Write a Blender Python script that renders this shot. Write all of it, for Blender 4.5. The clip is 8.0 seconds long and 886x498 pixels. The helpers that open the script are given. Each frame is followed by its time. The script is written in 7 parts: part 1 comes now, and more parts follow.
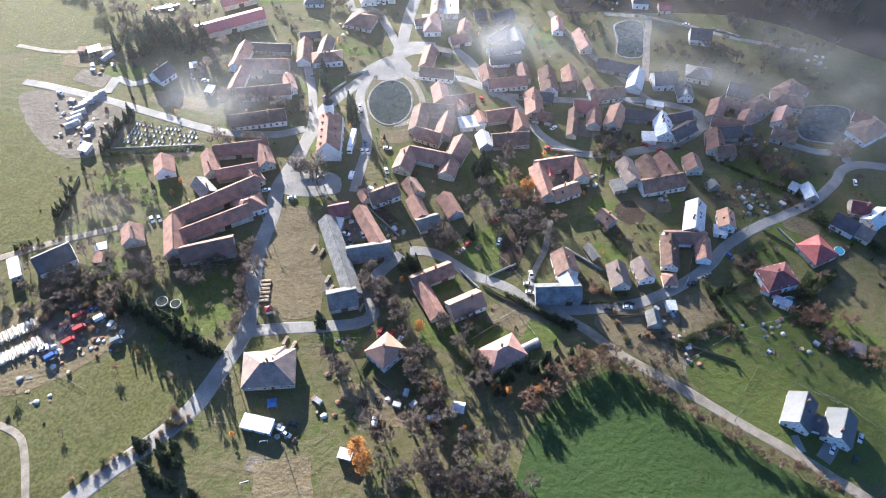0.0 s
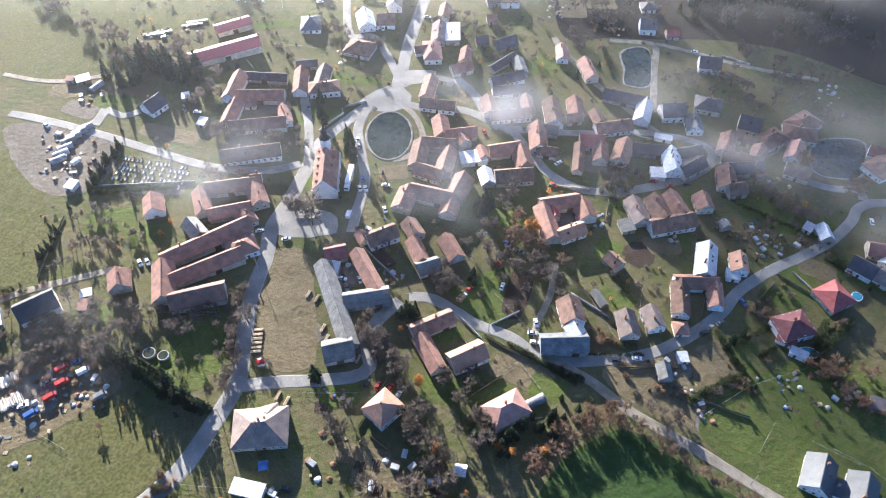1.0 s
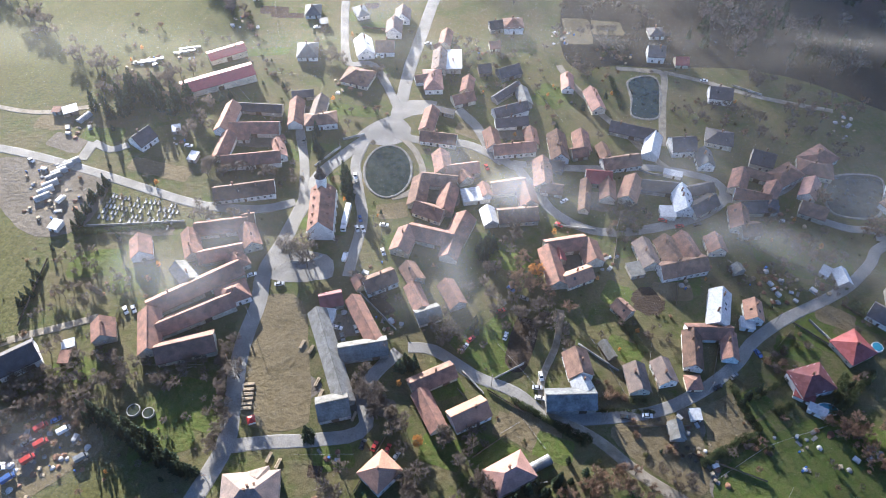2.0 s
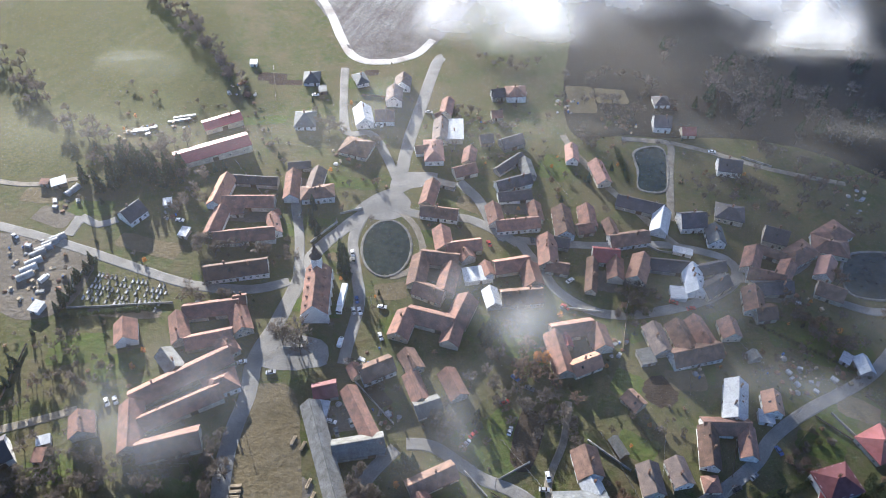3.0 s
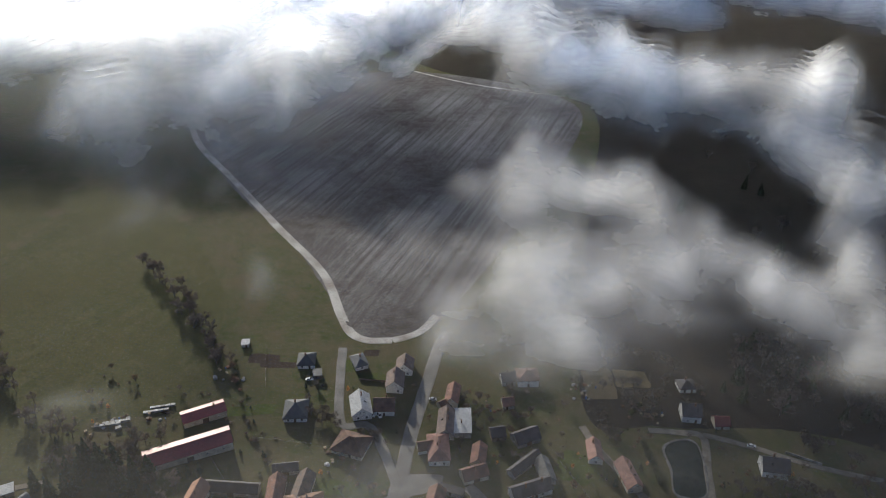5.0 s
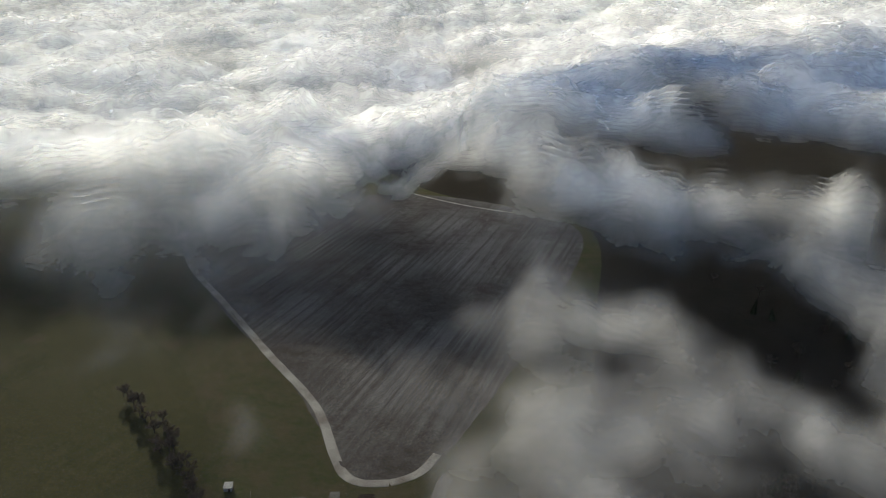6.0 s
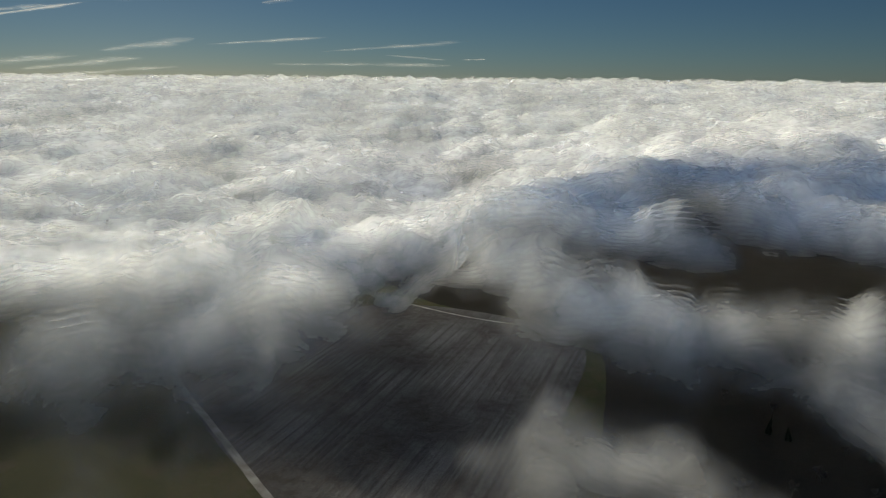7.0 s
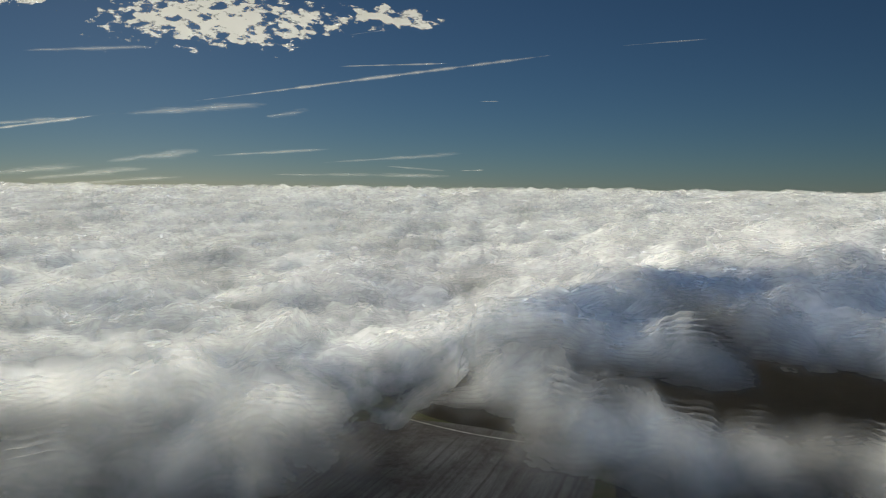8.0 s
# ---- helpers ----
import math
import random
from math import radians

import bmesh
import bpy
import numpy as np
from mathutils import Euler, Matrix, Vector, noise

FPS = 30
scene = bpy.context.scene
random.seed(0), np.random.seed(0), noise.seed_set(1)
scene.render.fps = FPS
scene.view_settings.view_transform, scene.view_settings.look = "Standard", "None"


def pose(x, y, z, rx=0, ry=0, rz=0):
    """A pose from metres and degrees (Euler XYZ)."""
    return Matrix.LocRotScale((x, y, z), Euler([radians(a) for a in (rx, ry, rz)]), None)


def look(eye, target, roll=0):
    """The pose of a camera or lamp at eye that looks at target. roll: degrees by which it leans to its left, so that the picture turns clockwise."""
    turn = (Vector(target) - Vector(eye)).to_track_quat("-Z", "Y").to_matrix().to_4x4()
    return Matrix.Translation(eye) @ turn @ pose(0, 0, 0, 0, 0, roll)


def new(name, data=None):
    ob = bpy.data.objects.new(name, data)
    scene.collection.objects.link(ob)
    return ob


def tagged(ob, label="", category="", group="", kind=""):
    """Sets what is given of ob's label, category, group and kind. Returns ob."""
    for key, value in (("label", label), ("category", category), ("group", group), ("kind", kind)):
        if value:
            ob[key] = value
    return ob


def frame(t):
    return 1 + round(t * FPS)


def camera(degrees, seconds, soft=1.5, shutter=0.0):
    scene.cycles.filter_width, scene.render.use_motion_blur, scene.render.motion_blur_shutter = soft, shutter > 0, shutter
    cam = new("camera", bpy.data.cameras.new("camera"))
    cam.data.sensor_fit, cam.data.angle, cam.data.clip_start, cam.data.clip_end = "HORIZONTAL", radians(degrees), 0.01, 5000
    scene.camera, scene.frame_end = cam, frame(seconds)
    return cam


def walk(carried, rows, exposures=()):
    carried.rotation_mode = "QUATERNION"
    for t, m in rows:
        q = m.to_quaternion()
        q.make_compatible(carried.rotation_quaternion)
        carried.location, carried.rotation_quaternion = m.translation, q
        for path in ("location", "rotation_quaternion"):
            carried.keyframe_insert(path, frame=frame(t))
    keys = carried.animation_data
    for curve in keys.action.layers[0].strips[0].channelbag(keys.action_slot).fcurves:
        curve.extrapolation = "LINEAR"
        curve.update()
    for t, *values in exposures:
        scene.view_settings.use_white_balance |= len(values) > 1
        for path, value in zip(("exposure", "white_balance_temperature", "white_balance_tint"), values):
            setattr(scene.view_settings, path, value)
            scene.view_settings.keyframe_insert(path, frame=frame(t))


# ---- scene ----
cam = camera(62.4, 8.0, soft=1.0)
METRES, EYE, TILT, LEAN, TURN = 184.0, 260.0, -52.1, 0.0, 0.0
ROWS = [
    (0.0, 0.0, 0.0, 0.0, -0.0, 0.0, -0.0),
    (0.5, -0.0008, 0.0382, 0.052, 0.03, 0.08, -0.02),
    (1.0, -0.0025, 0.0773, 0.1047, -0.02, 0.14, -0.12),
    (1.5, -0.003, 0.1176, 0.157, 0.0, 0.17, -0.19),
    (3.0, -0.0092, 0.2389, 0.3124, -0.1, 3.54, -0.51),
    (3.5, -0.0118, 0.2798, 0.3604, -0.09, 8.27, -0.56),
    (4.0, -0.016, 0.3215, 0.4106, -0.09, 12.82, -0.57),
    (4.5, -0.0188, 0.3634, 0.4637, 0.01, 17.1, -0.49),
    (6.0, -0.0439, 0.502, 0.5937, -0.4, 30.91, -0.37),
    (6.5, -0.0462, 0.5271, 0.6432, -0.43, 34.85, -0.24),
    (7.0, -0.0483, 0.5579, 0.6852, -0.53, 39.03, -0.2),
    (7.5, -0.0505, 0.5912, 0.7278, -0.53, 43.27, -0.13),
    (8.0, -0.0527, 0.6261, 0.7713, -0.63, 47.42, -0.18),
]
walk(cam, [(t, pose(0, 0, EYE, TILT, LEAN, TURN) @ pose(METRES * x, METRES * y, METRES * z, 90 + pitch, roll, yaw)) for t, x, y, z, yaw, pitch, roll in ROWS],
     exposures=[(0.0, 2.65, 6150, 12), (1.5, 2.5, 6200, 12), (3.0, 1.95, 6150, 10), (3.5, 1.55, 6250, 9), (4.0, 1.1, 6350, 8), (4.5, 0.65, 6550, 8), (5.8, -0.6, 7000, 5), (6.5, -1.1, 7350, 2), (8.0, -1.2, 7200, 2)])

# ---- light: a low winter sun ahead and to the side, clear sky above the mist ----
SUN_SIDE, SUN_UP = 24.0, 15.5
world = bpy.data.worlds.new("sky")
scene.world = world
world.use_nodes = True
wn = world.node_tree
sky = wn.nodes.new("ShaderNodeTexSky")
sky.sky_type = "NISHITA"
sky.sun_disc = False
sky.sun_elevation = radians(SUN_UP)
sky.sun_rotation = radians(-SUN_SIDE)
sky.altitude = 2500
sky.air_density, sky.dust_density, sky.ozone_density = 1.0, 0.35, 6.0
wn.links.new(sky.outputs["Color"], wn.nodes["Background"].inputs["Color"])
wn.nodes["Background"].inputs["Strength"].default_value = 0.056
scene.cycles.transparent_max_bounces = 64
sun = new("sun", bpy.data.lights.new("sun", "SUN"))
sun.data.energy, sun.data.angle, sun.data.color = 5.0, radians(0.6), (1.0, 0.945, 0.85)
s_dir = Vector((-math.sin(radians(SUN_SIDE)) * math.cos(radians(SUN_UP)), math.cos(radians(SUN_SIDE)) * math.cos(radians(SUN_UP)), math.sin(radians(SUN_UP))))
sun.matrix_world = look(s_dir * 1000, (0, 0, 0))

# ---- materials ----
MATS = {}


def mat(name, col, rough=0.9, metal=0.0, dark=0.55, scale=0.35, fine=4.0, bump=0.0, vary=0.0, tint=None, spec=0.3, thru=0.0):
    """A weathered surface: base colour, a darker or tinted stain colour in large patches, fine grain and a little relief."""
    if name in MATS:
        return MATS[name]
    m = bpy.data.materials.new(name)
    m.use_nodes = True
    n, l = m.node_tree.nodes, m.node_tree.links
    p = n["Principled BSDF"]
    p.inputs["Roughness"].default_value, p.inputs["Metallic"].default_value = rough, metal
    p.inputs["Specular IOR Level"].default_value = spec
    geo = n.new("ShaderNodeNewGeometry")
    big, small = n.new("ShaderNodeTexNoise"), n.new("ShaderNodeTexNoise")
    big.inputs["Scale"].default_value, big.inputs["Detail"].default_value = scale, 5
    small.inputs["Scale"].default_value, small.inputs["Detail"].default_value = fine, 4
    l.new(geo.outputs["Position"], big.inputs["Vector"])
    l.new(geo.outputs["Position"], small.inputs["Vector"])
    ramp = n.new("ShaderNodeValToRGB")
    ramp.color_ramp.elements[0].position, ramp.color_ramp.elements[1].position = 0.36, 0.66
    t = tint or tuple(c * dark for c in col)
    ramp.color_ramp.elements[0].color, ramp.color_ramp.elements[1].color = (*t, 1), (*col, 1)
    l.new(big.outputs["Fac"], ramp.inputs["Fac"])
    grain = n.new("ShaderNodeMapRange")
    grain.inputs["From Min"].default_value, grain.inputs["From Max"].default_value = 0.3, 0.7
    grain.inputs["To Min"].default_value, grain.inputs["To Max"].default_value = 0.78, 1.2
    l.new(small.outputs["Fac"], grain.inputs["Value"])
    mul = n.new("ShaderNodeVectorMath")
    mul.operation = "SCALE"
    l.new(ramp.outputs["Color"], mul.inputs[0])
    last = grain.outputs["Result"]
    if vary:
        info = n.new("ShaderNodeObjectInfo")
        vr = n.new("ShaderNodeMapRange")
        vr.inputs["To Min"].default_value, vr.inputs["To Max"].default_value = 1 - vary, 1 + vary
        l.new(info.outputs["Random"], vr.inputs["Value"])
        both = n.new("ShaderNodeMath")
        both.operation = "MULTIPLY"
        l.new(last, both.inputs[0]), l.new(vr.outputs["Result"], both.inputs[1])
        last = both.outputs["Value"]
    l.new(last, mul.inputs["Scale"])
    l.new(mul.outputs["Vector"], p.inputs["Base Color"])
    if bump:
        b = n.new("ShaderNodeBump")
        b.inputs["Strength"].default_value, b.inputs["Distance"].default_value = 0.6, bump
        l.new(small.outputs["Fac"], b.inputs["Height"])
        l.new(b.outputs["Normal"], p.inputs["Normal"])
    if thru:
        tl, mx = n.new("ShaderNodeBsdfTranslucent"), n.new("ShaderNodeMixShader")
        mx.inputs[0].default_value = thru
        l.new(mul.outputs["Vector"], tl.inputs["Color"])
        l.new(p.outputs[0], mx.inputs[1]), l.new(tl.outputs[0], mx.inputs[2])
        l.new(mx.outputs[0], n["Material Output"].inputs["Surface"])
    MATS[name] = m
    return m


ROOFS = {
    "tile": mat("terracotta_tiles", (0.29, 0.150, 0.112), 0.85, vary=0.25, bump=0.05, fine=2.5, tint=(0.17, 0.100, 0.080)),
    "orange": mat("new_clay_tiles", (0.42, 0.23, 0.155), 0.8, vary=0.15, bump=0.04, fine=2.5, tint=(0.30, 0.17, 0.12)),
    "pink": mat("faded_clay_tiles", (0.40, 0.22, 0.18), 0.8, vary=0.15, bump=0.04, fine=2.5, tint=(0.28, 0.16, 0.13)),
    "brown": mat("brown_concrete_tiles", (0.22, 0.13, 0.095), 0.85, vary=0.3, bump=0.04, fine=2.5, tint=(0.12, 0.075, 0.06)),
    "greybrown": mat("grey_brown_tiles", (0.24, 0.18, 0.15), 0.85, vary=0.2, bump=0.04, fine=2.5, tint=(0.15, 0.12, 0.11)),
    "cement": mat("fibre_cement_sheets", (0.20, 0.198, 0.19), 0.85, vary=0.2, bump=0.04, fine=1.6, tint=(0.13, 0.126, 0.115)),
    "slate": mat("dark_slates", (0.085, 0.075, 0.085), 0.6, vary=0.3, bump=0.03, fine=2.5, tint=(0.055, 0.05, 0.055)),
    "anthracite": mat("anthracite_tiles", (0.10, 0.11, 0.12), 0.55, vary=0.1, bump=0.03, fine=2.5, tint=(0.075, 0.08, 0.09)),
    "metal": mat("pale_sheet_metal", (0.55, 0.56, 0.57), 0.65, 0.1, vary=0.15, fine=1.2, tint=(0.45, 0.46, 0.47)),
    "metaldark": mat("dark_sheet_metal", (0.16, 0.17, 0.18), 0.5, 0.1, vary=0.1, fine=1.2),
    "red": mat("red_tiles", (0.29, 0.085, 0.085), 0.6, vary=0.15, bump=0.03, fine=2.5, tint=(0.22, 0.05, 0.045)),
    "darkred": mat("dark_red_tiles", (0.19, 0.065, 0.07), 0.6, vary=0.2, bump=0.03, fine=2.5, tint=(0.13, 0.04, 0.04)),
    "redmetal": mat("red_sheet_metal", (0.36, 0.08, 0.085), 0.3, 0.0, vary=0.05, fine=1.0, tint=(0.30, 0.08, 0.08), spec=0.6),
}
WALLS = {
    "white": mat("white_plaster", (0.74, 0.73, 0.70), 0.9, vary=0.1, fine=1.5, tint=(0.60, 0.58, 0.55)),
    "cream": mat("cream_plaster", (0.56, 0.50, 0.40), 0.9, vary=0.25, fine=1.5, tint=(0.40, 0.35, 0.28)),
    "grey": mat("grey_render", (0.36, 0.34, 0.32), 0.9, vary=0.25, fine=1.5, tint=(0.24, 0.22, 0.20)),
    "wood": mat("weathered_boards", (0.20, 0.15, 0.11), 0.9, vary=0.25, fine=3.0, tint=(0.12, 0.09, 0.07)),
}
GLASS = mat("window_glass", (0.03, 0.035, 0.04), 0.08, 0.0, spec=0.8)
FRAME_WHITE = mat("white_window_frame", (0.72, 0.71, 0.68), 0.6, vary=0.15)
BRICK = mat("chimney_brick", (0.30, 0.17, 0.12), 0.9, vary=0.3, fine=6)
DOORWOOD = mat("painted_door", (0.14, 0.09, 0.06), 0.7, vary=0.5)
PALE = mat("frosted_track", (0.55, 0.53, 0.50), 0.95, fine=1.2, scale=0.08, tint=(0.30, 0.27, 0.24), bump=0.05)
ASPHALT = mat("worn_asphalt", (0.255, 0.243, 0.226), 0.9, fine=2.0, scale=0.12, tint=(0.175, 0.167, 0.155), bump=0.03)
GRAVEL = mat("gravel_track", (0.27, 0.238, 0.195), 0.95, fine=2.5, scale=0.25, tint=(0.175, 0.15, 0.115), bump=0.05)
KERB = mat("kerb_stone", (0.22, 0.21, 0.19), 0.9)
WATER = mat("pond_water", (0.040, 0.048, 0.032), 0.10, fine=0.4, spec=0.5)
BARK = mat("bark", (0.14, 0.115, 0.10), 0.95, vary=0.3)
TWIG = mat("bare_twigs", (0.20, 0.165, 0.145), 0.95, vary=0.3, fine=1.0, scale=0.2, thru=0.40)
TWIG_RED = mat("reddish_twigs", (0.25, 0.165, 0.12), 0.95, vary=0.3, fine=1.0, scale=0.2, thru=0.40)
NEEDLE = mat("spruce_needles", (0.035, 0.055, 0.03), 0.9, vary=0.3, fine=1.5, thru=0.30)
THUJA = mat("hedge_foliage", (0.06, 0.08, 0.035), 0.9, vary=0.3, fine=1.5, thru=0.35)
LARCH = mat("orange_leaves", (0.62, 0.29, 0.085), 0.9, vary=0.25, fine=1.2, thru=0.50)
SHRUB = mat("dull_green_leaves", (0.10, 0.11, 0.05), 0.9, vary=0.35, fine=1.2, thru=0.45)


def obj(name, verts, faces, material, parent=None, label="", smooth=False):
    me = bpy.data.meshes.new(name)
    me.from_pydata(verts, [], faces)
    me.materials.append(material)
    if smooth:
        me.polygons.foreach_set("use_smooth", [True] * len(me.polygons))
    me.update()
    ob = new(name, me)
    if parent is not None:
        ob.parent = parent
    if label:
        ob["label"] = label
    return ob


def part(name, bm, material, parent=None, label="", smooth=False):
    """Links a bmesh as one mesh object under a thing or under a part."""
    me = bpy.data.meshes.new(name)
    bmesh.ops.recalc_face_normals(bm, faces=bm.faces)
    bm.to_mesh(me)
    bm.free()
    me.materials.append(material)
    if smooth:
        me.polygons.foreach_set("use_smooth", [True] * len(me.polygons))
    ob = new(name, me)
    if parent is not None:
        ob.parent = parent
    if label:
        ob["label"] = label
    return ob


def shared(name, mesh, parent, m, label=""):
    ob = new(name, mesh)
    ob.parent = parent
    ob.matrix_local = m
    if label:
        ob["label"] = label
    return ob


def add_box(bm, cx, cy, cz, sx, sy, sz, m=None, bevel=0.0):
    mm = Matrix.LocRotScale((cx, cy, cz), None, (sx, sy, sz))
    r = bmesh.ops.create_cube(bm, size=1.0, matrix=(m @ mm) if m else mm)
    if bevel:
        es = list({e for v in r["verts"] for e in v.link_edges})
        bmesh.ops.bevel(bm, geom=es, offset=bevel, segments=1, affect="EDGES")


def mesh_of(name, bm, *materials):
    me = bpy.data.meshes.new(name)
    bmesh.ops.recalc_face_normals(bm, faces=bm.faces)
    bm.to_mesh(me)
    bm.free()
    for x in materials:
        me.materials.append(x)
    return me


def clamp(v, a, b):
    return max(a, min(b, v))


def smooth01(a, b, v):
    u = clamp((v - a) / (b - a), 0, 1)
    return u * u * (3 - 2 * u)


def ground_z(x, y):
    """The village lies on a gentle slope that falls to the east and north."""
    return -0.04 * clamp(x, -300, 300) - 0.02 * clamp(y, 0, 480)

# ---- ground, fields, ponds ----
def ground_mat(name, a, b, c, scale=0.03, fine=0.6, stripes=None, stripe_mix=0.3):
    """Turf or soil: three colours mixed by noise at two scales, with mown or drilled lines where stripes gives (angle, spacing)."""
    m = bpy.data.materials.new(name)
    m.use_nodes = True
    n, l = m.node_tree.nodes, m.node_tree.links
    p = n["Principled BSDF"]
    p.inputs["Roughness"].default_value = 0.95
    p.inputs["Specular IOR Level"].default_value = 0.1
    geo = n.new("ShaderNodeNewGeometry")
    facs = []
    for sc, de in ((scale, 6), (fine, 6), (fine * 7, 3)):
        t = n.new("ShaderNodeTexNoise")
        t.inputs["Scale"].default_value, t.inputs["Detail"].default_value, t.inputs["Roughness"].default_value = sc, de, 0.6
        l.new(geo.outputs["Position"], t.inputs["Vector"])
        mr = n.new("ShaderNodeMapRange")
        mr.inputs["From Min"].default_value, mr.inputs["From Max"].default_value = 0.38, 0.62
        l.new(t.outputs["Fac"], mr.inputs["Value"])
        facs.append(mr.outputs["Result"])

    def mix(fac, x, y):
        k = n.new("ShaderNodeMix")
        k.data_type = "RGBA"
        if isinstance(fac, float):
            k.inputs[0].default_value = fac
        else:
            l.new(fac, k.inputs[0])
        for s, v in ((6, x), (7, y)):
            if isinstance(v, tuple):
                k.inputs[s].default_value = (*v, 1)
            else:
                l.new(v, k.inputs[s])
        return k.outputs[2]

    col = mix(facs[0], a, b)
    half = n.new("ShaderNodeMath")
    half.operation, half.inputs[1].default_value = "MULTIPLY", 0.55
    l.new(facs[1], half.inputs[0])
    col = mix(half.outputs[0], col, c)
    if stripes:
        ang, gap, light = stripes
        mp = n.new("ShaderNodeMapping")
        mp.inputs["Rotation"].default_value = (0, 0, radians(ang))
        l.new(geo.outputs["Position"], mp.inputs["Vector"])
        w = n.new("ShaderNodeTexWave")
        w.inputs["Scale"].default_value = 0.314 / gap
        w.inputs["Distortion"].default_value, w.inputs["Detail"].default_value, w.inputs["Detail Scale"].default_value = 2.5, 4, 0.15
        l.new(mp.outputs["Vector"], w.inputs["Vector"])
        sm = n.new("ShaderNodeMath")
        sm.operation = "MULTIPLY"
        thin = n.new("ShaderNodeVectorMath")
        thin.operation, thin.inputs[1].default_value = "MULTIPLY", (0.9 / gap, 0.022 / gap, 0.0)
        l.new(mp.outputs["Vector"], thin.inputs[0])
        tn, tr, both = n.new("ShaderNodeTexNoise"), n.new("ShaderNodeMapRange"), n.new("ShaderNodeMath")
        tn.inputs["Scale"].default_value, tn.inputs["Detail"].default_value, tn.inputs["Roughness"].default_value = 1.0, 5, 0.7
        tr.inputs["From Min"].default_value, tr.inputs["From Max"].default_value = 0.44, 0.68
        tr.inputs["To Max"].default_value = 1.6
        l.new(thin.outputs[0], tn.inputs["Vector"]), l.new(tn.outputs["Fac"], tr.inputs["Value"])
        both.operation, both.inputs[1].default_value = "MULTIPLY_ADD", 0.35
        l.new(w.outputs["Fac"], both.inputs[0]), l.new(tr.outputs["Result"], both.inputs[2])
        both.use_clamp = True
        l.new(both.outputs[0], sm.inputs[0])
        lim = n.new("ShaderNodeMath")
        lim.operation, lim.inputs[1].default_value = "MULTIPLY", stripe_mix
        l.new(facs[0], sm.inputs[1])
        l.new(sm.outputs[0], lim.inputs[0])
        col = mix(lim.outputs[0], col, light)
    sc = n.new("ShaderNodeVectorMath")
    sc.operation = "SCALE"
    gr = n.new("ShaderNodeMapRange")
    gr.inputs["To Min"].default_value, gr.inputs["To Max"].default_value = 0.74, 1.26
    l.new(facs[2], gr.inputs["Value"])
    l.new(gr.outputs["Result"], sc.inputs["Scale"])
    l.new(col, sc.inputs[0])
    l.new(sc.outputs["Vector"], p.inputs["Base Color"])
    bp = n.new("ShaderNodeBump")
    bp.inputs["Strength"].default_value, bp.inputs["Distance"].default_value = 0.5, 0.25
    l.new(facs[1], bp.inputs["Height"])
    l.new(bp.outputs["Normal"], p.inputs["Normal"])
    return m


TURF = ground_mat("village_turf", (0.100, 0.088, 0.046), (0.060, 0.076, 0.022), (0.118, 0.098, 0.060), 0.055, 0.35)
GRASS = ground_mat("meadow_grass", (0.078, 0.077, 0.028), (0.062, 0.070, 0.024), (0.090, 0.083, 0.037), 0.015, 0.12, (25, 6, (0.125, 0.112, 0.058)))
GREEN = ground_mat("winter_wheat", (0.032, 0.061, 0.017), (0.027, 0.051, 0.015), (0.042, 0.061, 0.022), 0.03, 0.4, (-62, 3, (0.048, 0.077, 0.029)))
LAWN = ground_mat("lawn", (0.070, 0.102, 0.022), (0.056, 0.078, 0.022), (0.105, 0.100, 0.040), 0.06, 0.4)
PLOUGH = ground_mat("frosted_ploughland", (0.092, 0.080, 0.072), (0.120, 0.108, 0.100), (0.160, 0.152, 0.148), 0.012, 0.12, (20, 5.5, (0.320, 0.312, 0.312)), 0.6)
SOIL = ground_mat("dug_soil", (0.045, 0.033, 0.026), (0.058, 0.042, 0.032), (0.038, 0.029, 0.023), 0.2, 1.0, (60, 1.2, (0.083, 0.064, 0.051)))
STRAW = ground_mat("dry_grass", (0.141, 0.112, 0.067), (0.102, 0.083, 0.048), (0.173, 0.141, 0.090), 0.08, 0.5)
DIRT = ground_mat("bare_yard", (0.171, 0.147, 0.122), (0.128, 0.110, 0.092), (0.098, 0.086, 0.067), 0.08, 0.5)
# forest ground coloured very dark, with the shade under the cloud put in
SHADED_FLOOR = ground_mat("shaded_leaf_litter", (0.032, 0.026, 0.019), (0.022, 0.020, 0.015), (0.045, 0.036, 0.026), 0.04, 0.5)

gx = [-4800, -2400, -1200, -700, -500, -400] + [-300 + 20 * i for i in range(31)] + [400, 500, 700, 1200, 2400, 4800]
gy = [-4800, -2000, -900, -400, -200, -100] + [20 * i for i in range(25)] + [520, 600, 700, 850, 1000, 1300, 1800, 2600, 3600, 4900]
vs = [(x, y, ground_z(x, y)) for y in gy for x in gx]
fs = [(j * len(gx) + i, j * len(gx) + i + 1, (j + 1) * len(gx) + i + 1, (j + 1) * len(gx) + i) for j in range(len(gy) - 1) for i in range(len(gx) - 1)]
tagged(obj("ground", vs, fs, TURF), "rough olive-brown winter turf round the village", "ground", kind="structure")


def curve_points(pts, step=3.0, closed=False):
    """A smooth line through a few points."""
    P = [Vector((p[0], p[1], 0)) for p in pts]
    out = []
    n = len(P)
    for i in range(n if closed else n - 1):
        if closed:
            a, b, c, d = P[(i - 1) % n], P[i], P[(i + 1) % n], P[(i + 2) % n]
        else:
            a, b, c, d = P[max(i - 1, 0)], P[i], P[i + 1], P[min(i + 2, n - 1)]
        k = max(2, int((c - b).length / step))
        for j in range(k):
            t = j / k
            out.append(0.5 * ((2 * b) + (c - a) * t + (2 * a - 5 * b + 4 * c - d) * t * t + (3 * b - a - 3 * c + d) * t ** 3))
    if not closed:
        out.append(P[-1])
    return out


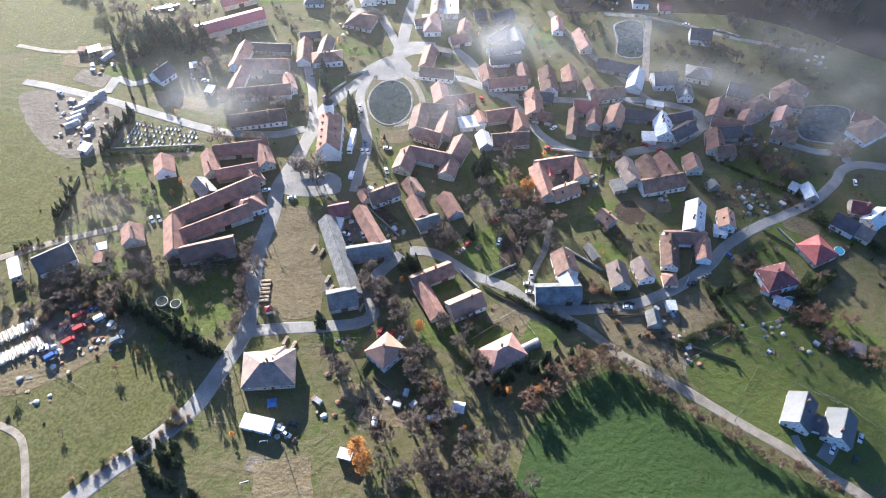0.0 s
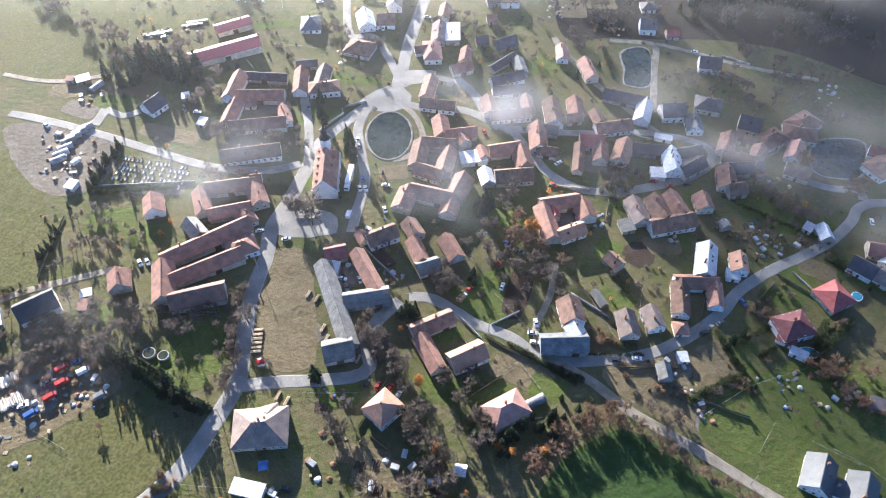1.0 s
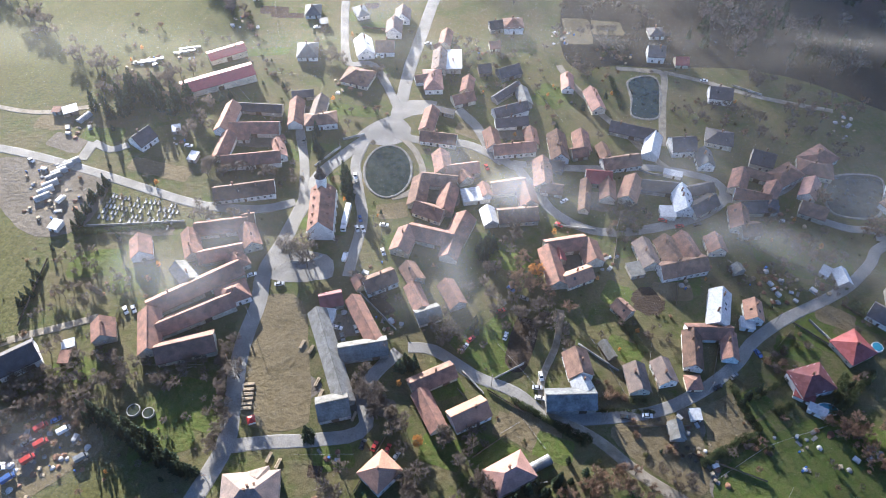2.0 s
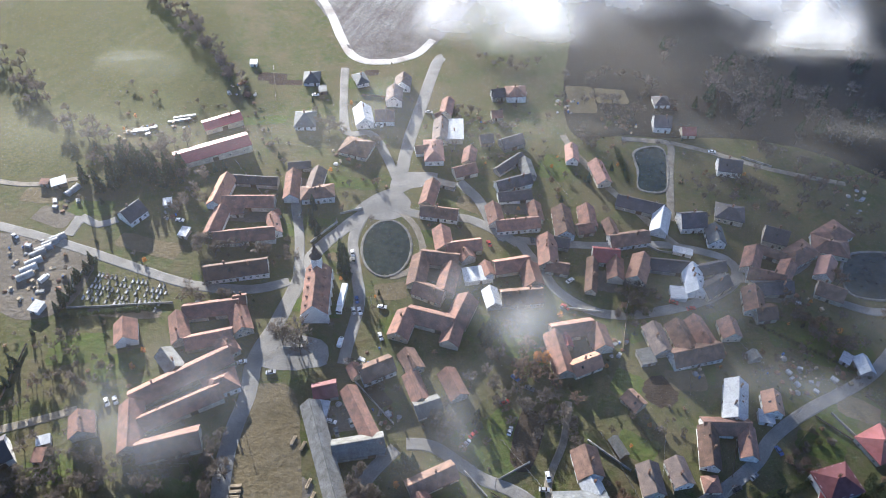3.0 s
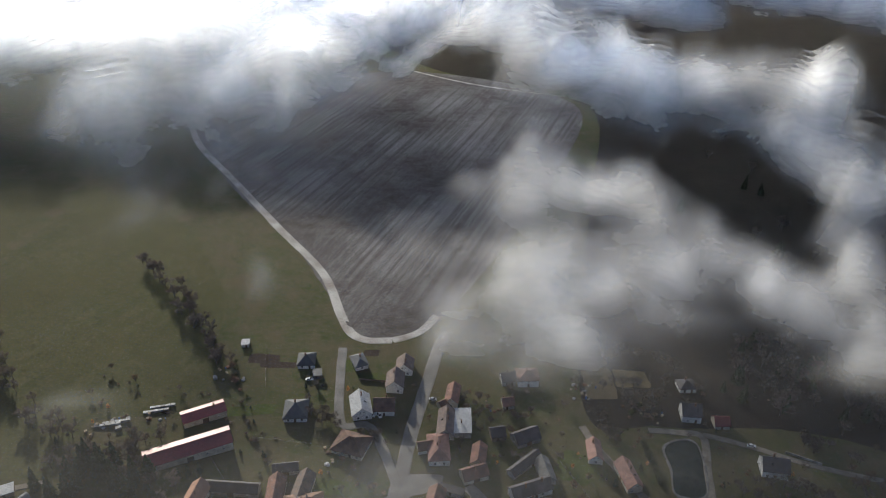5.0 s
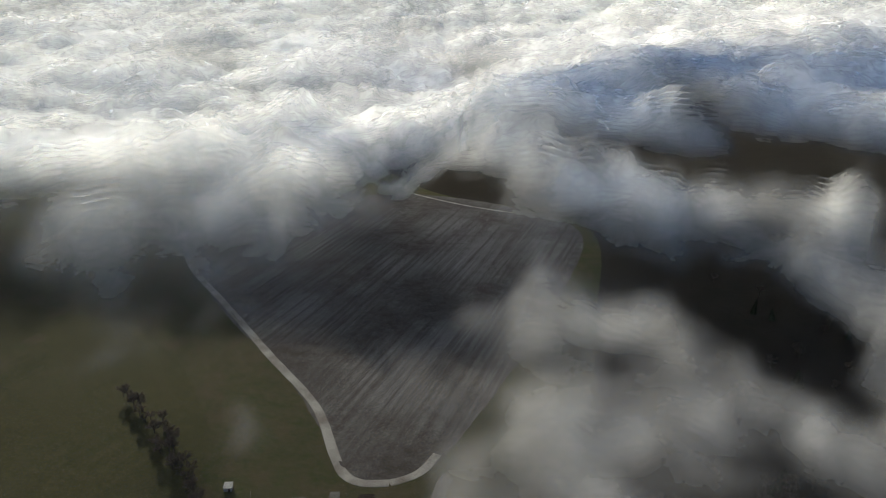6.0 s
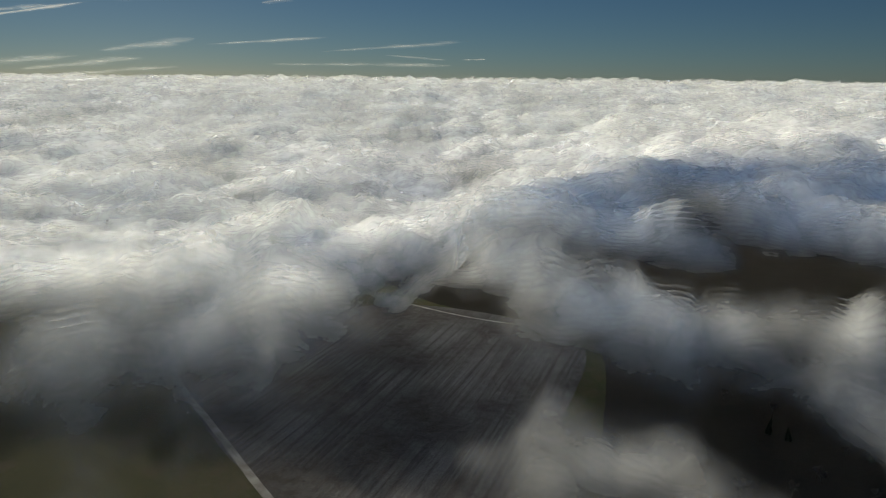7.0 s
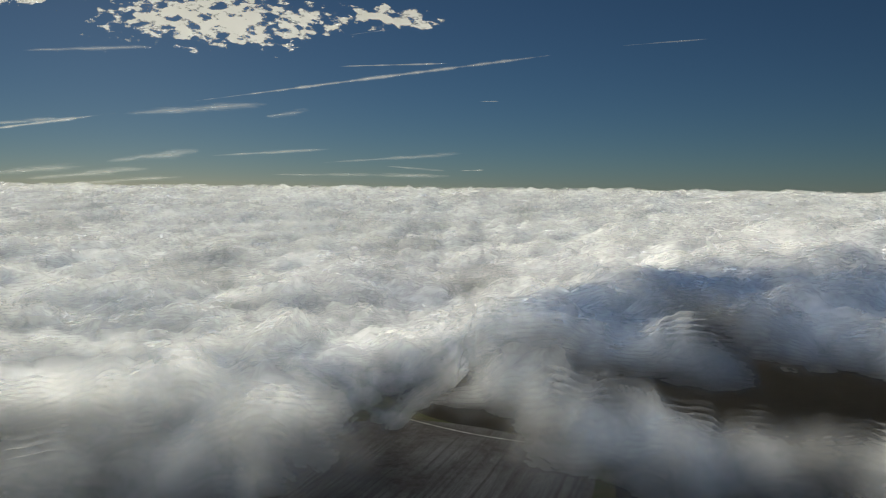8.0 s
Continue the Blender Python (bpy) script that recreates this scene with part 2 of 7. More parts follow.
def patch(name, pts, material, lift, label, category="field", wobble=1.0, smooth=True):
    """A field, yard or pond: a sheet just above the ground with an uneven rim."""
    rim = curve_points(pts, 4.0, True) if smooth else [Vector((*p, 0)) for p in pts]
    bm = bmesh.new()
    vs = []
    for q in rim:
        o = noise.noise_vector((q.x * 0.15, q.y * 0.15, 3.0)) * wobble
        vs.append(bm.verts.new((q.x + o.x, q.y + o.y, 0)))
    f = bm.faces.new(vs)
    bmesh.ops.triangulate(bm, faces=[f])
    for d in range(3):
        es = [e for e in bm.edges if e.calc_length() > 40]
        if es:
            bmesh.ops.subdivide_edges(bm, edges=es, cuts=1)
            bmesh.ops.triangulate(bm, faces=bm.faces)
    for v in bm.verts:
        v.co.z = ground_z(v.co.x, v.co.y) + lift
    return tagged(part(name, bm, material), label, category, kind="structure")


patch("field_wheat", [(10, 60), (23, 86), (31, 111), (45, 131), (66, 143), (75, 142), (101, 122), (134, 99), (170, 70)], GREEN, 0.06, "green winter wheat field beside the gravel lane")
patch("field_west", [(-140, 76), (-123, 99), (-106, 119), (-100, 131), (-125, 152), (-136, 143), (-156, 131), (-169, 126), (-230, 120), (-240, 60)], GRASS, 0.06, "short green-brown meadow beside the main road")
patch("meadow_north", [(-190, 354), (-188, 386), (-146, 399), (-125, 430), (-136, 465), (-150, 520), (-226, 620), (-394, 660), (-460, 500), (-330, 345)], GRASS, 0.06, "large pale green meadow beyond the barns")
patch("meadow_west", [(-197, 202), (-176, 212), (-181, 239), (-205, 280), (-224, 288), (-330, 295), (-330, 180)], GRASS, 0.06, "pale green meadow at the village edge")
patch("ploughland", [(-61, 473), (-80, 514), (-117, 580), (-177, 660), (-248, 777), (-266, 835), (-66, 1002), (136, 918), (92, 710), (35, 576), (-3, 496), (-20, 477), (-40, 469)], PLOUGH, 0.07, "frosted ploughland with pale furrow lines")
patch("lawn_south", [(101, 149), (150, 176), (190, 158), (200, 105), (150, 100), (115, 124)], LAWN, 0.06, "smooth green lawn round the modern house", "lawn")
patch("green_strip", [(-82, 222), (-62, 226), (-52, 178), (-56, 167), (-73, 167), (-79, 176)], STRAW, 0.06, "worn village green between two lanes", "lawn")
patch("orchard_ground", [(65, 170), (95, 175), (101, 160), (95, 144), (75, 155)], STRAW, 0.06, "dry straw-coloured rough grass", "grass")
patch("fallow_plot", [(104, 178), (119, 186), (124, 168), (101, 158)], STRAW, 0.07, "mown straw-coloured garden plot", "garden", 0.4, False)
patch("vegetable_bed_large", [(25, 198), (32, 221), (40, 214), (32, 194)], SOIL, 0.07, "dug dark vegetable plot with furrows", "garden", 0.5)
patch("vegetable_bed_east", [(84, 235), (93, 239), (97, 227), (89, 224)], SOIL, 0.07, "dug dark garden bed", "garden", 0.5)
patch("scrap_yard_ground", [(-225, 304), (-184, 306), (-163, 290), (-169, 262), (-195, 262)], DIRT, 0.065, "bare muddy yard of a scrap dealer", "yard")
patch("log_yard_ground", [(-172, 128), (-150, 136), (-134, 150), (-126, 158), (-140, 172), (-175, 170), (-195, 150)], STRAW, 0.05, "bare muddy yard with log piles", "yard")
patch("square_south", [(-82, 240), (-72, 253), (-54, 252), (-50, 240), (-66, 236)], ASPHALT, 0.09, "worn asphalt forecourt below the church", "road")
patch("square_north", [(-46, 334), (-29, 350), (-18, 340), (-22, 329), (-36, 326)], ASPHALT, 0.085, "worn asphalt junction above the pond", "road")
patch("square_east", [(-29, 345), (-26, 361), (-4, 363), (-9, 354), (-18, 350)], ASPHALT, 0.095, "wide asphalt junction", "road")
# reaches far past the wood: its dark colour stands in for cloud shade there
patch("forest_floor_east", [(70, 420), (110, 402), (200, 398), (330, 335), (600, 330), (1100, 900), (900, 1700), (-300, 1700), (-60, 1070), (150, 930), (110, 640)], SHADED_FLOOR, 0.05, "leaf litter of the wood and ground beyond, darkened as shade under cloud", "ground")


def pond(name, pts, label, rim_w):
    patch(name, pts, WATER, 0.12, label, "pond", 0.4)
    rim = curve_points(pts, 2.0, True)
    c = sum(rim, Vector()) / len(rim)
    bm = bmesh.new()
    rows = []
    for q in rim:
        d = (q - c).normalized()
        rows.append([bm.verts.new((q.x + d.x * o, q.y + d.y * o, ground_z(q.x, q.y) + z)) for o, z in ((-0.3, 0.05), (-0.1, 0.32), (rim_w, 0.34), (rim_w + 0.3, 0.02))])
    for i, r in enumerate(rows):
        s = rows[(i + 1) % len(rows)]
        for k in range(3):
            bm.faces.new((r[k], s[k], s[k + 1], r[k + 1]))
    tagged(part(name + "_kerb", bm, KERB), "low stone kerb round the pond", "kerb", kind="structure")


pond("water_village", [(-28.6 + 11.6 * math.cos(a * math.pi / 6), 307.6 + 18.2 * math.sin(a * math.pi / 6)) for a in range(12)], "dark still water of the oval village pond", 0.8)
pond("water_north", [(106, 386), (115, 392), (123, 390), (122, 372), (117, 356), (104, 357), (106, 372)], "grey-green water of a garden pond", 1.0)
pond("water_east", [(194, 302), (204, 314), (226, 314), (222, 298), (213, 286), (194, 288)], "dark still water of a pond among bare trees", 1.0)

# ---- lanes ----
LANE_LIFT = [0.10]
LANE_POINTS = []


def lane(name, width, pts):
    LANE_LIFT[0] += 0.004
    gravel = name.startswith("frost") or name in ("gravel_lane", "meadow_track", "forest_track", "west_track", "field_track", "hill_lane", "pond_track", "garden_path", "pond_east_path")
    line = curve_points(pts, 3.0)
    vs, fs = [], []
    LANE_POINTS.extend((q.x, q.y, width / 2) for q in line)
    for i, q in enumerate(line):
        d = (line[min(i + 1, len(line) - 1)] - line[max(i - 1, 0)]).normalized()
        s = Vector((-d.y, d.x, 0))
        for k, o in enumerate((-1.15, -1, 0, 1, 1.15)):
            w = width / 2 * (1 + 0.10 * noise.noise((q.x * 0.1, q.y * 0.1, o * 5)))
            x, y = q.x + s.x * o * w, q.y + s.y * o * w
            vs.append((x, y, ground_z(x, y) + (LANE_LIFT[0] if abs(o) < 1.1 else 0.0)))
        if i:
            fs += [((i - 1) * 5 + k, (i - 1) * 5 + k + 1, i * 5 + k + 1, i * 5 + k) for k in range(4)]
    tagged(obj(name, vs, fs, PALE if name.startswith("frost") else GRAVEL if gravel else ASPHALT), "pale gravel track" if gravel else "narrow worn asphalt village lane", "track" if gravel else "road", kind="structure")


lane("frost_track", 5.5, [(-35, 467), (-60, 473), (-86, 537), (-128, 598), (-181, 676), (-233, 753), (-264, 830)])
lane("frost_edge", 3, [(-92, 1043), (-23, 993), (44, 959), (133, 935)])
lane("frost_corner", 5, [(-35, 467), (-20, 476), (-9, 494)])
lane("main_street", 6.2, [(-134, 84), (-121, 98), (-111, 107), (-96, 124), (-88, 142), (-82, 158), (-82, 172), (-83, 200), (-80, 224), (-80, 241), (-74, 260), (-68, 283), (-63, 301), (-52, 317), (-40, 331), (-29, 336)])
lane("cross_lane", 5, [(-80, 159), (-67, 161), (-53, 162), (-37, 164), (-30, 169), (-32, 181), (-29, 190), (-19, 202)])
lane("garden_lane", 4.6, [(-15, 204), (-4, 203), (12, 192), (29, 184), (42, 174), (63, 174), (86, 178), (106, 188), (122, 200), (133, 212), (151, 224), (181, 240), (199, 255), (207, 265), (220, 269), (245, 265)])
lane("gravel_lane", 4.0, [(42, 174), (59, 165), (74, 151), (95, 137), (114, 123), (133, 110), (155, 93), (182, 73)])
lane("north_road", 6.2, [(-29, 336), (-25, 355), (-21, 387), (-15, 421), (-6, 468), (-2, 475)])
lane("pond_lane", 4.6, [(-40, 333), (-45, 313), (-42, 292), (-39, 273), (-42, 250), (-43, 240)])
lane("pond_east_path", 3, [(-26, 336), (-15, 322), (-11, 304), (-18, 292), (-26, 289)])
lane("east_lane", 5, [(-29, 336), (-13, 331), (11, 329), (27, 320), (36, 313)])
lane("far_east_lane", 5, [(7, 357), (17, 343), (25, 322), (30, 316)])
lane("ring_lane", 4.6, [(35, 317), (46, 296), (53, 283), (67, 273), (82, 271), (103, 275), (125, 283), (139, 294), (142, 304)])
lane("inner_lane", 4.2, [(35, 316), (57, 314), (79, 314), (101, 316), (116, 315), (138, 308), (142, 295)])
lane("hill_lane", 3.6, [(116, 315), (109, 324), (98, 341), (88, 355), (81, 368), (72, 385), (67, 400)])
lane("side_lane", 4.2, [(140, 295), (159, 297), (172, 303), (179, 309)])
lane("outer_lane", 4.2, [(185, 283), (198, 278), (211, 277), (211, 270)])
lane("west_lane", 4.6, [(-227, 315), (-209, 311), (-182, 303), (-151, 292), (-123, 282), (-107, 279), (-87, 279), (-72, 284)])
lane("pond_track", 3.6, [(116, 333), (123, 370), (128, 395), (116, 398), (101, 399)])
lane("forest_track", 3.2, [(129, 397), (150, 390), (181, 377), (220, 367)])
lane("meadow_track", 3.0, [(-242, 347), (-223, 343), (-207, 343), (-184, 350)])
lane("house_drive", 4, [(-179, 321), (-169, 316), (-161, 320)])
lane("yard_drive", 5, [(-181, 308), (-179, 321)])
lane("barn_lane", 4.2, [(-68, 284), (-71, 311), (-76, 334), (-76, 342)])
lane("west_track", 3.2, [(-207, 188), (-195, 194), (-174, 204), (-158, 210), (-145, 215)])
lane("field_track", 2.6, [(-145, 85), (-153, 106), (-159, 113), (-170, 117)])
lane("upper_lane", 4.4, [(-25, 355), (-41, 393), (-56, 395), (-61, 429), (-63, 458)])
lane("house_path_a", 3, [(136, 117), (137, 110)])
lane("house_path_b", 5, [(152, 116), (144, 107)])
lane("garden_path", 2.6, [(42, 174), (39, 188), (47, 207), (51, 225)])


def plot(material, x, y, w, d, turn):
    """A small garden, lawn or yard with worn edges."""
    LANE_LIFT[0] -= 0.0005
    m = pose(x, y, 0, 0, 0, turn)
    pts = [(m @ Vector((w / 2 * cx, d / 2 * cy, 0))).to_2d() for cx, cy in ((-1, -1), (0, -1.05), (1, -1), (1.05, 0), (1, 1), (0, 1.05), (-1, 1), (-1.05, 0))]
    name, label, cat = {LAWN: ("lawn_plot", "patch of green garden lawn", "lawn"), STRAW: ("dry_grass_plot", "patch of dry straw-coloured grass", "grass"), DIRT: ("yard_plot", "bare trodden earth and gravel of a yard", "yard"), SOIL: ("soil_plot", "dug dark garden soil", "garden")}[material]
    patch(name, pts, material, 0.045 + (LANE_LIFT[0] - 0.16) * 0.3, label, cat, 1.2)


plot(LAWN, -107, 163, 22, 18, 20)
plot(LAWN, -96, 172, 12, 24, 80)
plot(LAWN, 5, 173, 8, 6, 25)
plot(LAWN, -52, 353, 8, 30, 85)
plot(LAWN, -63, 323, 5, 16, 85)
plot(LAWN, -79, 317, 8, 18, 90)
plot(STRAW, -39, 299, 5, 32, 85)
plot(LAWN, -6, 315, 9, 14, 80)
plot(STRAW, 15, 339, 9, 18, 70)
plot(LAWN, 59, 371, 18, 16, 60)
plot(LAWN, 33, 252, 14, 24, 60)
plot(LAWN, 88, 262, 14, 9, 20)
plot(LAWN, -112, 401, 7, 40, 100)
plot(STRAW, -141, 303, 30, 9, -15)
plot(LAWN, -59, 269, 7, 24, 80)
plot(LAWN, -22, 262, 12, 10, 20)
plot(STRAW, -25, 280, 14, 10, 10)
plot(DIRT, -113, 213, 22, 8, 20)
plot(DIRT, -97, 327, 26, 10, 0)
plot(DIRT, -0, 293, 14, 16, 80)
plot(DIRT, 74, 291, 12, 14, 85)
plot(DIRT, 38, 338, 18, 8, 0)
plot(DIRT, 60, 255, 16, 14, 10)
plot(DIRT, 156, 287, 16, 10, 0)
plot(DIRT, -75, 352, 6, 14, 85)
plot(STRAW, 82, 439, 16, 18, 0)
plot(STRAW, 101, 440, 18, 14, 0)
plot(DIRT, -43, 214, 12, 18, 110)
plot(DIRT, -32, 178, 7, 24, 80)
plot(DIRT, -61, 185, 14, 20, 60)
plot(DIRT, 124, 160, 12, 9, 0)
plot(DIRT, 105, 148, 12, 9, 0)
plot(STRAW, -20, 121, 6, 26, 80)
plot(STRAW, -30, 131, 7, 20, 80)
plot(SOIL, -48, 150, 4, 5, 80)
plot(STRAW, -58, 96, 20, 16, 10)
plot(DIRT, -63, 101, 6, 18, 80)
plot(DIRT, -141, 263, 30, 5, 0)
plot(STRAW, 103, 237, 16, 10, 0)
plot(SOIL, 90, 231, 12, 9, -40)
plot(LAWN, 77, 234, 12, 12, -30)
plot(LAWN, 160, 263, 26, 14, 0)
plot(STRAW, -203, 335, 18, 10, 0)
plot(DIRT, -192, 320, 10, 18, 70)
plot(LAWN, -176, 327, 20, 10, 0)
plot(SOIL, -106, 445, 8, 16, 90)
plot(SOIL, -97, 440, 5, 18, 90)
plot(SOIL, -46, 454, 6, 8, 90)
plot(LAWN, -58, 442, 12, 10, 0)
plot(LAWN, -44, 433, 14, 6, 0)
plot(STRAW, 82, 430, 16, 16, 0)
plot(LAWN, 58, 370, 14, 14, 0)
plot(DIRT, -157, 154, 16, 16, 0)
plot(STRAW, 173, 225, 16, 10, -25)
plot(LAWN, 162, 214, 20, 10, -30)
plot(LAWN, 42, 161, 14, 10, -20)
plot(STRAW, 26, 169, 12, 10, -20)
plot(LAWN, 23, 213, 16, 12, 40)
plot(LAWN, -95.1, 178.8, 14, 30, 80)
plot(LAWN, -135.3, 235.9, 20, 12, 20)
plot(LAWN, -146.5, 190.7, 10, 16, 70)
plot(LAWN, -0.2, 159.2, 16, 12, -20)
plot(LAWN, 19.1, 156.7, 22, 14, -25)
plot(LAWN, 19.9, 258.7, 14, 22, 70)
plot(LAWN, 16.4, 202.4, 16, 26, 40)
plot(LAWN, 1.2, 186.3, 12, 10, 25)
plot(STRAW, 33.7, 167.6, 20, 14, -30)
plot(LAWN, 75.8, 205.1, 14, 10, -30)
plot(LAWN, 106.6, 241.8, 12, 18, 80)
plot(LAWN, 174.6, 252.9, 30, 16, -15)
plot(LAWN, 123.7, 167.1, 14, 12, 20)
plot(LAWN, 150.4, 207.3, 18, 10, -25)
plot(LAWN, 191.1, 222.0, 26, 10, -30)
plot(LAWN, 164.4, 221.2, 12, 9, -30)
plot(LAWN, 124.6, 181.8, 14, 10, 30)
plot(STRAW, 114.4, 176.5, 16, 14, 25)
plot(DIRT, 121.7, 162.4, 10, 9, 20)
plot(SOIL, -27.2, 225.5, 6, 12, 40)
plot(SOIL, 89.2, 228.7, 8, 9, -40)
plot(LAWN, 124.5, 269.3, 9, 9, 10)
plot(LAWN, -41.1, 155.4, 14, 10, 10)
plot(LAWN, -154.8, 243.5, 22, 14, 10)
plot(DIRT, 97.3, 172.8, 9, 12, 0)
plot(STRAW, 150.1, 191.0, 9, 6, 0)

# ---- buildings ----
FOOT = []


def blocked(x, y, gap=0.8):
    for fx, fy, c, s, a, b in FOOT:
        dx, dy = x - fx, y - fy
        if abs(dx * c + dy * s) < a + gap and abs(-dx * s + dy * c) < b + gap:
            return True
    return False


def window_mesh(w, h):
    bm = bmesh.new()
    for x, z, sx, sz in ((0, h / 2, w, 0.12), (0, -h / 2, w + 0.2, 0.12), (-w / 2, 0, 0.12, h), (w / 2, 0, 0.12, h), (0, 0, 0.08, h)):
        add_box(bm, x, -0.04, z, sx, 0.14, sz)
    f = mesh_of("window", bm, FRAME_WHITE)
    bm = bmesh.new()
    add_box(bm, 0, 0, 0, w - 0.1, 0.06, h - 0.1)
    return f, mesh_of("pane", bm, GLASS)


WIN = window_mesh(1.1, 1.4)
WIN_SMALL = window_mesh(0.8, 0.7)
bm = bmesh.new()
add_box(bm, 0, 0, 1.05, 1.1, 0.12, 2.1)
add_box(bm, 0, -0.04, 2.15, 1.3, 0.12, 0.12)
DOOR = mesh_of("door", bm, DOORWOOD)
bm = bmesh.new()
add_box(bm, 0, 0, 1.4, 3.0, 0.12, 2.8)
for i in range(7):
    add_box(bm, -1.35 + 0.45 * i, -0.07, 1.4, 0.06, 0.05, 2.7)
GATE = mesh_of("gate", bm, DOORWOOD)
bm = bmesh.new()
add_box(bm, 0, 0, 0, 0.7, 0.6, 2.6)
add_box(bm, 0, 0, 1.3, 0.9, 0.8, 0.18)
CHIMNEY = mesh_of("chimney", bm, BRICK)
bm = bmesh.new()
add_box(bm, 0, 0, 0, 0.9, 1.2, 0.1)
SKYLIGHT = mesh_of("skylight", bm, GLASS)

ROOF_WORDS = {"tile": "weathered terracotta tiled", "orange": "newer orange clay tiled", "pink": "faded pinkish tiled", "brown": "brown tiled", "greybrown": "grey-brown tiled",
              "cement": "grey corrugated cement", "slate": "dark slate", "anthracite": "smooth anthracite", "metal": "pale sheet metal", "metaldark": "dark sheet metal",
              "red": "bright red tiled", "darkred": "dark red tiled", "redmetal": "long red sheet metal"}
WALL_WORDS = {"white": "white plastered", "cream": "cream plastered", "grey": "grey rendered", "wood": "weathered board"}


def slab(bm, quad, th):
    """A sheet of thickness th under a quad or triangle given by its upper corners."""
    a = [bm.verts.new(p) for p in quad]
    b = [bm.verts.new((p[0], p[1], p[2] - th)) for p in quad]
    bm.faces.new(a)
    bm.faces.new(b[::-1])
    n = len(a)
    for i in range(n):
        bm.faces.new((a[i], b[i], b[(i + 1) % n], a[(i + 1) % n]))


def building(x, y, turn, L, W, eave, rise, style, roof, wall, kind):
    rng = random.Random(int(x * 31 + y * 17))
    name = {"house": "house", "barn": "barn", "shed": "shed"}[kind]
    top = new(name)
    z0 = ground_z(x, y)
    top.matrix_world = pose(x, y, z0, 0, 0, turn)
    shape = {"gable": "gable", "hip": "hipped", "flat": "low flat"}[style]
    tagged(top, "%s %s with a %s %s roof" % (WALL_WORDS[wall], name, ROOF_WORDS[roof], shape), name, "village " + name + "s")
    a, b, lo = L / 2, W / 2, -1.2
    FOOT.append((x, y, math.cos(radians(turn)), math.sin(radians(turn)), a, b))
    # walls
    bm = bmesh.new()
    if style == "gable":
        prof = [(-b, lo), (b, lo), (b, eave), (0, eave + rise), (-b, eave)]
    else:
        prof = [(-b, lo), (b, lo), (b, eave), (-b, eave)]
    e0 = [bm.verts.new((-a, p, q - 0.06 * (q > eave))) for p, q in prof]
    e1 = [bm.verts.new((a, p, q - 0.06 * (q > eave))) for p, q in prof]
    bm.faces.new(e0[::-1])
    bm.faces.new(e1)
    for i in range(len(prof)):
        j = (i + 1) % len(prof)
        bm.faces.new((e0[i], e0[j], e1[j], e1[i]))
    part("wall", bm, WALLS[wall], top)
    # roof
    bm = bmesh.new()
    o, th = (0.55 if kind != "shed" else 0.3), 0.22
    k = rise / b if b else 0
    ez = eave - o * k + 0.14
    rz = eave + rise + 0.14
    if style == "gable":
        sag = 0.12 if kind == "barn" and L > 14 else 0.0
        n = 4 if sag else 1
        for s in (-1, 1):
            for i in range(n):
                x0, x1 = -a - 0.35 + (L + 0.7) * i / n, -a - 0.35 + (L + 0.7) * (i + 1) / n
                d0, d1 = sag * math.sin(math.pi * i / n), sag * math.sin(math.pi * (i + 1) / n)
                slab(bm, [(x0, s * (b + o), ez), (x1, s * (b + o), ez), (x1, 0, rz - d1), (x0, 0, rz - d0)], th)
    elif style == "hip":
        r = max(a - b, 0.3)
        A, Bv = a + o, b + o
        slab(bm, [(-A, -Bv, ez), (A, -Bv, ez), (r, 0, rz), (-r, 0, rz)], th)
        slab(bm, [(A, Bv, ez), (-A, Bv, ez), (-r, 0, rz), (r, 0, rz)], th)
        slab(bm, [(A, -Bv, ez), (A, Bv, ez), (r, 0, rz)], th)
        slab(bm, [(-A, Bv, ez), (-A, -Bv, ez), (-r, 0, rz)], th)
    else:
        slab(bm, [(-a - o, -b - o, eave + 0.15), (a + o, -b - o, eave + 0.15), (a + o, b + o, eave + 0.45), (-a - o, b + o, eave + 0.45)], th)
    roof_ob = part("roof", bm, ROOFS[roof], top)
    if style == "gable" and kind != "shed":
        bm = bmesh.new()
        add_box(bm, 0, 0, rz + 0.02, L + 0.7, 0.34, 0.12)
        part("ridge_cap", bm, ROOFS[roof], roof_ob)
    # chimneys and skylights
    if kind == "house" or (kind == "barn" and rng.random() < 0.25):
        for c in range(1 if kind == "barn" or L < 16 else 2):
            cx = rng.uniform(-0.3, 0.3) * L if style == "gable" else rng.uniform(-0.5, 0.5) * max(a - b, 1)
            cy = rng.choice((-1, 1)) * rng.uniform(0.5, 1.2)
            shared("chimney", CHIMNEY, top, pose(cx, cy, rz + 0.2))
    if style == "gable" and kind == "house" and rng.random() < 0.4:
        for c in range(rng.randint(1, 2)):
            s = rng.choice((-1, 1))
            shared("skylight", SKYLIGHT, roof_ob, pose(rng.uniform(-0.3, 0.3) * L, s * b * 0.5, eave + rise * 0.5 + 0.2, -s * math.degrees(math.atan(k))))
    # windows and doors, wall by wall
    storeys = [1.6] if eave < 5 else [1.6, 4.4]
    if kind == "shed":
        storeys = []
        shared("door", DOOR, top, pose(rng.uniform(-0.2, 0.2) * L, -b - 0.05, 0))
    sides = ((L, 0, -b, 0), (L, 0, b, 180), (W, a, 0, 90), (W, -a, 0, -90))
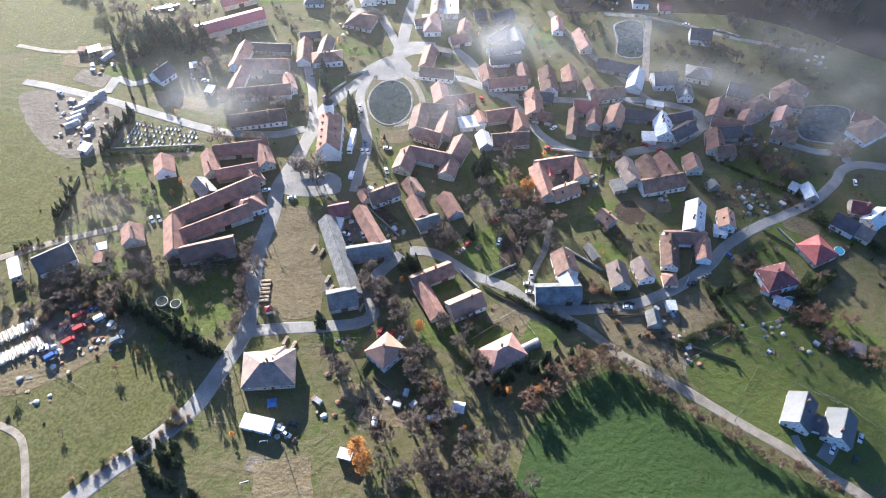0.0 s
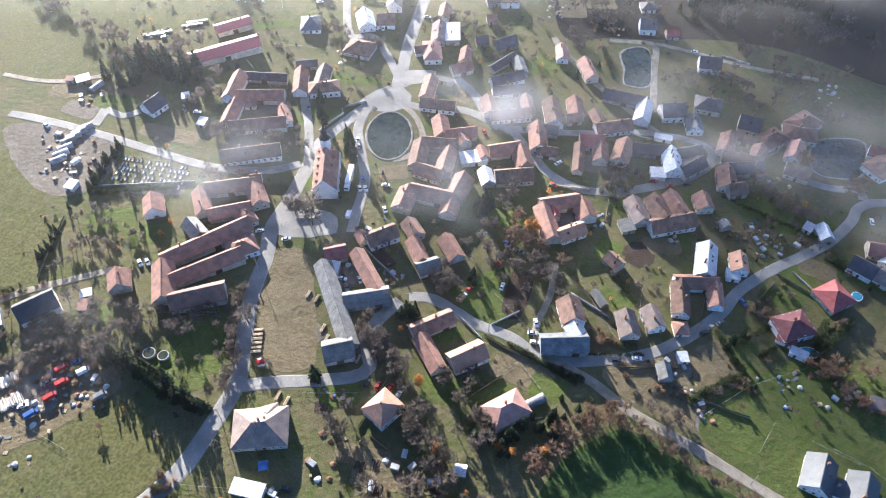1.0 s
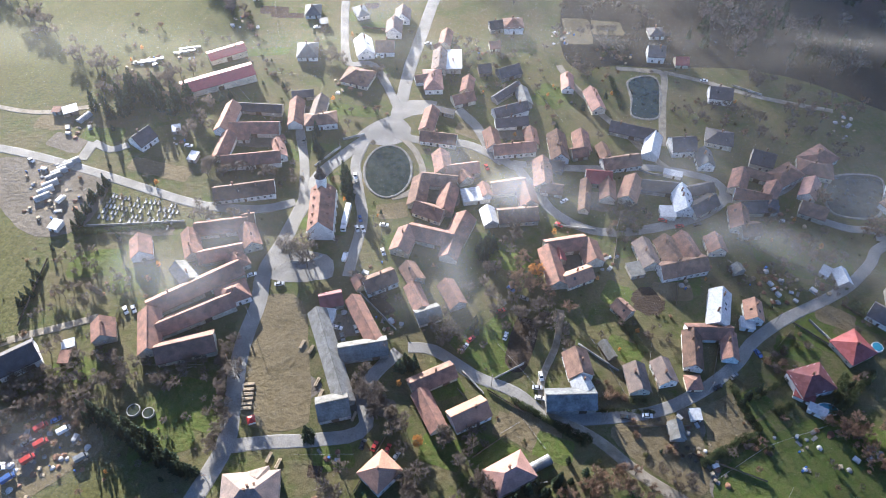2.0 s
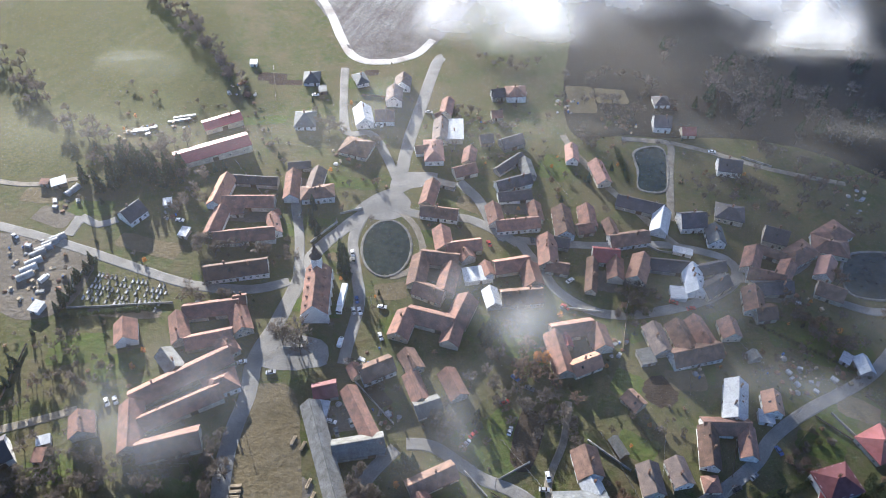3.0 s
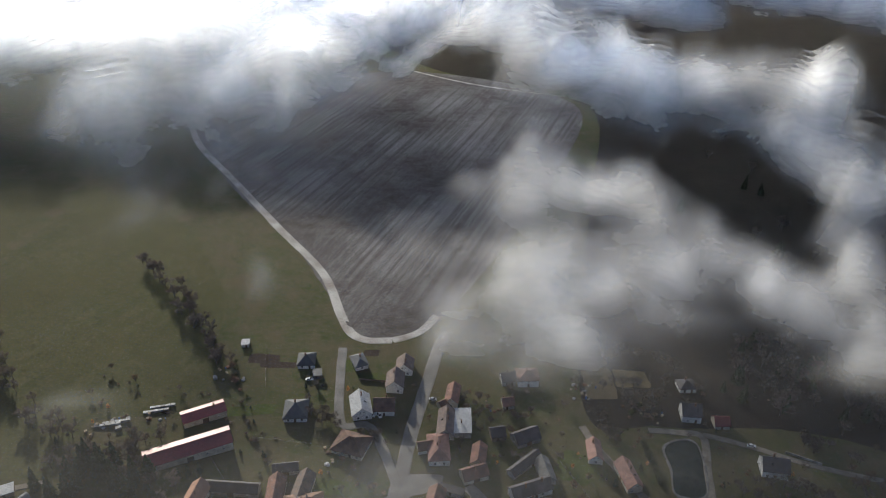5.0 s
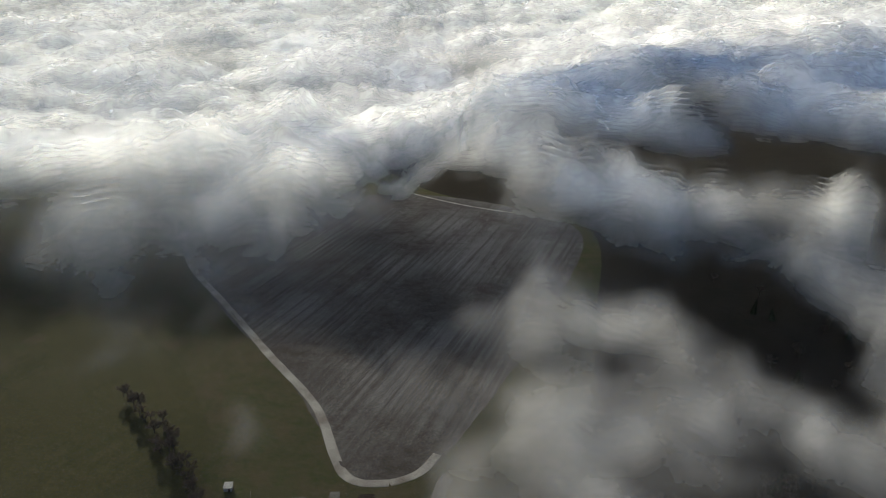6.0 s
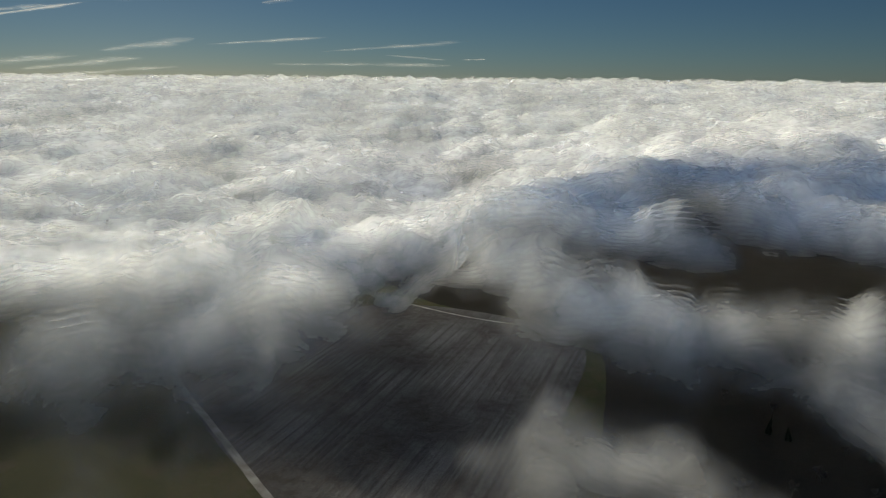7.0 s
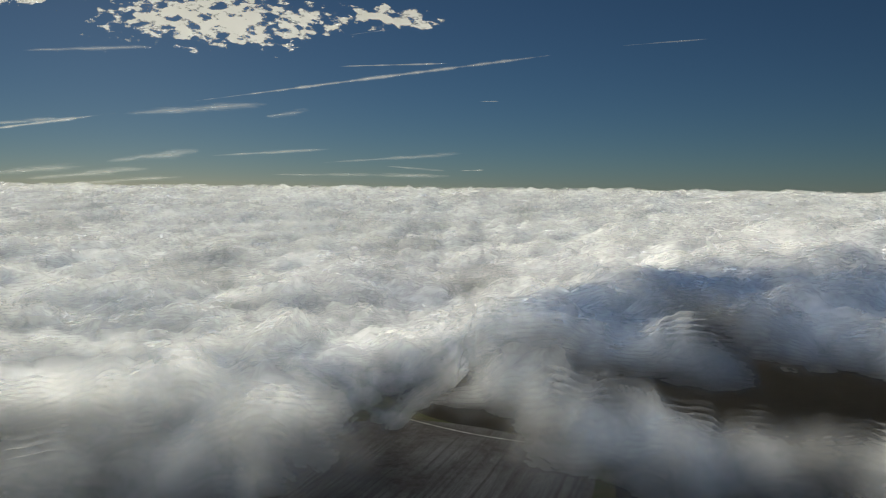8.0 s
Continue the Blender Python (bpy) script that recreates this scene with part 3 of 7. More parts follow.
    for si, (ln, ox, oy, rt) in enumerate(sides):
        for z in storeys:
            n = int((ln - 1.5) / (2.9 if kind == "house" else 6.5))
            if kind == "barn" and si == 1:
                n = min(n, 1)
            for i in range(n):
                u = (i + 0.5) / n * (ln - 1.2) - (ln - 1.2) / 2
                m = pose(ox, oy, 0, 0, 0, rt)
                if z < 2 and si == 0 and i == n // 2:
                    shared("gate" if kind == "barn" else "door", GATE if kind == "barn" else DOOR, top, m @ pose(u, -0.05, 0))
                    continue
                if rng.random() < 0.15:
                    continue
                pair = WIN if kind == "house" else WIN_SMALL
                w = shared("window", pair[0], top, m @ pose(u, -0.03, z))
                shared("pane", pair[1], w, Matrix())
        if style == "gable" and si > 1 and rise > 2.5 and kind == "house":
            for u in (-0.9, 0.9):
                w = shared("window", WIN_SMALL[0], top, pose(ox, oy, 0, 0, 0, rt) @ pose(u, -0.03, eave + rise * 0.3))
                shared("pane", WIN_SMALL[1], w, Matrix())
    return top


building(-68.6, 140.0, 5, 19.8, 15.0, 4.1, 4.3, "hip", "greybrown", "cream", "house")
building(-65.6, 142.4, -72, 12.8, 8.1, 4.1, 2.3, "hip", "greybrown", "cream", "house")
building(-23.2, 148.6, -44, 10.3, 11.7, 5.4, 3.4, "hip", "orange", "white", "house")
building(24.1, 149.2, 29, 15.6, 10.8, 4.5, 3.1, "hip", "pink", "cream", "house")
building(-4.8, 188.4, 26, 19.0, 7.4, 3.2, 3.1, "gable", "brown", "cream", "barn")
building(-5.8, 174.3, -64, 17.6, 6.6, 3.1, 2.8, "gable", "tile", "cream", "barn")
building(9.6, 172.9, 27, 15.0, 9.0, 4.1, 3.8, "gable", "orange", "white", "house")
building(-46.0, 197.5, -70, 45.1, 7.4, 3.6, 3.1, "gable", "cement", "grey", "barn")
building(-42.8, 174.7, 14, 12.0, 9.8, 4.0, 4.1, "gable", "cement", "grey", "barn")
building(-48.6, 225.2, 14, 9.4, 7.4, 3.6, 3.1, "gable", "darkred", "grey", "barn")
building(-49.5, 217.2, -8, 6.1, 6.3, 2.9, 0.3, "flat", "metal", "grey", "shed")
building(-33.7, 215.0, -63, 25.1, 6.6, 3.2, 2.8, "gable", "tile", "cream", "barn")
building(-33.1, 200.9, 11, 19.6, 8.2, 3.6, 3.4, "gable", "cement", "grey", "barn")
building(-28.5, 235.6, 27, 14.3, 8.2, 4.3, 3.4, "gable", "brown", "white", "house")
building(-37.4, 235.1, -63, 6.3, 4.9, 2.7, 2.1, "gable", "tile", "cream", "barn")
building(-14.4, 240.4, -62, 10.3, 7.4, 3.6, 3.1, "gable", "brown", "cream", "house")
building(-12.0, 228.0, -69, 13.5, 6.6, 2.9, 2.8, "gable", "tile", "cream", "barn")
building(-6.9, 219.2, 21, 10.2, 7.4, 3.2, 3.1, "gable", "cement", "grey", "barn")
building(3.3, 229.9, -65, 13.6, 7.4, 3.2, 3.1, "gable", "tile", "grey", "barn")
building(54.5, 196.0, -82, 11.6, 9.8, 4.1, 4.1, "gable", "brown", "white", "house")
building(49.8, 180.1, 2, 19.5, 9.0, 4.0, 3.8, "gable", "metaldark", "grey", "barn")
building(55.5, 186.1, -71, 6.8, 7.4, 3.6, 3.1, "gable", "metal", "grey", "barn")
building(78.1, 190.5, -86, 12.2, 8.2, 3.2, 3.4, "gable", "greybrown", "cream", "house")
building(68.1, 204.1, -66, 8.3, 4.1, 2.3, 1.7, "gable", "cement", "wood", "shed")
building(89.6, 193.5, -78, 10.7, 7.4, 3.8, 3.1, "gable", "greybrown", "white", "house")
building(112.7, 213.9, -1, 18.9, 7.4, 3.4, 3.1, "gable", "tile", "white", "barn")
building(103.8, 204.5, -99, 17.6, 7.4, 3.4, 3.1, "gable", "brown", "white", "house")
building(119.9, 206.9, -97, 13.2, 6.6, 3.2, 2.8, "gable", "tile", "white", "barn")
building(101.2, 189.6, 2, 6.3, 6.3, 2.5, 1.8, "hip", "tile", "cream", "shed")
building(119.5, 225.1, -106, 18.6, 9.0, 4.5, 3.8, "gable", "metal", "white", "house")
building(134.9, 224.8, -97, 9.9, 7.4, 4.0, 3.1, "gable", "orange", "white", "house")
building(131.1, 219.2, -9, 5.8, 5.4, 2.7, 0.3, "flat", "metal", "white", "shed")
building(149.3, 190.8, 16, 14.8, 11.7, 5.0, 3.4, "hip", "darkred", "white", "house")
building(145.3, 184.6, -30, 7.6, 3.6, 2.5, 0.3, "flat", "red", "white", "shed")
building(148.8, 178.5, -30, 6.9, 3.6, 2.5, 0.3, "flat", "metal", "white", "shed")
building(173.3, 207.9, 26, 13.2, 12.6, 3.6, 3.6, "hip", "red", "cream", "house")
building(192.6, 224.4, -41, 11.0, 9.0, 4.1, 3.8, "gable", "slate", "white", "house")
building(203.4, 235.4, -14, 8.6, 8.2, 3.8, 3.4, "gable", "darkred", "cream", "house")
building(209.2, 228.6, 34, 13.0, 8.2, 3.6, 3.4, "gable", "metal", "white", "house")
building(200.4, 218.9, -43, 6.8, 8.2, 3.6, 3.4, "gable", "greybrown", "cream", "house")
building(139.4, 125.4, -119, 14.1, 10.7, 3.4, 4.5, "gable", "anthracite", "white", "house")
building(153.2, 118.9, -119, 13.3, 10.7, 3.4, 4.5, "gable", "anthracite", "white", "house")
building(145.2, 120.9, -20, 9.7, 6.3, 2.7, 0.3, "flat", "anthracite", "white", "house")
building(-69.8, 117.1, -13, 11.6, 5.4, 2.5, 0.3, "flat", "metal", "white", "shed")
building(6.1, 125.4, -9, 4.0, 4.1, 2.3, 1.7, "gable", "metal", "wood", "shed")
building(-35.9, 105.7, -15, 4.8, 3.6, 2.3, 0.3, "flat", "metal", "wood", "shed")
building(89.9, 168.2, -88, 7.1, 5.7, 2.7, 2.4, "gable", "cement", "grey", "shed")
building(99.0, 175.5, 2, 4.0, 4.5, 2.3, 0.3, "flat", "metal", "white", "shed")
building(174.0, 155.6, -21, 5.9, 5.4, 2.5, 0.3, "flat", "slate", "wood", "shed")
building(-106.8, 229.5, 33, 41.2, 9.0, 3.8, 3.8, "gable", "tile", "cream", "barn")
building(-104.0, 215.9, 29, 31.9, 8.2, 3.6, 3.4, "gable", "tile", "cream", "barn")
building(-90.7, 226.9, 25, 13.2, 9.9, 4.1, 2.9, "hip", "tile", "white", "house")
building(-104.4, 199.6, 16, 23.1, 9.8, 3.8, 4.1, "gable", "tile", "cream", "barn")
building(-120.6, 206.5, -76, 20.3, 9.0, 3.6, 3.8, "gable", "tile", "cream", "barn")
building(-113.6, 236.9, -48, 11.9, 7.4, 3.2, 3.1, "gable", "cement", "grey", "barn")
building(-135.7, 250.6, -73, 10.7, 9.0, 3.6, 3.8, "gable", "tile", "white", "barn")
building(-139.4, 206.6, -72, 9.4, 9.0, 3.6, 3.8, "gable", "tile", "cream", "barn")
building(-168.8, 192.0, 34, 15.8, 10.7, 4.5, 4.5, "gable", "slate", "white", "barn")
building(-184.6, 187.1, 27, 4.3, 10.8, 3.1, 0.3, "flat", "metal", "grey", "shed")
building(-151.4, 194.3, 2, 4.0, 5.4, 2.3, 0.3, "flat", "tile", "grey", "shed")
building(-152.0, 200.5, 18, 4.7, 3.6, 2.2, 0.3, "flat", "metal", "grey", "shed")
building(-102.6, 264.7, 10, 23.5, 8.2, 3.6, 3.4, "gable", "tile", "cream", "barn")
building(-113.9, 253.6, -71, 15.0, 7.4, 3.4, 3.1, "gable", "tile", "cream", "barn")
building(-100.1, 248.8, 15, 19.5, 7.4, 3.4, 3.1, "gable", "tile", "cream", "barn")
building(-88.9, 258.5, -67, 12.7, 8.2, 3.8, 3.4, "gable", "tile", "cream", "house")
building(-92.7, 245.6, -54, 11.3, 8.1, 3.6, 2.3, "hip", "tile", "cream", "house")
building(-91.2, 269.6, 11, 5.2, 6.6, 3.6, 2.8, "gable", "tile", "cream", "house")
building(-96.2, 287.7, 11, 28.4, 9.0, 3.8, 3.8, "gable", "brown", "white", "house")
building(-113.9, 339.3, -98, 20.8, 8.2, 3.6, 3.4, "gable", "orange", "white", "barn")
building(-99.2, 349.1, -4, 24.8, 5.7, 3.2, 2.4, "gable", "slate", "grey", "barn")
building(-98.8, 332.7, 1, 25.3, 8.2, 3.6, 3.4, "gable", "tile", "grey", "barn")
building(-111.8, 318.0, -97, 17.8, 7.4, 3.4, 3.1, "gable", "tile", "white", "barn")
building(-96.6, 309.5, 8, 28.8, 8.2, 3.6, 3.4, "gable", "tile", "white", "barn")
building(-83.9, 317.3, -72, 12.7, 5.7, 3.6, 2.4, "gable", "tile", "white", "house")
building(-103.6, 326.7, 3, 5.9, 5.4, 2.7, 0.3, "flat", "tile", "grey", "shed")
building(-79.1, 345.6, -87, 19.2, 7.4, 3.6, 3.1, "gable", "tile", "white", "barn")
building(-67.7, 348.9, -96, 18.5, 7.4, 3.6, 3.1, "gable", "greybrown", "cream", "barn")
building(-65.5, 340.6, 9, 16.5, 9.0, 4.5, 2.6, "hip", "brown", "white", "house")
building(-77.6, 362.1, 8, 11.5, 4.9, 3.1, 2.1, "gable", "slate", "grey", "barn")
building(-153.5, 321.9, 55, 10.4, 9.8, 3.8, 4.1, "gable", "slate", "white", "house")
building(-125.2, 371.0, 26, 39.6, 11.1, 4.5, 2.3, "gable", "redmetal", "cream", "barn")
building(-125.2, 396.0, 28, 21.0, 8.5, 4.1, 1.7, "gable", "redmetal", "cream", "barn")
building(-48.9, 378.9, -18, 15.9, 13.5, 3.2, 3.9, "hip", "brown", "cream", "house")
building(-79.8, 401.6, 4, 11.5, 13.5, 3.1, 3.9, "hip", "anthracite", "white", "house")
building(-81.4, 442.9, 4, 9.2, 10.8, 2.9, 3.1, "hip", "anthracite", "white", "house")
building(-47.3, 405.8, -78, 15.1, 9.8, 3.8, 4.1, "gable", "metal", "white", "house")
building(-35.1, 407.0, 1, 10.5, 9.8, 3.6, 4.1, "gable", "brown", "white", "house")
building(-30.7, 426.0, -91, 12.2, 9.0, 4.5, 3.8, "gable", "greybrown", "white", "house")
building(-26.2, 440.2, -93, 10.0, 9.0, 4.1, 3.8, "gable", "greybrown", "white", "house")
building(-52.1, 443.4, -66, 10.6, 7.2, 3.1, 2.1, "hip", "anthracite", "white", "house")
building(0.4, 417.1, -98, 13.7, 6.6, 3.8, 2.8, "gable", "tile", "cream", "house")
building(-4.9, 410.4, 35, 4.5, 4.9, 2.5, 2.1, "gable", "brown", "cream", "shed")
building(-3.0, 395.4, -93, 17.9, 8.2, 3.6, 3.4, "gable", "greybrown", "cream", "house")
building(5.2, 396.5, -90, 17.0, 8.1, 4.0, 0.3, "flat", "metal", "grey", "barn")
building(-6.8, 377.5, -86, 17.1, 9.9, 4.1, 2.9, "hip", "pink", "white", "house")
building(-11.1, 379.7, 12, 11.8, 5.7, 3.2, 2.4, "gable", "brown", "white", "barn")
building(12.7, 374.3, -98, 12.1, 6.6, 3.4, 2.8, "gable", "tile", "cream", "barn")
building(10.0, 362.9, 21, 12.2, 7.4, 3.4, 3.1, "gable", "tile", "cream", "barn")
building(30.9, 433.3, 12, 7.7, 7.4, 3.6, 3.1, "gable", "slate", "grey", "house")
building(41.7, 434.2, 4, 11.4, 9.9, 5.0, 2.9, "hip", "tile", "white", "house")
building(29.4, 413.7, 8, 6.0, 6.6, 2.7, 2.8, "gable", "tile", "cream", "shed")
building(22.6, 390.5, 11, 7.1, 7.4, 2.9, 3.1, "gable", "slate", "wood", "shed")
building(36.5, 388.4, 25, 12.8, 8.2, 3.4, 3.4, "gable", "slate", "grey", "barn")
building(34.3, 370.2, 43, 19.4, 4.9, 3.1, 2.1, "gable", "slate", "grey", "barn")
building(43.7, 366.2, -80, 13.7, 6.6, 3.2, 2.8, "gable", "cement", "grey", "barn")
building(35.5, 354.2, 21, 19.2, 7.4, 3.8, 3.1, "gable", "slate", "white", "house")
building(35.6, 344.7, 8, 17.3, 6.6, 3.2, 2.8, "gable", "slate", "white", "barn")
building(24.7, 329.9, -82, 12.6, 7.4, 3.6, 3.1, "gable", "tile", "white", "barn")
building(35.9, 323.6, 8, 21.8, 7.4, 3.8, 3.1, "gable", "tile", "white", "house")
building(45.5, 332.9, -85, 11.9, 6.6, 3.2, 2.8, "gable", "tile", "cream", "barn")
building(-8.4, 343.3, -101, 17.1, 7.4, 3.6, 3.1, "gable", "tile", "cream", "barn")
building(-3.2, 329.9, -9, 18.7, 7.4, 3.6, 3.1, "gable", "brown", "white", "house")
building(-0.6, 352.6, -18, 11.7, 3.6, 2.5, 0.3, "flat", "slate", "grey", "shed")
building(-1.4, 311.4, -82, 13.4, 8.2, 3.6, 3.4, "gable", "tile", "cream", "barn")
building(8.5, 307.3, 10, 17.1, 7.4, 3.6, 3.1, "gable", "tile", "cream", "barn")
building(9.9, 301.1, -65, 5.3, 7.4, 3.6, 3.1, "gable", "tile", "cream", "barn")
building(-2.7, 299.0, -7, 17.9, 8.2, 3.6, 3.4, "gable", "brown", "cream", "barn")
building(-12.6, 290.4, -98, 17.6, 8.2, 3.6, 3.4, "gable", "brown", "cream", "barn")
building(-7.4, 278.3, -24, 14.4, 8.2, 3.6, 3.4, "gable", "brown", "cream", "house")
building(1.1, 285.7, -102, 16.5, 8.2, 3.6, 3.4, "gable", "tile", "cream", "barn")
building(-6.6, 262.7, -16, 20.7, 9.0, 4.0, 3.8, "gable", "tile", "cream", "barn")
building(7.2, 267.4, -112, 15.5, 9.8, 4.0, 4.1, "gable", "tile", "cream", "barn")
building(2.8, 254.6, -105, 10.7, 8.2, 3.6, 3.4, "gable", "tile", "cream", "barn")
building(-18.8, 258.8, -107, 13.4, 9.0, 3.8, 3.8, "gable", "tile", "cream", "house")
building(15.0, 290.2, 11, 13.1, 8.1, 3.2, 0.3, "flat", "metal", "white", "shed")
building(21.2, 276.1, -78, 10.0, 6.6, 3.1, 2.8, "gable", "metal", "grey", "barn")
building(19.6, 292.9, -75, 7.9, 5.7, 3.2, 2.4, "gable", "tile", "cream", "barn")
building(31.4, 296.4, 12, 16.8, 8.2, 3.6, 3.4, "gable", "tile", "cream", "barn")
building(40.1, 289.8, -80, 12.5, 9.0, 3.8, 3.8, "gable", "tile", "cream", "barn")
building(34.8, 277.3, 7, 18.8, 9.0, 3.8, 3.8, "gable", "brown", "cream", "house")
building(100.8, 340.7, -18, 24.3, 8.2, 3.6, 3.4, "gable", "slate", "grey", "barn")
building(108.9, 329.0, -108, 16.3, 8.2, 3.8, 3.4, "gable", "metal", "white", "barn")
building(58.9, 325.8, -88, 18.7, 9.0, 3.8, 3.8, "gable", "brown", "white", "house")
building(71.7, 330.3, -89, 13.7, 8.2, 3.6, 3.4, "gable", "tile", "cream", "barn")
building(69.6, 322.7, 13, 8.2, 6.6, 3.4, 2.8, "gable", "tile", "cream", "barn")
building(82.8, 323.9, -80, 10.0, 5.7, 2.9, 2.4, "gable", "brown", "cream", "barn")
building(90.4, 316.3, 11, 19.6, 8.2, 3.6, 3.4, "gable", "brown", "white", "house")
building(49.2, 305.4, -91, 18.2, 9.0, 4.0, 3.8, "gable", "tile", "cream", "house")
building(56.9, 312.7, -13, 7.5, 6.6, 3.2, 2.8, "gable", "slate", "grey", "barn")
building(53.2, 296.2, -11, 10.5, 6.6, 3.2, 2.8, "gable", "brown", "cream", "barn")
building(77.3, 304.4, -6, 12.5, 9.0, 4.0, 3.8, "gable", "red", "cream", "house")
building(80.7, 295.7, -96, 12.9, 7.4, 3.6, 3.1, "gable", "tile", "cream", "barn")
building(69.1, 292.2, -100, 20.6, 4.9, 2.9, 2.1, "gable", "brown", "cream", "barn")
building(92.2, 296.4, -112, 16.0, 9.0, 3.8, 3.8, "gable", "orange", "cream", "barn")
building(107.6, 299.5, -7, 18.8, 7.4, 3.6, 3.1, "gable", "slate", "grey", "barn")
building(117.0, 290.1, -92, 16.0, 9.0, 4.0, 3.8, "gable", "metal", "white", "house")
building(126.2, 298.4, 14, 16.1, 6.6, 3.4, 2.8, "gable", "slate", "white", "barn")
building(126.3, 287.4, 32, 15.2, 8.2, 3.8, 3.4, "gable", "slate", "cream", "house")
building(108.6, 283.2, -95, 7.0, 7.2, 2.7, 0.3, "flat", "metal", "white", "shed")
building(124.9, 330.0, 5, 12.6, 10.7, 4.9, 4.5, "gable", "slate", "white", "house")
building(134.9, 320.3, -91, 11.3, 8.2, 3.8, 3.4, "gable", "anthracite", "white", "house")
building(146.7, 337.4, -16, 13.9, 10.8, 4.0, 3.1, "hip", "slate", "cream", "house")
building(155.6, 373.6, -9, 12.2, 9.8, 4.7, 4.1, "gable", "slate", "white", "house")
building(116.6, 310.3, -16, 9.0, 3.6, 2.3, 0.3, "flat", "metal", "white", "shed")
building(83.0, 364.9, -79, 16.8, 7.4, 3.6, 3.1, "gable", "pink", "cream", "house")
building(69.6, 380.1, -93, 12.6, 6.6, 3.2, 2.8, "gable", "pink", "white", "house")
building(125.6, 410.4, -5, 9.7, 9.8, 4.9, 4.1, "gable", "slate", "white", "house")
building(140.2, 405.0, 0, 7.5, 7.4, 2.7, 3.1, "gable", "red", "cream", "shed")
building(130.1, 433.6, 4, 9.0, 8.1, 3.1, 2.3, "hip", "slate", "white", "house")
building(165.5, 321.4, -21, 11.2, 10.7, 4.5, 4.5, "gable", "slate", "cream", "house")
building(149.0, 305.0, -114, 14.5, 8.2, 3.8, 3.4, "gable", "tile", "cream", "barn")
building(152.7, 294.4, -17, 16.8, 8.2, 3.8, 3.4, "gable", "tile", "white", "house")
building(163.5, 298.2, -123, 11.8, 7.4, 3.8, 3.1, "gable", "tile", "cream", "barn")
building(160.5, 310.3, -27, 13.7, 5.7, 3.4, 2.4, "gable", "brown", "cream", "barn")
building(173.7, 310.1, 31, 17.6, 10.8, 4.0, 3.1, "hip", "tile", "white", "house")
building(195.9, 324.2, 33, 18.0, 12.6, 3.8, 3.6, "hip", "tile", "white", "house")
building(184.2, 300.9, -119, 13.4, 8.2, 3.6, 3.4, "gable", "pink", "white", "barn")
building(181.2, 286.4, -26, 12.1, 9.0, 3.8, 3.8, "gable", "brown", "cream", "house")
building(142.5, 279.1, -98, 13.6, 9.0, 4.0, 3.8, "gable", "tile", "cream", "house")
building(145.8, 272.6, 9, 9.3, 8.2, 3.8, 3.4, "gable", "brown", "cream", "barn")
building(153.7, 288.0, 4, 18.6, 8.2, 3.6, 3.4, "gable", "slate", "cream", "barn")
building(55.9, 259.8, 11, 19.1, 8.2, 3.8, 3.4, "gable", "tile", "cream", "barn")
building(48.8, 246.3, -81, 20.8, 8.2, 3.8, 3.4, "gable", "tile", "cream", "barn")
building(67.3, 255.0, -79, 11.7, 9.0, 3.8, 3.8, "gable", "tile", "cream", "barn")
building(59.6, 241.5, 24, 13.3, 7.4, 3.6, 3.1, "gable", "orange", "cream", "house")
building(52.6, 253.6, -83, 6.9, 4.9, 3.1, 2.1, "gable", "red", "cream", "shed")
building(93.2, 255.5, -78, 14.9, 8.2, 3.8, 3.4, "gable", "greybrown", "cream", "house")
building(104.0, 256.9, -77, 15.3, 9.0, 4.0, 3.8, "gable", "brown", "cream", "house")
building(112.9, 259.8, -73, 15.2, 9.0, 3.8, 3.8, "gable", "tile", "cream", "barn")
building(108.3, 248.3, 14, 22.4, 9.0, 4.1, 3.8, "gable", "brown", "white", "house")
building(126.9, 262.4, -86, 9.4, 8.2, 3.8, 3.4, "gable", "tile", "cream", "house")
building(86.8, 247.0, 14, 6.4, 7.2, 2.7, 0.3, "flat", "cement", "grey", "shed")
building(134.3, 249.0, -73, 4.1, 5.7, 2.7, 2.4, "gable", "cement", "grey", "shed")
building(77.5, 224.6, -53, 8.1, 6.6, 3.4, 2.8, "gable", "brown", "cream", "house")
building(-197.0, 343.0, 27, 7.0, 5.4, 2.5, 0.3, "flat", "metal", "wood", "shed")
building(-178.0, 263.3, -17, 4.5, 5.4, 2.5, 0.3, "flat", "metal", "white", "shed")
building(-139.2, 331.4, 15, 4.0, 4.5, 2.3, 0.3, "flat", "metal", "grey", "shed")
building(-126.0, 311.1, -13, 4.0, 5.4, 2.5, 0.3, "flat", "metal", "grey", "shed")
building(-84.5, 325.9, 31, 4.0, 3.6, 2.3, 0.3, "flat", "tile", "grey", "shed")
building(-203.8, 342.5, 0, 4.0, 3.6, 2.3, 0.3, "flat", "tile", "grey", "shed")
building(-73.8, 431.7, 10, 4.8, 5.4, 2.5, 0.3, "flat", "anthracite", "wood", "shed")
building(-119.0, 456.9, 4, 4.0, 4.5, 2.2, 0.3, "flat", "metal", "white", "shed")
building(228.7, 302.1, -29, 8.3, 8.2, 4.0, 3.4, "gable", "darkred", "white", "house")
building(229.2, 292.6, 31, 20.6, 12.6, 4.5, 3.6, "hip", "orange", "white", "house")
building(191.8, 315.9, -16, 17.1, 10.8, 3.8, 3.1, "hip", "tile", "cream", "house")
building(182.0, 245.7, -86, 8.3, 6.6, 2.7, 2.8, "gable", "metal", "grey", "shed")
building(175.6, 249.3, -39, 4.0, 5.4, 2.5, 0.3, "flat", "metal", "grey", "shed")

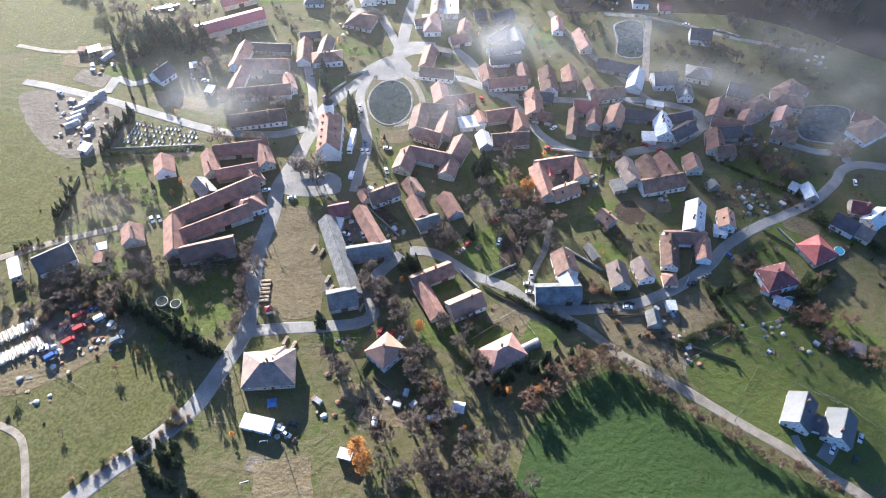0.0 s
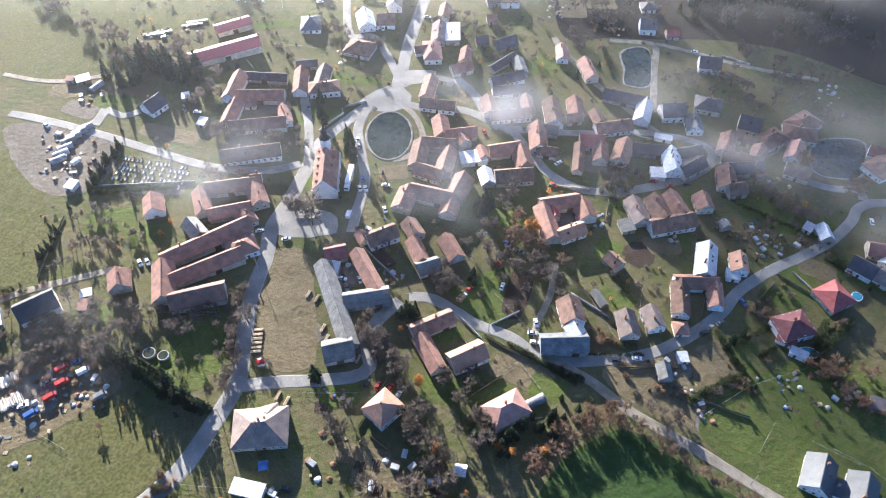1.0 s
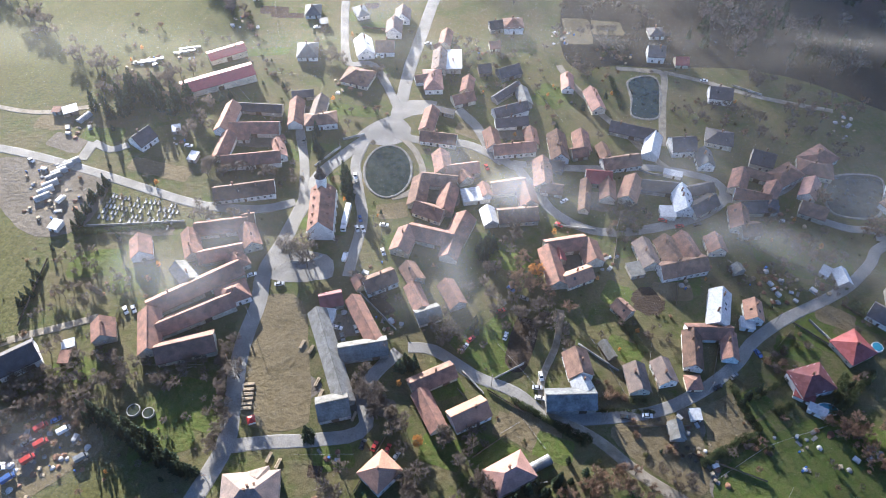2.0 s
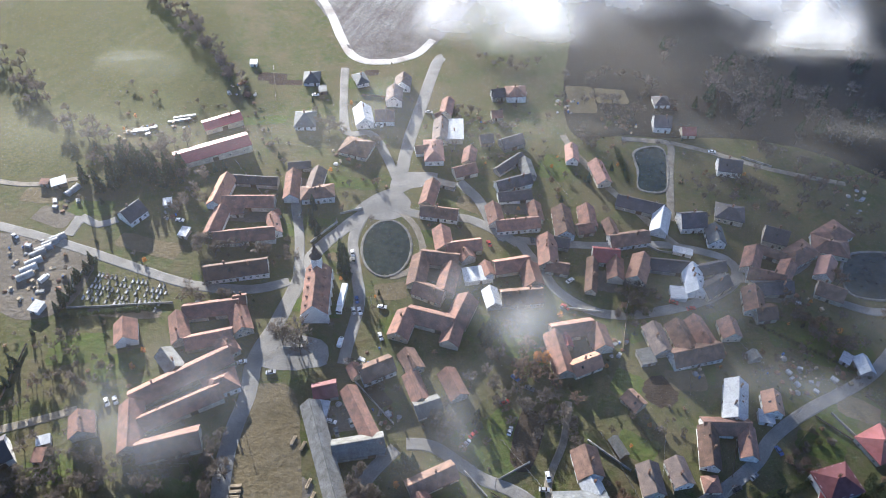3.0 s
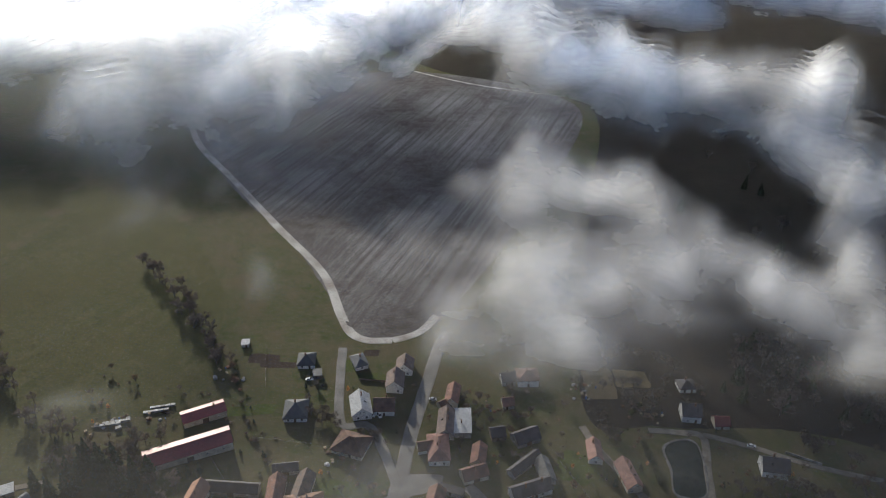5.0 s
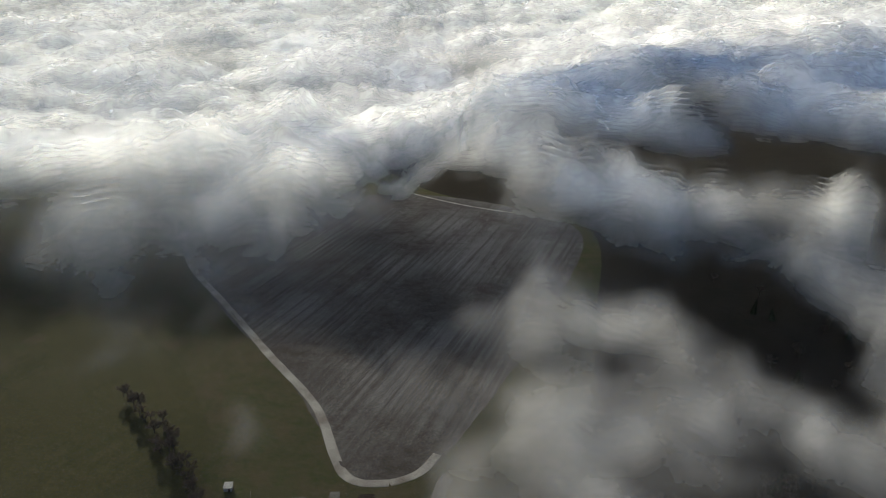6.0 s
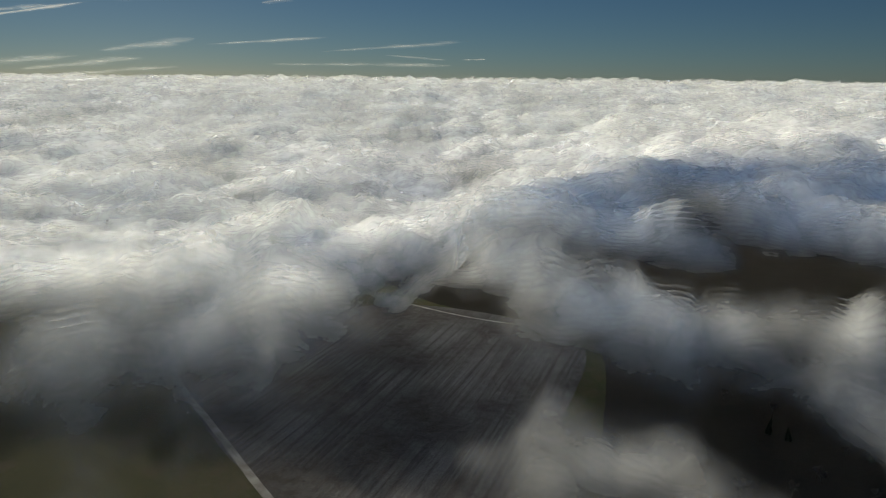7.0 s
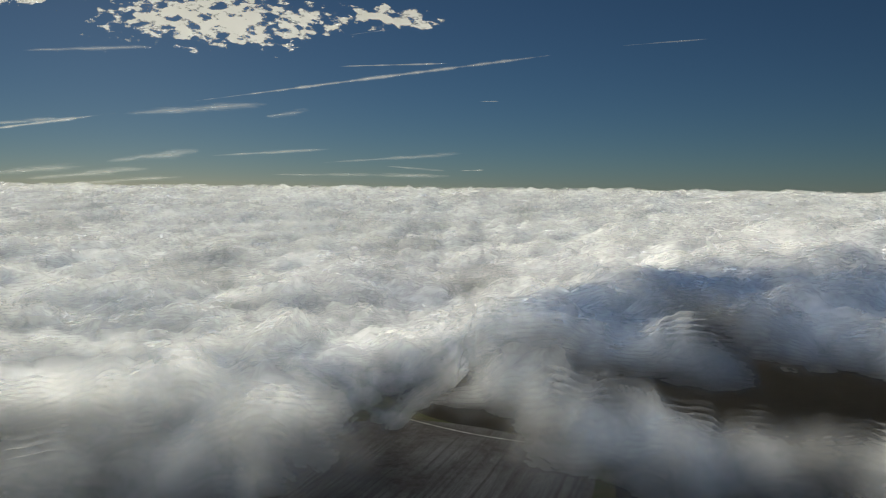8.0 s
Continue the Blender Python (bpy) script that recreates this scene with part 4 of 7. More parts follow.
# ---- church, vehicles and village things ----
def paint(name, col, rough=0.35):
    return mat(name, col, rough, vary=0.05, fine=1.0, dark=0.9, spec=0.5)


PAINT = {"white": paint("white_paint", (0.75, 0.75, 0.74)), "silver": paint("silver_paint", (0.45, 0.46, 0.47)), "grey": paint("grey_paint", (0.16, 0.17, 0.18)),
         "black": paint("black_paint", (0.025, 0.026, 0.03)), "red": paint("red_paint", (0.38, 0.03, 0.025)), "blue": paint("blue_paint", (0.04, 0.10, 0.28)), "green": paint("green_paint", (0.05, 0.16, 0.07))}
RUBBER = mat("tyre_rubber", (0.02, 0.02, 0.02), 0.8)
COPPER = mat("dark_spire_metal", (0.06, 0.045, 0.045), 0.5, 0.3)
LOGWOOD = mat("pale_birch_logs", (0.62, 0.58, 0.52), 0.9, vary=0.3, fine=3, tint=(0.40, 0.35, 0.29))
PLANK = mat("sawn_planks", (0.48, 0.38, 0.26), 0.9, vary=0.35, fine=3)
STONE = mat("grey_stone", (0.42, 0.41, 0.40), 0.8, vary=0.5, fine=3)
FOIL = mat("white_plastic_film", (0.40, 0.41, 0.42), 0.45, vary=0.45)
CONCRETE = mat("concrete", (0.38, 0.37, 0.35), 0.9, vary=0.2)
POOLWATER = mat("pool_water", (0.05, 0.30, 0.42), 0.05, spec=0.5)
RUST = mat("rusty_steel", (0.20, 0.10, 0.06), 0.8, vary=0.4, fine=3)
BLUETARP = mat("blue_tarpaulin", (0.05, 0.14, 0.38), 0.5, vary=0.2)

bm = bmesh.new()
prof = [(-2.1, 0.35), (-2.12, 0.75), (-1.2, 0.92), (1.3, 0.92), (2.1, 0.72), (2.12, 0.35)]
sides = [[bm.verts.new((x, s * (0.86 if z < 0.9 else 0.80), z)) for x, z in prof] for s in (-1, 1)]
bm.faces.new(sides[0]), bm.faces.new(sides[1][::-1])
for i in range(6):
    j = (i + 1) % 6
    bm.faces.new((sides[0][i], sides[1][i], sides[1][j], sides[0][j]))
bmesh.ops.recalc_face_normals(bm, faces=bm.faces)
CAR_BODY = bpy.data.meshes.new("body")
bm.to_mesh(CAR_BODY)
bm.free()
bm = bmesh.new()
lo = [bm.verts.new(p) for p in ((-1.5, -0.78, 0.9), (1.0, -0.78, 0.9), (1.0, 0.78, 0.9), (-1.5, 0.78, 0.9))]
hi = [bm.verts.new(p) for p in ((-1.1, -0.62, 1.38), (0.35, -0.62, 1.38), (0.35, 0.62, 1.38), (-1.1, 0.62, 1.38))]
for i in range(4):
    j = (i + 1) % 4
    bm.faces.new((lo[i], lo[j], hi[j], hi[i]))
bm.faces.new(hi)
CAR_GLASS = mesh_of("cabin_glass", bm, GLASS)
bm = bmesh.new()
add_box(bm, -0.37, 0, 1.41, 1.5, 1.26, 0.07, bevel=0.03)
CAR_ROOF = mesh_of("car_roof", bm)
bm = bmesh.new()
bmesh.ops.create_cone(bm, cap_ends=True, segments=12, radius1=0.32, radius2=0.32, depth=0.22, matrix=pose(0, 0, 0, 90))
WHEEL = mesh_of("wheel", bm, RUBBER)
PAINTED = {}


def painted(mesh, colour):
    key = (mesh.name, colour)
    if key not in PAINTED:
        me = mesh.copy()
        me.materials.clear()
        me.materials.append(PAINT[colour])
        PAINTED[key] = me
    return PAINTED[key]


def car(x, y, turn, colour):
    top = new("car")
    top.matrix_world = pose(x, y, ground_z(x, y) + 0.14, 0, 0, turn)
    tagged(top, "%s parked car on the village ground" % colour, "car", "parked cars")
    shared("body", painted(CAR_BODY, colour), top, Matrix())
    shared("cabin_glass", CAR_GLASS, top, Matrix())
    shared("car_roof", painted(CAR_ROOF, colour), top, Matrix())
    for wx in (-1.3, 1.3):
        for wy in (-0.78, 0.78):
            shared("wheel", WHEEL, top, pose(wx, wy, 0.32))


def van(x, y, turn, colour):
    top = new("van")
    top.matrix_world = pose(x, y, ground_z(x, y) + 0.14, 0, 0, turn)
    tagged(top, "white delivery van parked beside the lane", "van")
    bm = bmesh.new()
    add_box(bm, -0.6, 0, 1.35, 4.0, 1.95, 1.9, bevel=0.12)
    add_box(bm, 1.9, 0, 0.95, 1.2, 1.9, 1.0, bevel=0.15)
    part("body", bm, PAINT[colour], top)
    bm = bmesh.new()
    add_box(bm, 1.55, 0, 1.75, 0.5, 1.7, 0.7, bevel=0.1)
    part("windscreen", bm, GLASS, top)
    for wx in (-1.6, 1.6):
        for wy in (-0.85, 0.85):
            shared("wheel", WHEEL, top, pose(wx, wy, 0.32))


def truck(x, y, turn):
    top = new("truck")
    top.matrix_world = pose(x, y, ground_z(x, y) + 0.14, 0, 0, turn)
    tagged(top, "long articulated truck with a white cab and pale trailer", "truck")
    bm = bmesh.new()
    add_box(bm, -1.6, 0, 2.6, 12.6, 2.5, 2.8, bevel=0.08)
    part("trailer", bm, PAINT["white"], top, "pale box trailer")
    bm = bmesh.new()
    add_box(bm, -1.0, 0, 0.95, 14.5, 1.0, 0.3)
    part("chassis", bm, RUBBER, top)
    bm = bmesh.new()
    add_box(bm, 6.4, 0, 2.0, 2.2, 2.45, 2.9, bevel=0.2)
    part("cab", bm, PAINT["white"], top)
    bm = bmesh.new()
    add_box(bm, 7.47, 0, 2.5, 0.14, 2.1, 0.9)
    part("windscreen", bm, GLASS, top)
    for wx in (-6.2, -5.0, -3.8, 4.6, 6.6):
        for wy in (-1.05, 1.05):
            shared("wheel", WHEEL, top, pose(wx, wy, 0.45) @ Matrix.Diagonal((1.5, 1.4, 1.5, 1)))


def church(x, y, turn, L, W):
    """A small church: nave under a steep tiled roof, buttresses, round-headed windows, a bell turret with a dark spire."""
    top = new("church")
    top.matrix_world = pose(x, y, ground_z(x, y), 0, 0, turn)
    tagged(top, "white village church with a red tiled roof and dark spire", "church")
    FOOT.append((x, y, math.cos(radians(turn)), math.sin(radians(turn)), L / 2 + 4, W / 2))
    a, b, ev, ri = L / 2, W / 2, 7.5, 6.0
    bm = bmesh.new()
    e0 = [bm.verts.new((-a, p, q)) for p, q in ((-b, -1), (b, -1), (b, ev), (0, ev + ri), (-b, ev))]
    e1 = [bm.verts.new((a, p, q)) for p, q in ((-b, -1), (b, -1), (b, ev), (0, ev + ri), (-b, ev))]
    bm.faces.new(e0[::-1]), bm.faces.new(e1)
    for i in range(5):
        bm.faces.new((e0[i], e0[(i + 1) % 5], e1[(i + 1) % 5], e1[i]))
    part("nave_wall", bm, WALLS["white"], top)
    bm = bmesh.new()
    k = ri / b
    for s in (-1, 1):
        slab(bm, [(-a - 0.4, s * (b + 0.5), ev - 0.5 * k + 0.15), (a + 0.4, s * (b + 0.5), ev - 0.5 * k + 0.15), (a + 0.4, 0, ev + ri + 0.15), (-a - 0.4, 0, ev + ri + 0.15)], 0.25)
    roof_ob = part("roof", bm, ROOFS["tile"], top)
    for i in range(5):
        for s in (-1, 1):
            bm = bmesh.new()
            add_box(bm, -a + L * (i + 0.5) / 5, s * (b * 0.62), ev + ri * 0.38 + 0.5, 0.9, 1.3, 0.9)
            part("dormer", bm, ROOFS["tile"], roof_ob)
    for i in range(6):
        for s in (-1, 1):
            bm = bmesh.new()
            add_box(bm, -a + L * i / 5, s * (b + 0.35), 2.6, 0.8, 0.8, 7.2, bevel=0.05)
            part("buttress", bm, WALLS["white"], top)
    for i in range(5):
        for s in (-1, 1):
            w = shared("window", WIN[0], top, pose(-a + L * (i + 0.5) / 5, s * (b + 0.03), 4.2, 0, 0, 0 if s < 0 else 180) @ Matrix.Diagonal((1.1, 1, 2.2, 1)))
            shared("pane", WIN[1], w, Matrix())
    bm = bmesh.new()
    add_box(bm, a - 1.5, 0, 8.5, 4.2, 4.2, 19, bevel=0.08)
    tower = part("tower", bm, WALLS["white"], top)
    bm = bmesh.new()
    bmesh.ops.create_cone(bm, cap_ends=True, segments=8, radius1=3.0, radius2=1.0, depth=2.6, matrix=pose(a - 1.5, 0, 19.3))
    bmesh.ops.create_uvsphere(bm, u_segments=12, v_segments=8, radius=1.5, matrix=pose(a - 1.5, 0, 21.2))
    bmesh.ops.create_cone(bm, cap_ends=True, segments=8, radius1=0.9, radius2=0.05, depth=5.5, matrix=pose(a - 1.5, 0, 24.6))
    part("spire", bm, COPPER, top, "dark onion-shaped metal spire")
    for r in range(4):
        w = shared("window", WIN[0], tower, pose(a - 1.5, 0, 16, 0, 0, 90 * r) @ pose(0, -2.13, 0))


def log_pile(x0, y0, x1, y1):
    """Round timber stacked in a long row, butt ends to the side."""
    d = Vector((x1 - x0, y1 - y0, 0))
    n = int(d.length / 0.55)
    top = new("log_pile")
    turn = math.degrees(math.atan2(d.y, d.x))
    top.matrix_world = pose(x0, y0, ground_z(x0, y0), 0, 0, turn)
    tagged(top, "long stack of pale barkless round timber", "log pile", "log piles")
    rng = random.Random(int(x0 * 7 + y0))
    slope = (ground_z(x1, y1) - ground_z(x0, y0)) / d.length
    for lay in range(3):
        for i in range(n - lay):
            if rng.random() < 0.15 * lay:
                continue
            u = (i + 0.5 + 0.5 * lay) * 0.55
            shared("log", LOG, top, pose(u, rng.uniform(-0.5, 0.5), 0.24 + 0.44 * lay + slope * u, 90, 0, rng.uniform(-4, 4)) @ Matrix.Diagonal((rng.uniform(0.8, 1.15), rng.uniform(0.8, 1.15), rng.uniform(0.85, 1.1), 1)))


bm = bmesh.new()
bmesh.ops.create_cone(bm, cap_ends=True, segments=8, radius1=0.27, radius2=0.22, depth=5.0)
LOG = mesh_of("log", bm, LOGWOOD)


def bar(name, material, sx, sy, sz):
    bm = bmesh.new()
    add_box(bm, 0, 0, 0, sx, sy, sz)
    return mesh_of(name, bm, material)


POST = bar("post", WALLS["wood"], 0.12, 0.12, 1.5)
BOARD = bar("board", WALLS["wood"], 1.0, 0.05, 1.2)
RAIL = bar("rail", STONE, 1.0, 0.04, 0.05)
WALLBLOCK = bar("wall_block", CONCRETE, 1.0, 0.35, 1.5)


def fence(kind, pts):
    top = new("garden_wall" if kind == "wall" else "fence")
    x0, y0 = pts[0]
    top.matrix_world = pose(x0, y0, ground_z(x0, y0))
    tagged(top, {"wall": "low grey rendered garden wall", "board": "weathered board garden fence", "wire": "thin post and rail garden fence"}[kind], "wall" if kind == "wall" else "fence")
    for (ax, ay), (bx, by) in zip(pts, pts[1:]):
        d = Vector((bx - ax, by - ay, 0))
        turn = math.degrees(math.atan2(d.y, d.x))
        step = 3.0 if kind != "wall" else 4.0
        n = max(1, round(d.length / step))
        for i in range(n):
            u = (i + 0.5) / n
            px, py = ax + d.x * u, ay + d.y * u
            z = ground_z(px, py) - ground_z(x0, y0)
            m = pose(px - x0, py - y0, z, 0, 0, turn)
            s = d.length / n
            if kind == "wall":
                shared("wall_block", WALLBLOCK, top, m @ pose(0, 0, 0.5) @ Matrix.Diagonal((s * 1.01, 1, 1, 1)))
                continue
            shared("post", POST, top, m @ pose(-s / 2, 0, 0.6))
            if kind == "board":
                shared("board", BOARD, top, m @ pose(0, 0, 0.75) @ Matrix.Diagonal((s * 0.97, 1, 1, 1)))
            else:
                for h in (0.5, 1.1):
                    shared("rail", RAIL, top, m @ pose(0, 0, h) @ Matrix.Diagonal((s, 1, 1, 1)))


bm = bmesh.new()
bmesh.ops.create_cone(bm, cap_ends=True, segments=8, radius1=0.16, radius2=0.10, depth=9.0, matrix=pose(0, 0, 4.2))
POLE = mesh_of("mast", bm, CONCRETE)
CROSSARM = bar("crossarm", RUST, 1.8, 0.1, 0.12)


def pole(x, y):
    top = new("power_pole")
    top.matrix_world = pose(x, y, ground_z(x, y), 0, 0, (x * 37) % 90)
    tagged(top, "grey concrete power pole beside the lane", "power pole", "power poles")
    shared("mast", POLE, top, Matrix())
    shared("crossarm", CROSSARM, top, pose(0, 0, 8.2))
    shared("crossarm", CROSSARM, top, pose(0, 0, 7.6) @ Matrix.Diagonal((0.7, 1, 1, 1)))


def disc(bm, rx, ry, z, h):
    bmesh.ops.create_cone(bm, cap_ends=True, segments=24, radius1=1, radius2=1, depth=h, matrix=pose(0, 0, z) @ Matrix.Diagonal((rx, ry, 1, 1)))


def pool(x, y, rx, ry):
    top = new("swimming_pool")
    top.matrix_world = pose(x, y, ground_z(x, y), 0, 0, -12)
    tagged(top, "round above-ground garden pool with blue water", "pool")
    bm = bmesh.new()
    disc(bm, rx, ry, 0.4, 1.1)
    part("rim", bm, PAINT["white"], top)
    bm = bmesh.new()
    disc(bm, rx * 0.9, ry * 0.9, 0.92, 0.12)
    part("water", bm, POOLWATER, top, "bright blue pool water")


def tank(x, y, r):
    top = new("water_tank")
    top.matrix_world = pose(x, y, ground_z(x, y))
    tagged(top, "round concrete tank in the garden", "tank", "round tanks")
    bm = bmesh.new()
    disc(bm, r, r, 0.5, 1.6)
    part("ring", bm, CONCRETE, top)
    bm = bmesh.new()
    disc(bm, r * 0.85, r * 0.85, 1.28, 0.1)
    part("water", bm, WATER, top)


def greenhouse(x, y, L, W, turn):
    top = new("greenhouse")
    top.matrix_world = pose(x, y, ground_z(x, y), 0, 0, turn)
    tagged(top, "small arched greenhouse of pale plastic sheet", "greenhouse", "greenhouses")
    bm = bmesh.new()
    arc = [(W / 2 * math.cos(math.pi * i / 8), 0.9 * W / 2 * math.sin(math.pi * i / 8) + 0.4) for i in range(9)]
    arc = [(W / 2, -0.2)] + arc + [(-W / 2, -0.2)]
    e = [[bm.verts.new((s * L / 2, p, q)) for p, q in arc] for s in (-1, 1)]
    for i in range(len(arc) - 1):
        bm.faces.new((e[0][i], e[0][i + 1], e[1][i + 1], e[1][i]))
    bm.faces.new(e[0]), bm.faces.new(e[1][::-1])
    part("cover", bm, FOIL, top)
    for k in range(4):
        bm = bmesh.new()
        for (p0, q0), (p1, q1) in zip(arc, arc[1:]):
            add_box(bm, 0, (p0 + p1) / 2 * 1.01, (q0 + q1) / 2 * 1.01, 0.08, abs(p1 - p0) + 0.08, abs(q1 - q0) + 0.08)
        part("hoop", bm, CONCRETE, top).location = (-L / 2 + L * k / 3, 0, 0)


def hoop_tunnel(x, y, turn):
    greenhouse(x, y, 7.5, 3.6, turn)


def goal(x, y, turn):
    top = new("goal")
    top.matrix_world = pose(x, y, ground_z(x, y), 0, 0, turn)
    tagged(top, "small white football goal on the grass", "goal", "goals")
    for nm, m in (("post", pose(-1.5, 0, 1.0, 0, 90)), ("post", pose(1.5, 0, 1.0, 0, 90)), ("crossbar", pose(0, 0, 2.0)), ("ground_bar", pose(0, 1.0, 0.1))):
        shared(nm, GOALBAR, top, m @ Matrix.Diagonal((2.0 if nm == "post" else 3.0, 1, 1, 1)))


GOALBAR = bar("goal_bar", PAINT["white"], 1.0, 0.12, 0.12)


def pavilion(x, y):
    top = new("pavilion")
    top.matrix_world = pose(x, y, ground_z(x, y), 0, 0, 10)
    tagged(top, "garden gazebo under a blue canopy", "gazebo")
    bm = bmesh.new()
    bmesh.ops.create_cone(bm, cap_ends=True, segments=4, radius1=2.6, radius2=0.1, depth=0.9, matrix=pose(0, 0, 2.7, 0, 0, 45))
    part("canopy", bm, BLUETARP, top, "blue fabric canopy")
    for px in (-1.6, 1.6):
        for py in (-1.6, 1.6):
            shared("leg", POST, top, pose(px, py, 1.1) @ Matrix.Diagonal((1, 1, 1.6, 1)))


def kiosk(x, y):
    top = new("kiosk")
    top.matrix_world = pose(x, y, ground_z(x, y), 0, 0, 20)
    tagged(top, "small white kiosk with a bright red roof", "kiosk")
    bm = bmesh.new()
    add_box(bm, 0, 0, 1.1, 2.6, 2.2, 2.6)
    part("body", bm, WALLS["white"], top)
    bm = bmesh.new()
    bmesh.ops.create_cone(bm, cap_ends=True, segments=4, radius1=2.3, radius2=0.1, depth=1.0, matrix=pose(0, 0, 2.9, 0, 0, 45))
    part("roof", bm, PAINT["red"], top)


PLANKS = bar("plank", PLANK, 4.0, 0.24, 0.05)


def plank_stack(x, y, turn):
    top = new("plank_stack")
    top.matrix_world = pose(x, y, ground_z(x, y), 0, 0, turn)
    tagged(top, "stack of pale sawn planks on bearers", "plank stack", "plank stacks")
    rng = random.Random(int(x * 13 + y))
    for k in range(5):
        for i in range(4):
            shared("plank", PLANKS, top, pose(rng.uniform(-0.1, 0.1), -0.45 + 0.3 * i, 0.12 + 0.16 * k))


def bed(x, y, w, ln, turn):
    top = new("garden_bed")
    top.matrix_world = pose(x, y, ground_z(x, y) + 0.06, 0, 0, turn)
    tagged(top, "dug brown vegetable bed edged with boards", "garden bed", "garden beds")
    bm = bmesh.new()
    bmesh.ops.create_grid(bm, x_segments=12, y_segments=12, size=0.5, matrix=Matrix.Diagonal((ln, w, 1, 1)))
    for v in bm.verts:
        v.co.z = 0.08 * math.sin(v.co.y * 7) + 0.1 * noise.noise((v.co.x, v.co.y, x))
    part("soil", bm, SOIL, top)
    for s in (-1, 1):
        shared("edging", BOARD, top, pose(0, s * w / 2, 0.02) @ Matrix.Diagonal((ln, 1, 0.2, 1)))


CRATE = bar("crate", PLANK, 1.2, 1.0, 0.9)
BARREL_BM = bmesh.new()
bmesh.ops.create_cone(BARREL_BM, cap_ends=True, segments=10, radius1=0.35, radius2=0.35, depth=0.95, matrix=pose(0, 0, 0.47))
BARREL = mesh_of("barrel", BARREL_BM, BLUETARP)
HEAPS = []
for sd in range(3):
    bm = bmesh.new()
    bmesh.ops.create_icosphere(bm, subdivisions=2, radius=1.0)
    for v in bm.verts:
        v.co *= 1 + 0.35 * noise.noise(v.co * 1.7 + Vector((sd * 9, 0, 0)))
        v.co.z = max(v.co.z * 0.55, -0.05)
    me = bpy.data.meshes.new("heap")
    bm.to_mesh(me)
    bm.free()
    me.materials.append((RUST, STONE, CONCRETE)[sd])
    HEAPS.append(me)
PALLET = bmesh.new()
for i in range(5):
    add_box(PALLET, 0, -0.4 + 0.2 * i, 0.13, 1.2, 0.12, 0.03)
for i in range(3):
    add_box(PALLET, -0.5 + 0.5 * i, 0, 0.055, 0.1, 0.9, 0.1)
PALLET = mesh_of("pallet", PALLET, PLANK)
TARPS = bar("tarp_stack", FOIL, 2.2, 1.4, 1.0)
SHEET = bar("metal_sheet", ROOFS["cement"], 2.4, 1.1, 0.08)


def clutter(x, y, r, n):
    """Odds and ends that lie about in a yard, each a thing of its own."""
    rng = random.Random(int(x * 91 + y * 13))
    for i in range(n):
        px, py = x + rng.uniform(-r, r), y + rng.uniform(-r, r)
        if blocked(px, py, 1.0):
            continue
        z = ground_z(px, py) + 0.05
        kind = rng.choice((0, 0, 1, 2, 2, 2, 3, 3, 4, 4, 5, 6))
        turn = rng.uniform(0, 180)
        name, me, up, label = (("crate", CRATE, 0.45, "weathered wooden crate in the yard"), ("barrel", BARREL, 0, "blue plastic barrel in the yard"), ("scrap_heap", HEAPS[0], 0, "heap of rusty scrap"),
                               ("stone_heap", HEAPS[1], 0, "heap of grey stones"), ("pallet", PALLET, 0.0, "wooden pallet lying on the ground"), ("covered_stack", TARPS, 0.5, "stack of goods under white film"),
                               ("metal_sheet", SHEET, 0.1, "pale sheet of metal lying on the ground"))[kind]
        ob = new(name, me)
        s = rng.uniform(0.8, 1.5)
        ob.matrix_world = pose(px, py, z + up * s - 0.02, 0, 0, turn) @ Matrix.Diagonal((s, s, s, 1))
        tagged(ob, label, name.replace("_", " "), "yard clutter")


def crate_row(x, y, turn):
    for i in range(5):
        ob = new("covered_stack", TARPS)
        m = pose(x, y, ground_z(x, y), 0, 0, turn) @ pose(-5 + 2.5 * i, 0, 0.6)
        ob.matrix_world = m
        tagged(ob, "stack of goods under white film beside the barns", "covered stack", "white stacks")


bm = bmesh.new()
add_box(bm, 0, 0, 0.12, 2.1, 0.95, 0.3, bevel=0.04)
GRAVE_SLAB = mesh_of("grave_slab", bm, STONE)
bm = bmesh.new()
add_box(bm, 0, 0, 0.55, 0.16, 0.85, 1.1, bevel=0.05)
HEADSTONE = mesh_of("headstone", bm, STONE)


def cemetery(cx, cy, turn, w, d):
    """Rows of graves behind the churchyard wall."""
    rng = random.Random(77)
    for r in range(int(d / 3.4)):
        for c in range(int(w / 2.1)):
            if rng.random() < 0.25:
                continue
            m = pose(cx, cy, 0, 0, 0, turn) @ pose(-w / 2 + c * 2.1 + rng.uniform(-0.3, 0.3), -d / 2 + r * 3.4 + rng.uniform(-0.3, 0.3), 0)
            x, y = m.translation.x, m.translation.y
            top = new("grave")
            top.matrix_world = pose(x, y, ground_z(x, y), 0, 0, turn + 90 + rng.uniform(-4, 4)) @ Matrix.Diagonal((1, 1, rng.uniform(0.8, 1.3), 1))
            tagged(top, "grey stone grave with kerb and headstone", "grave", "graves in the cemetery")
            shared("grave_slab", GRAVE_SLAB, top, Matrix())
            shared("headstone", HEADSTONE, top, pose(1.0, 0, 0))


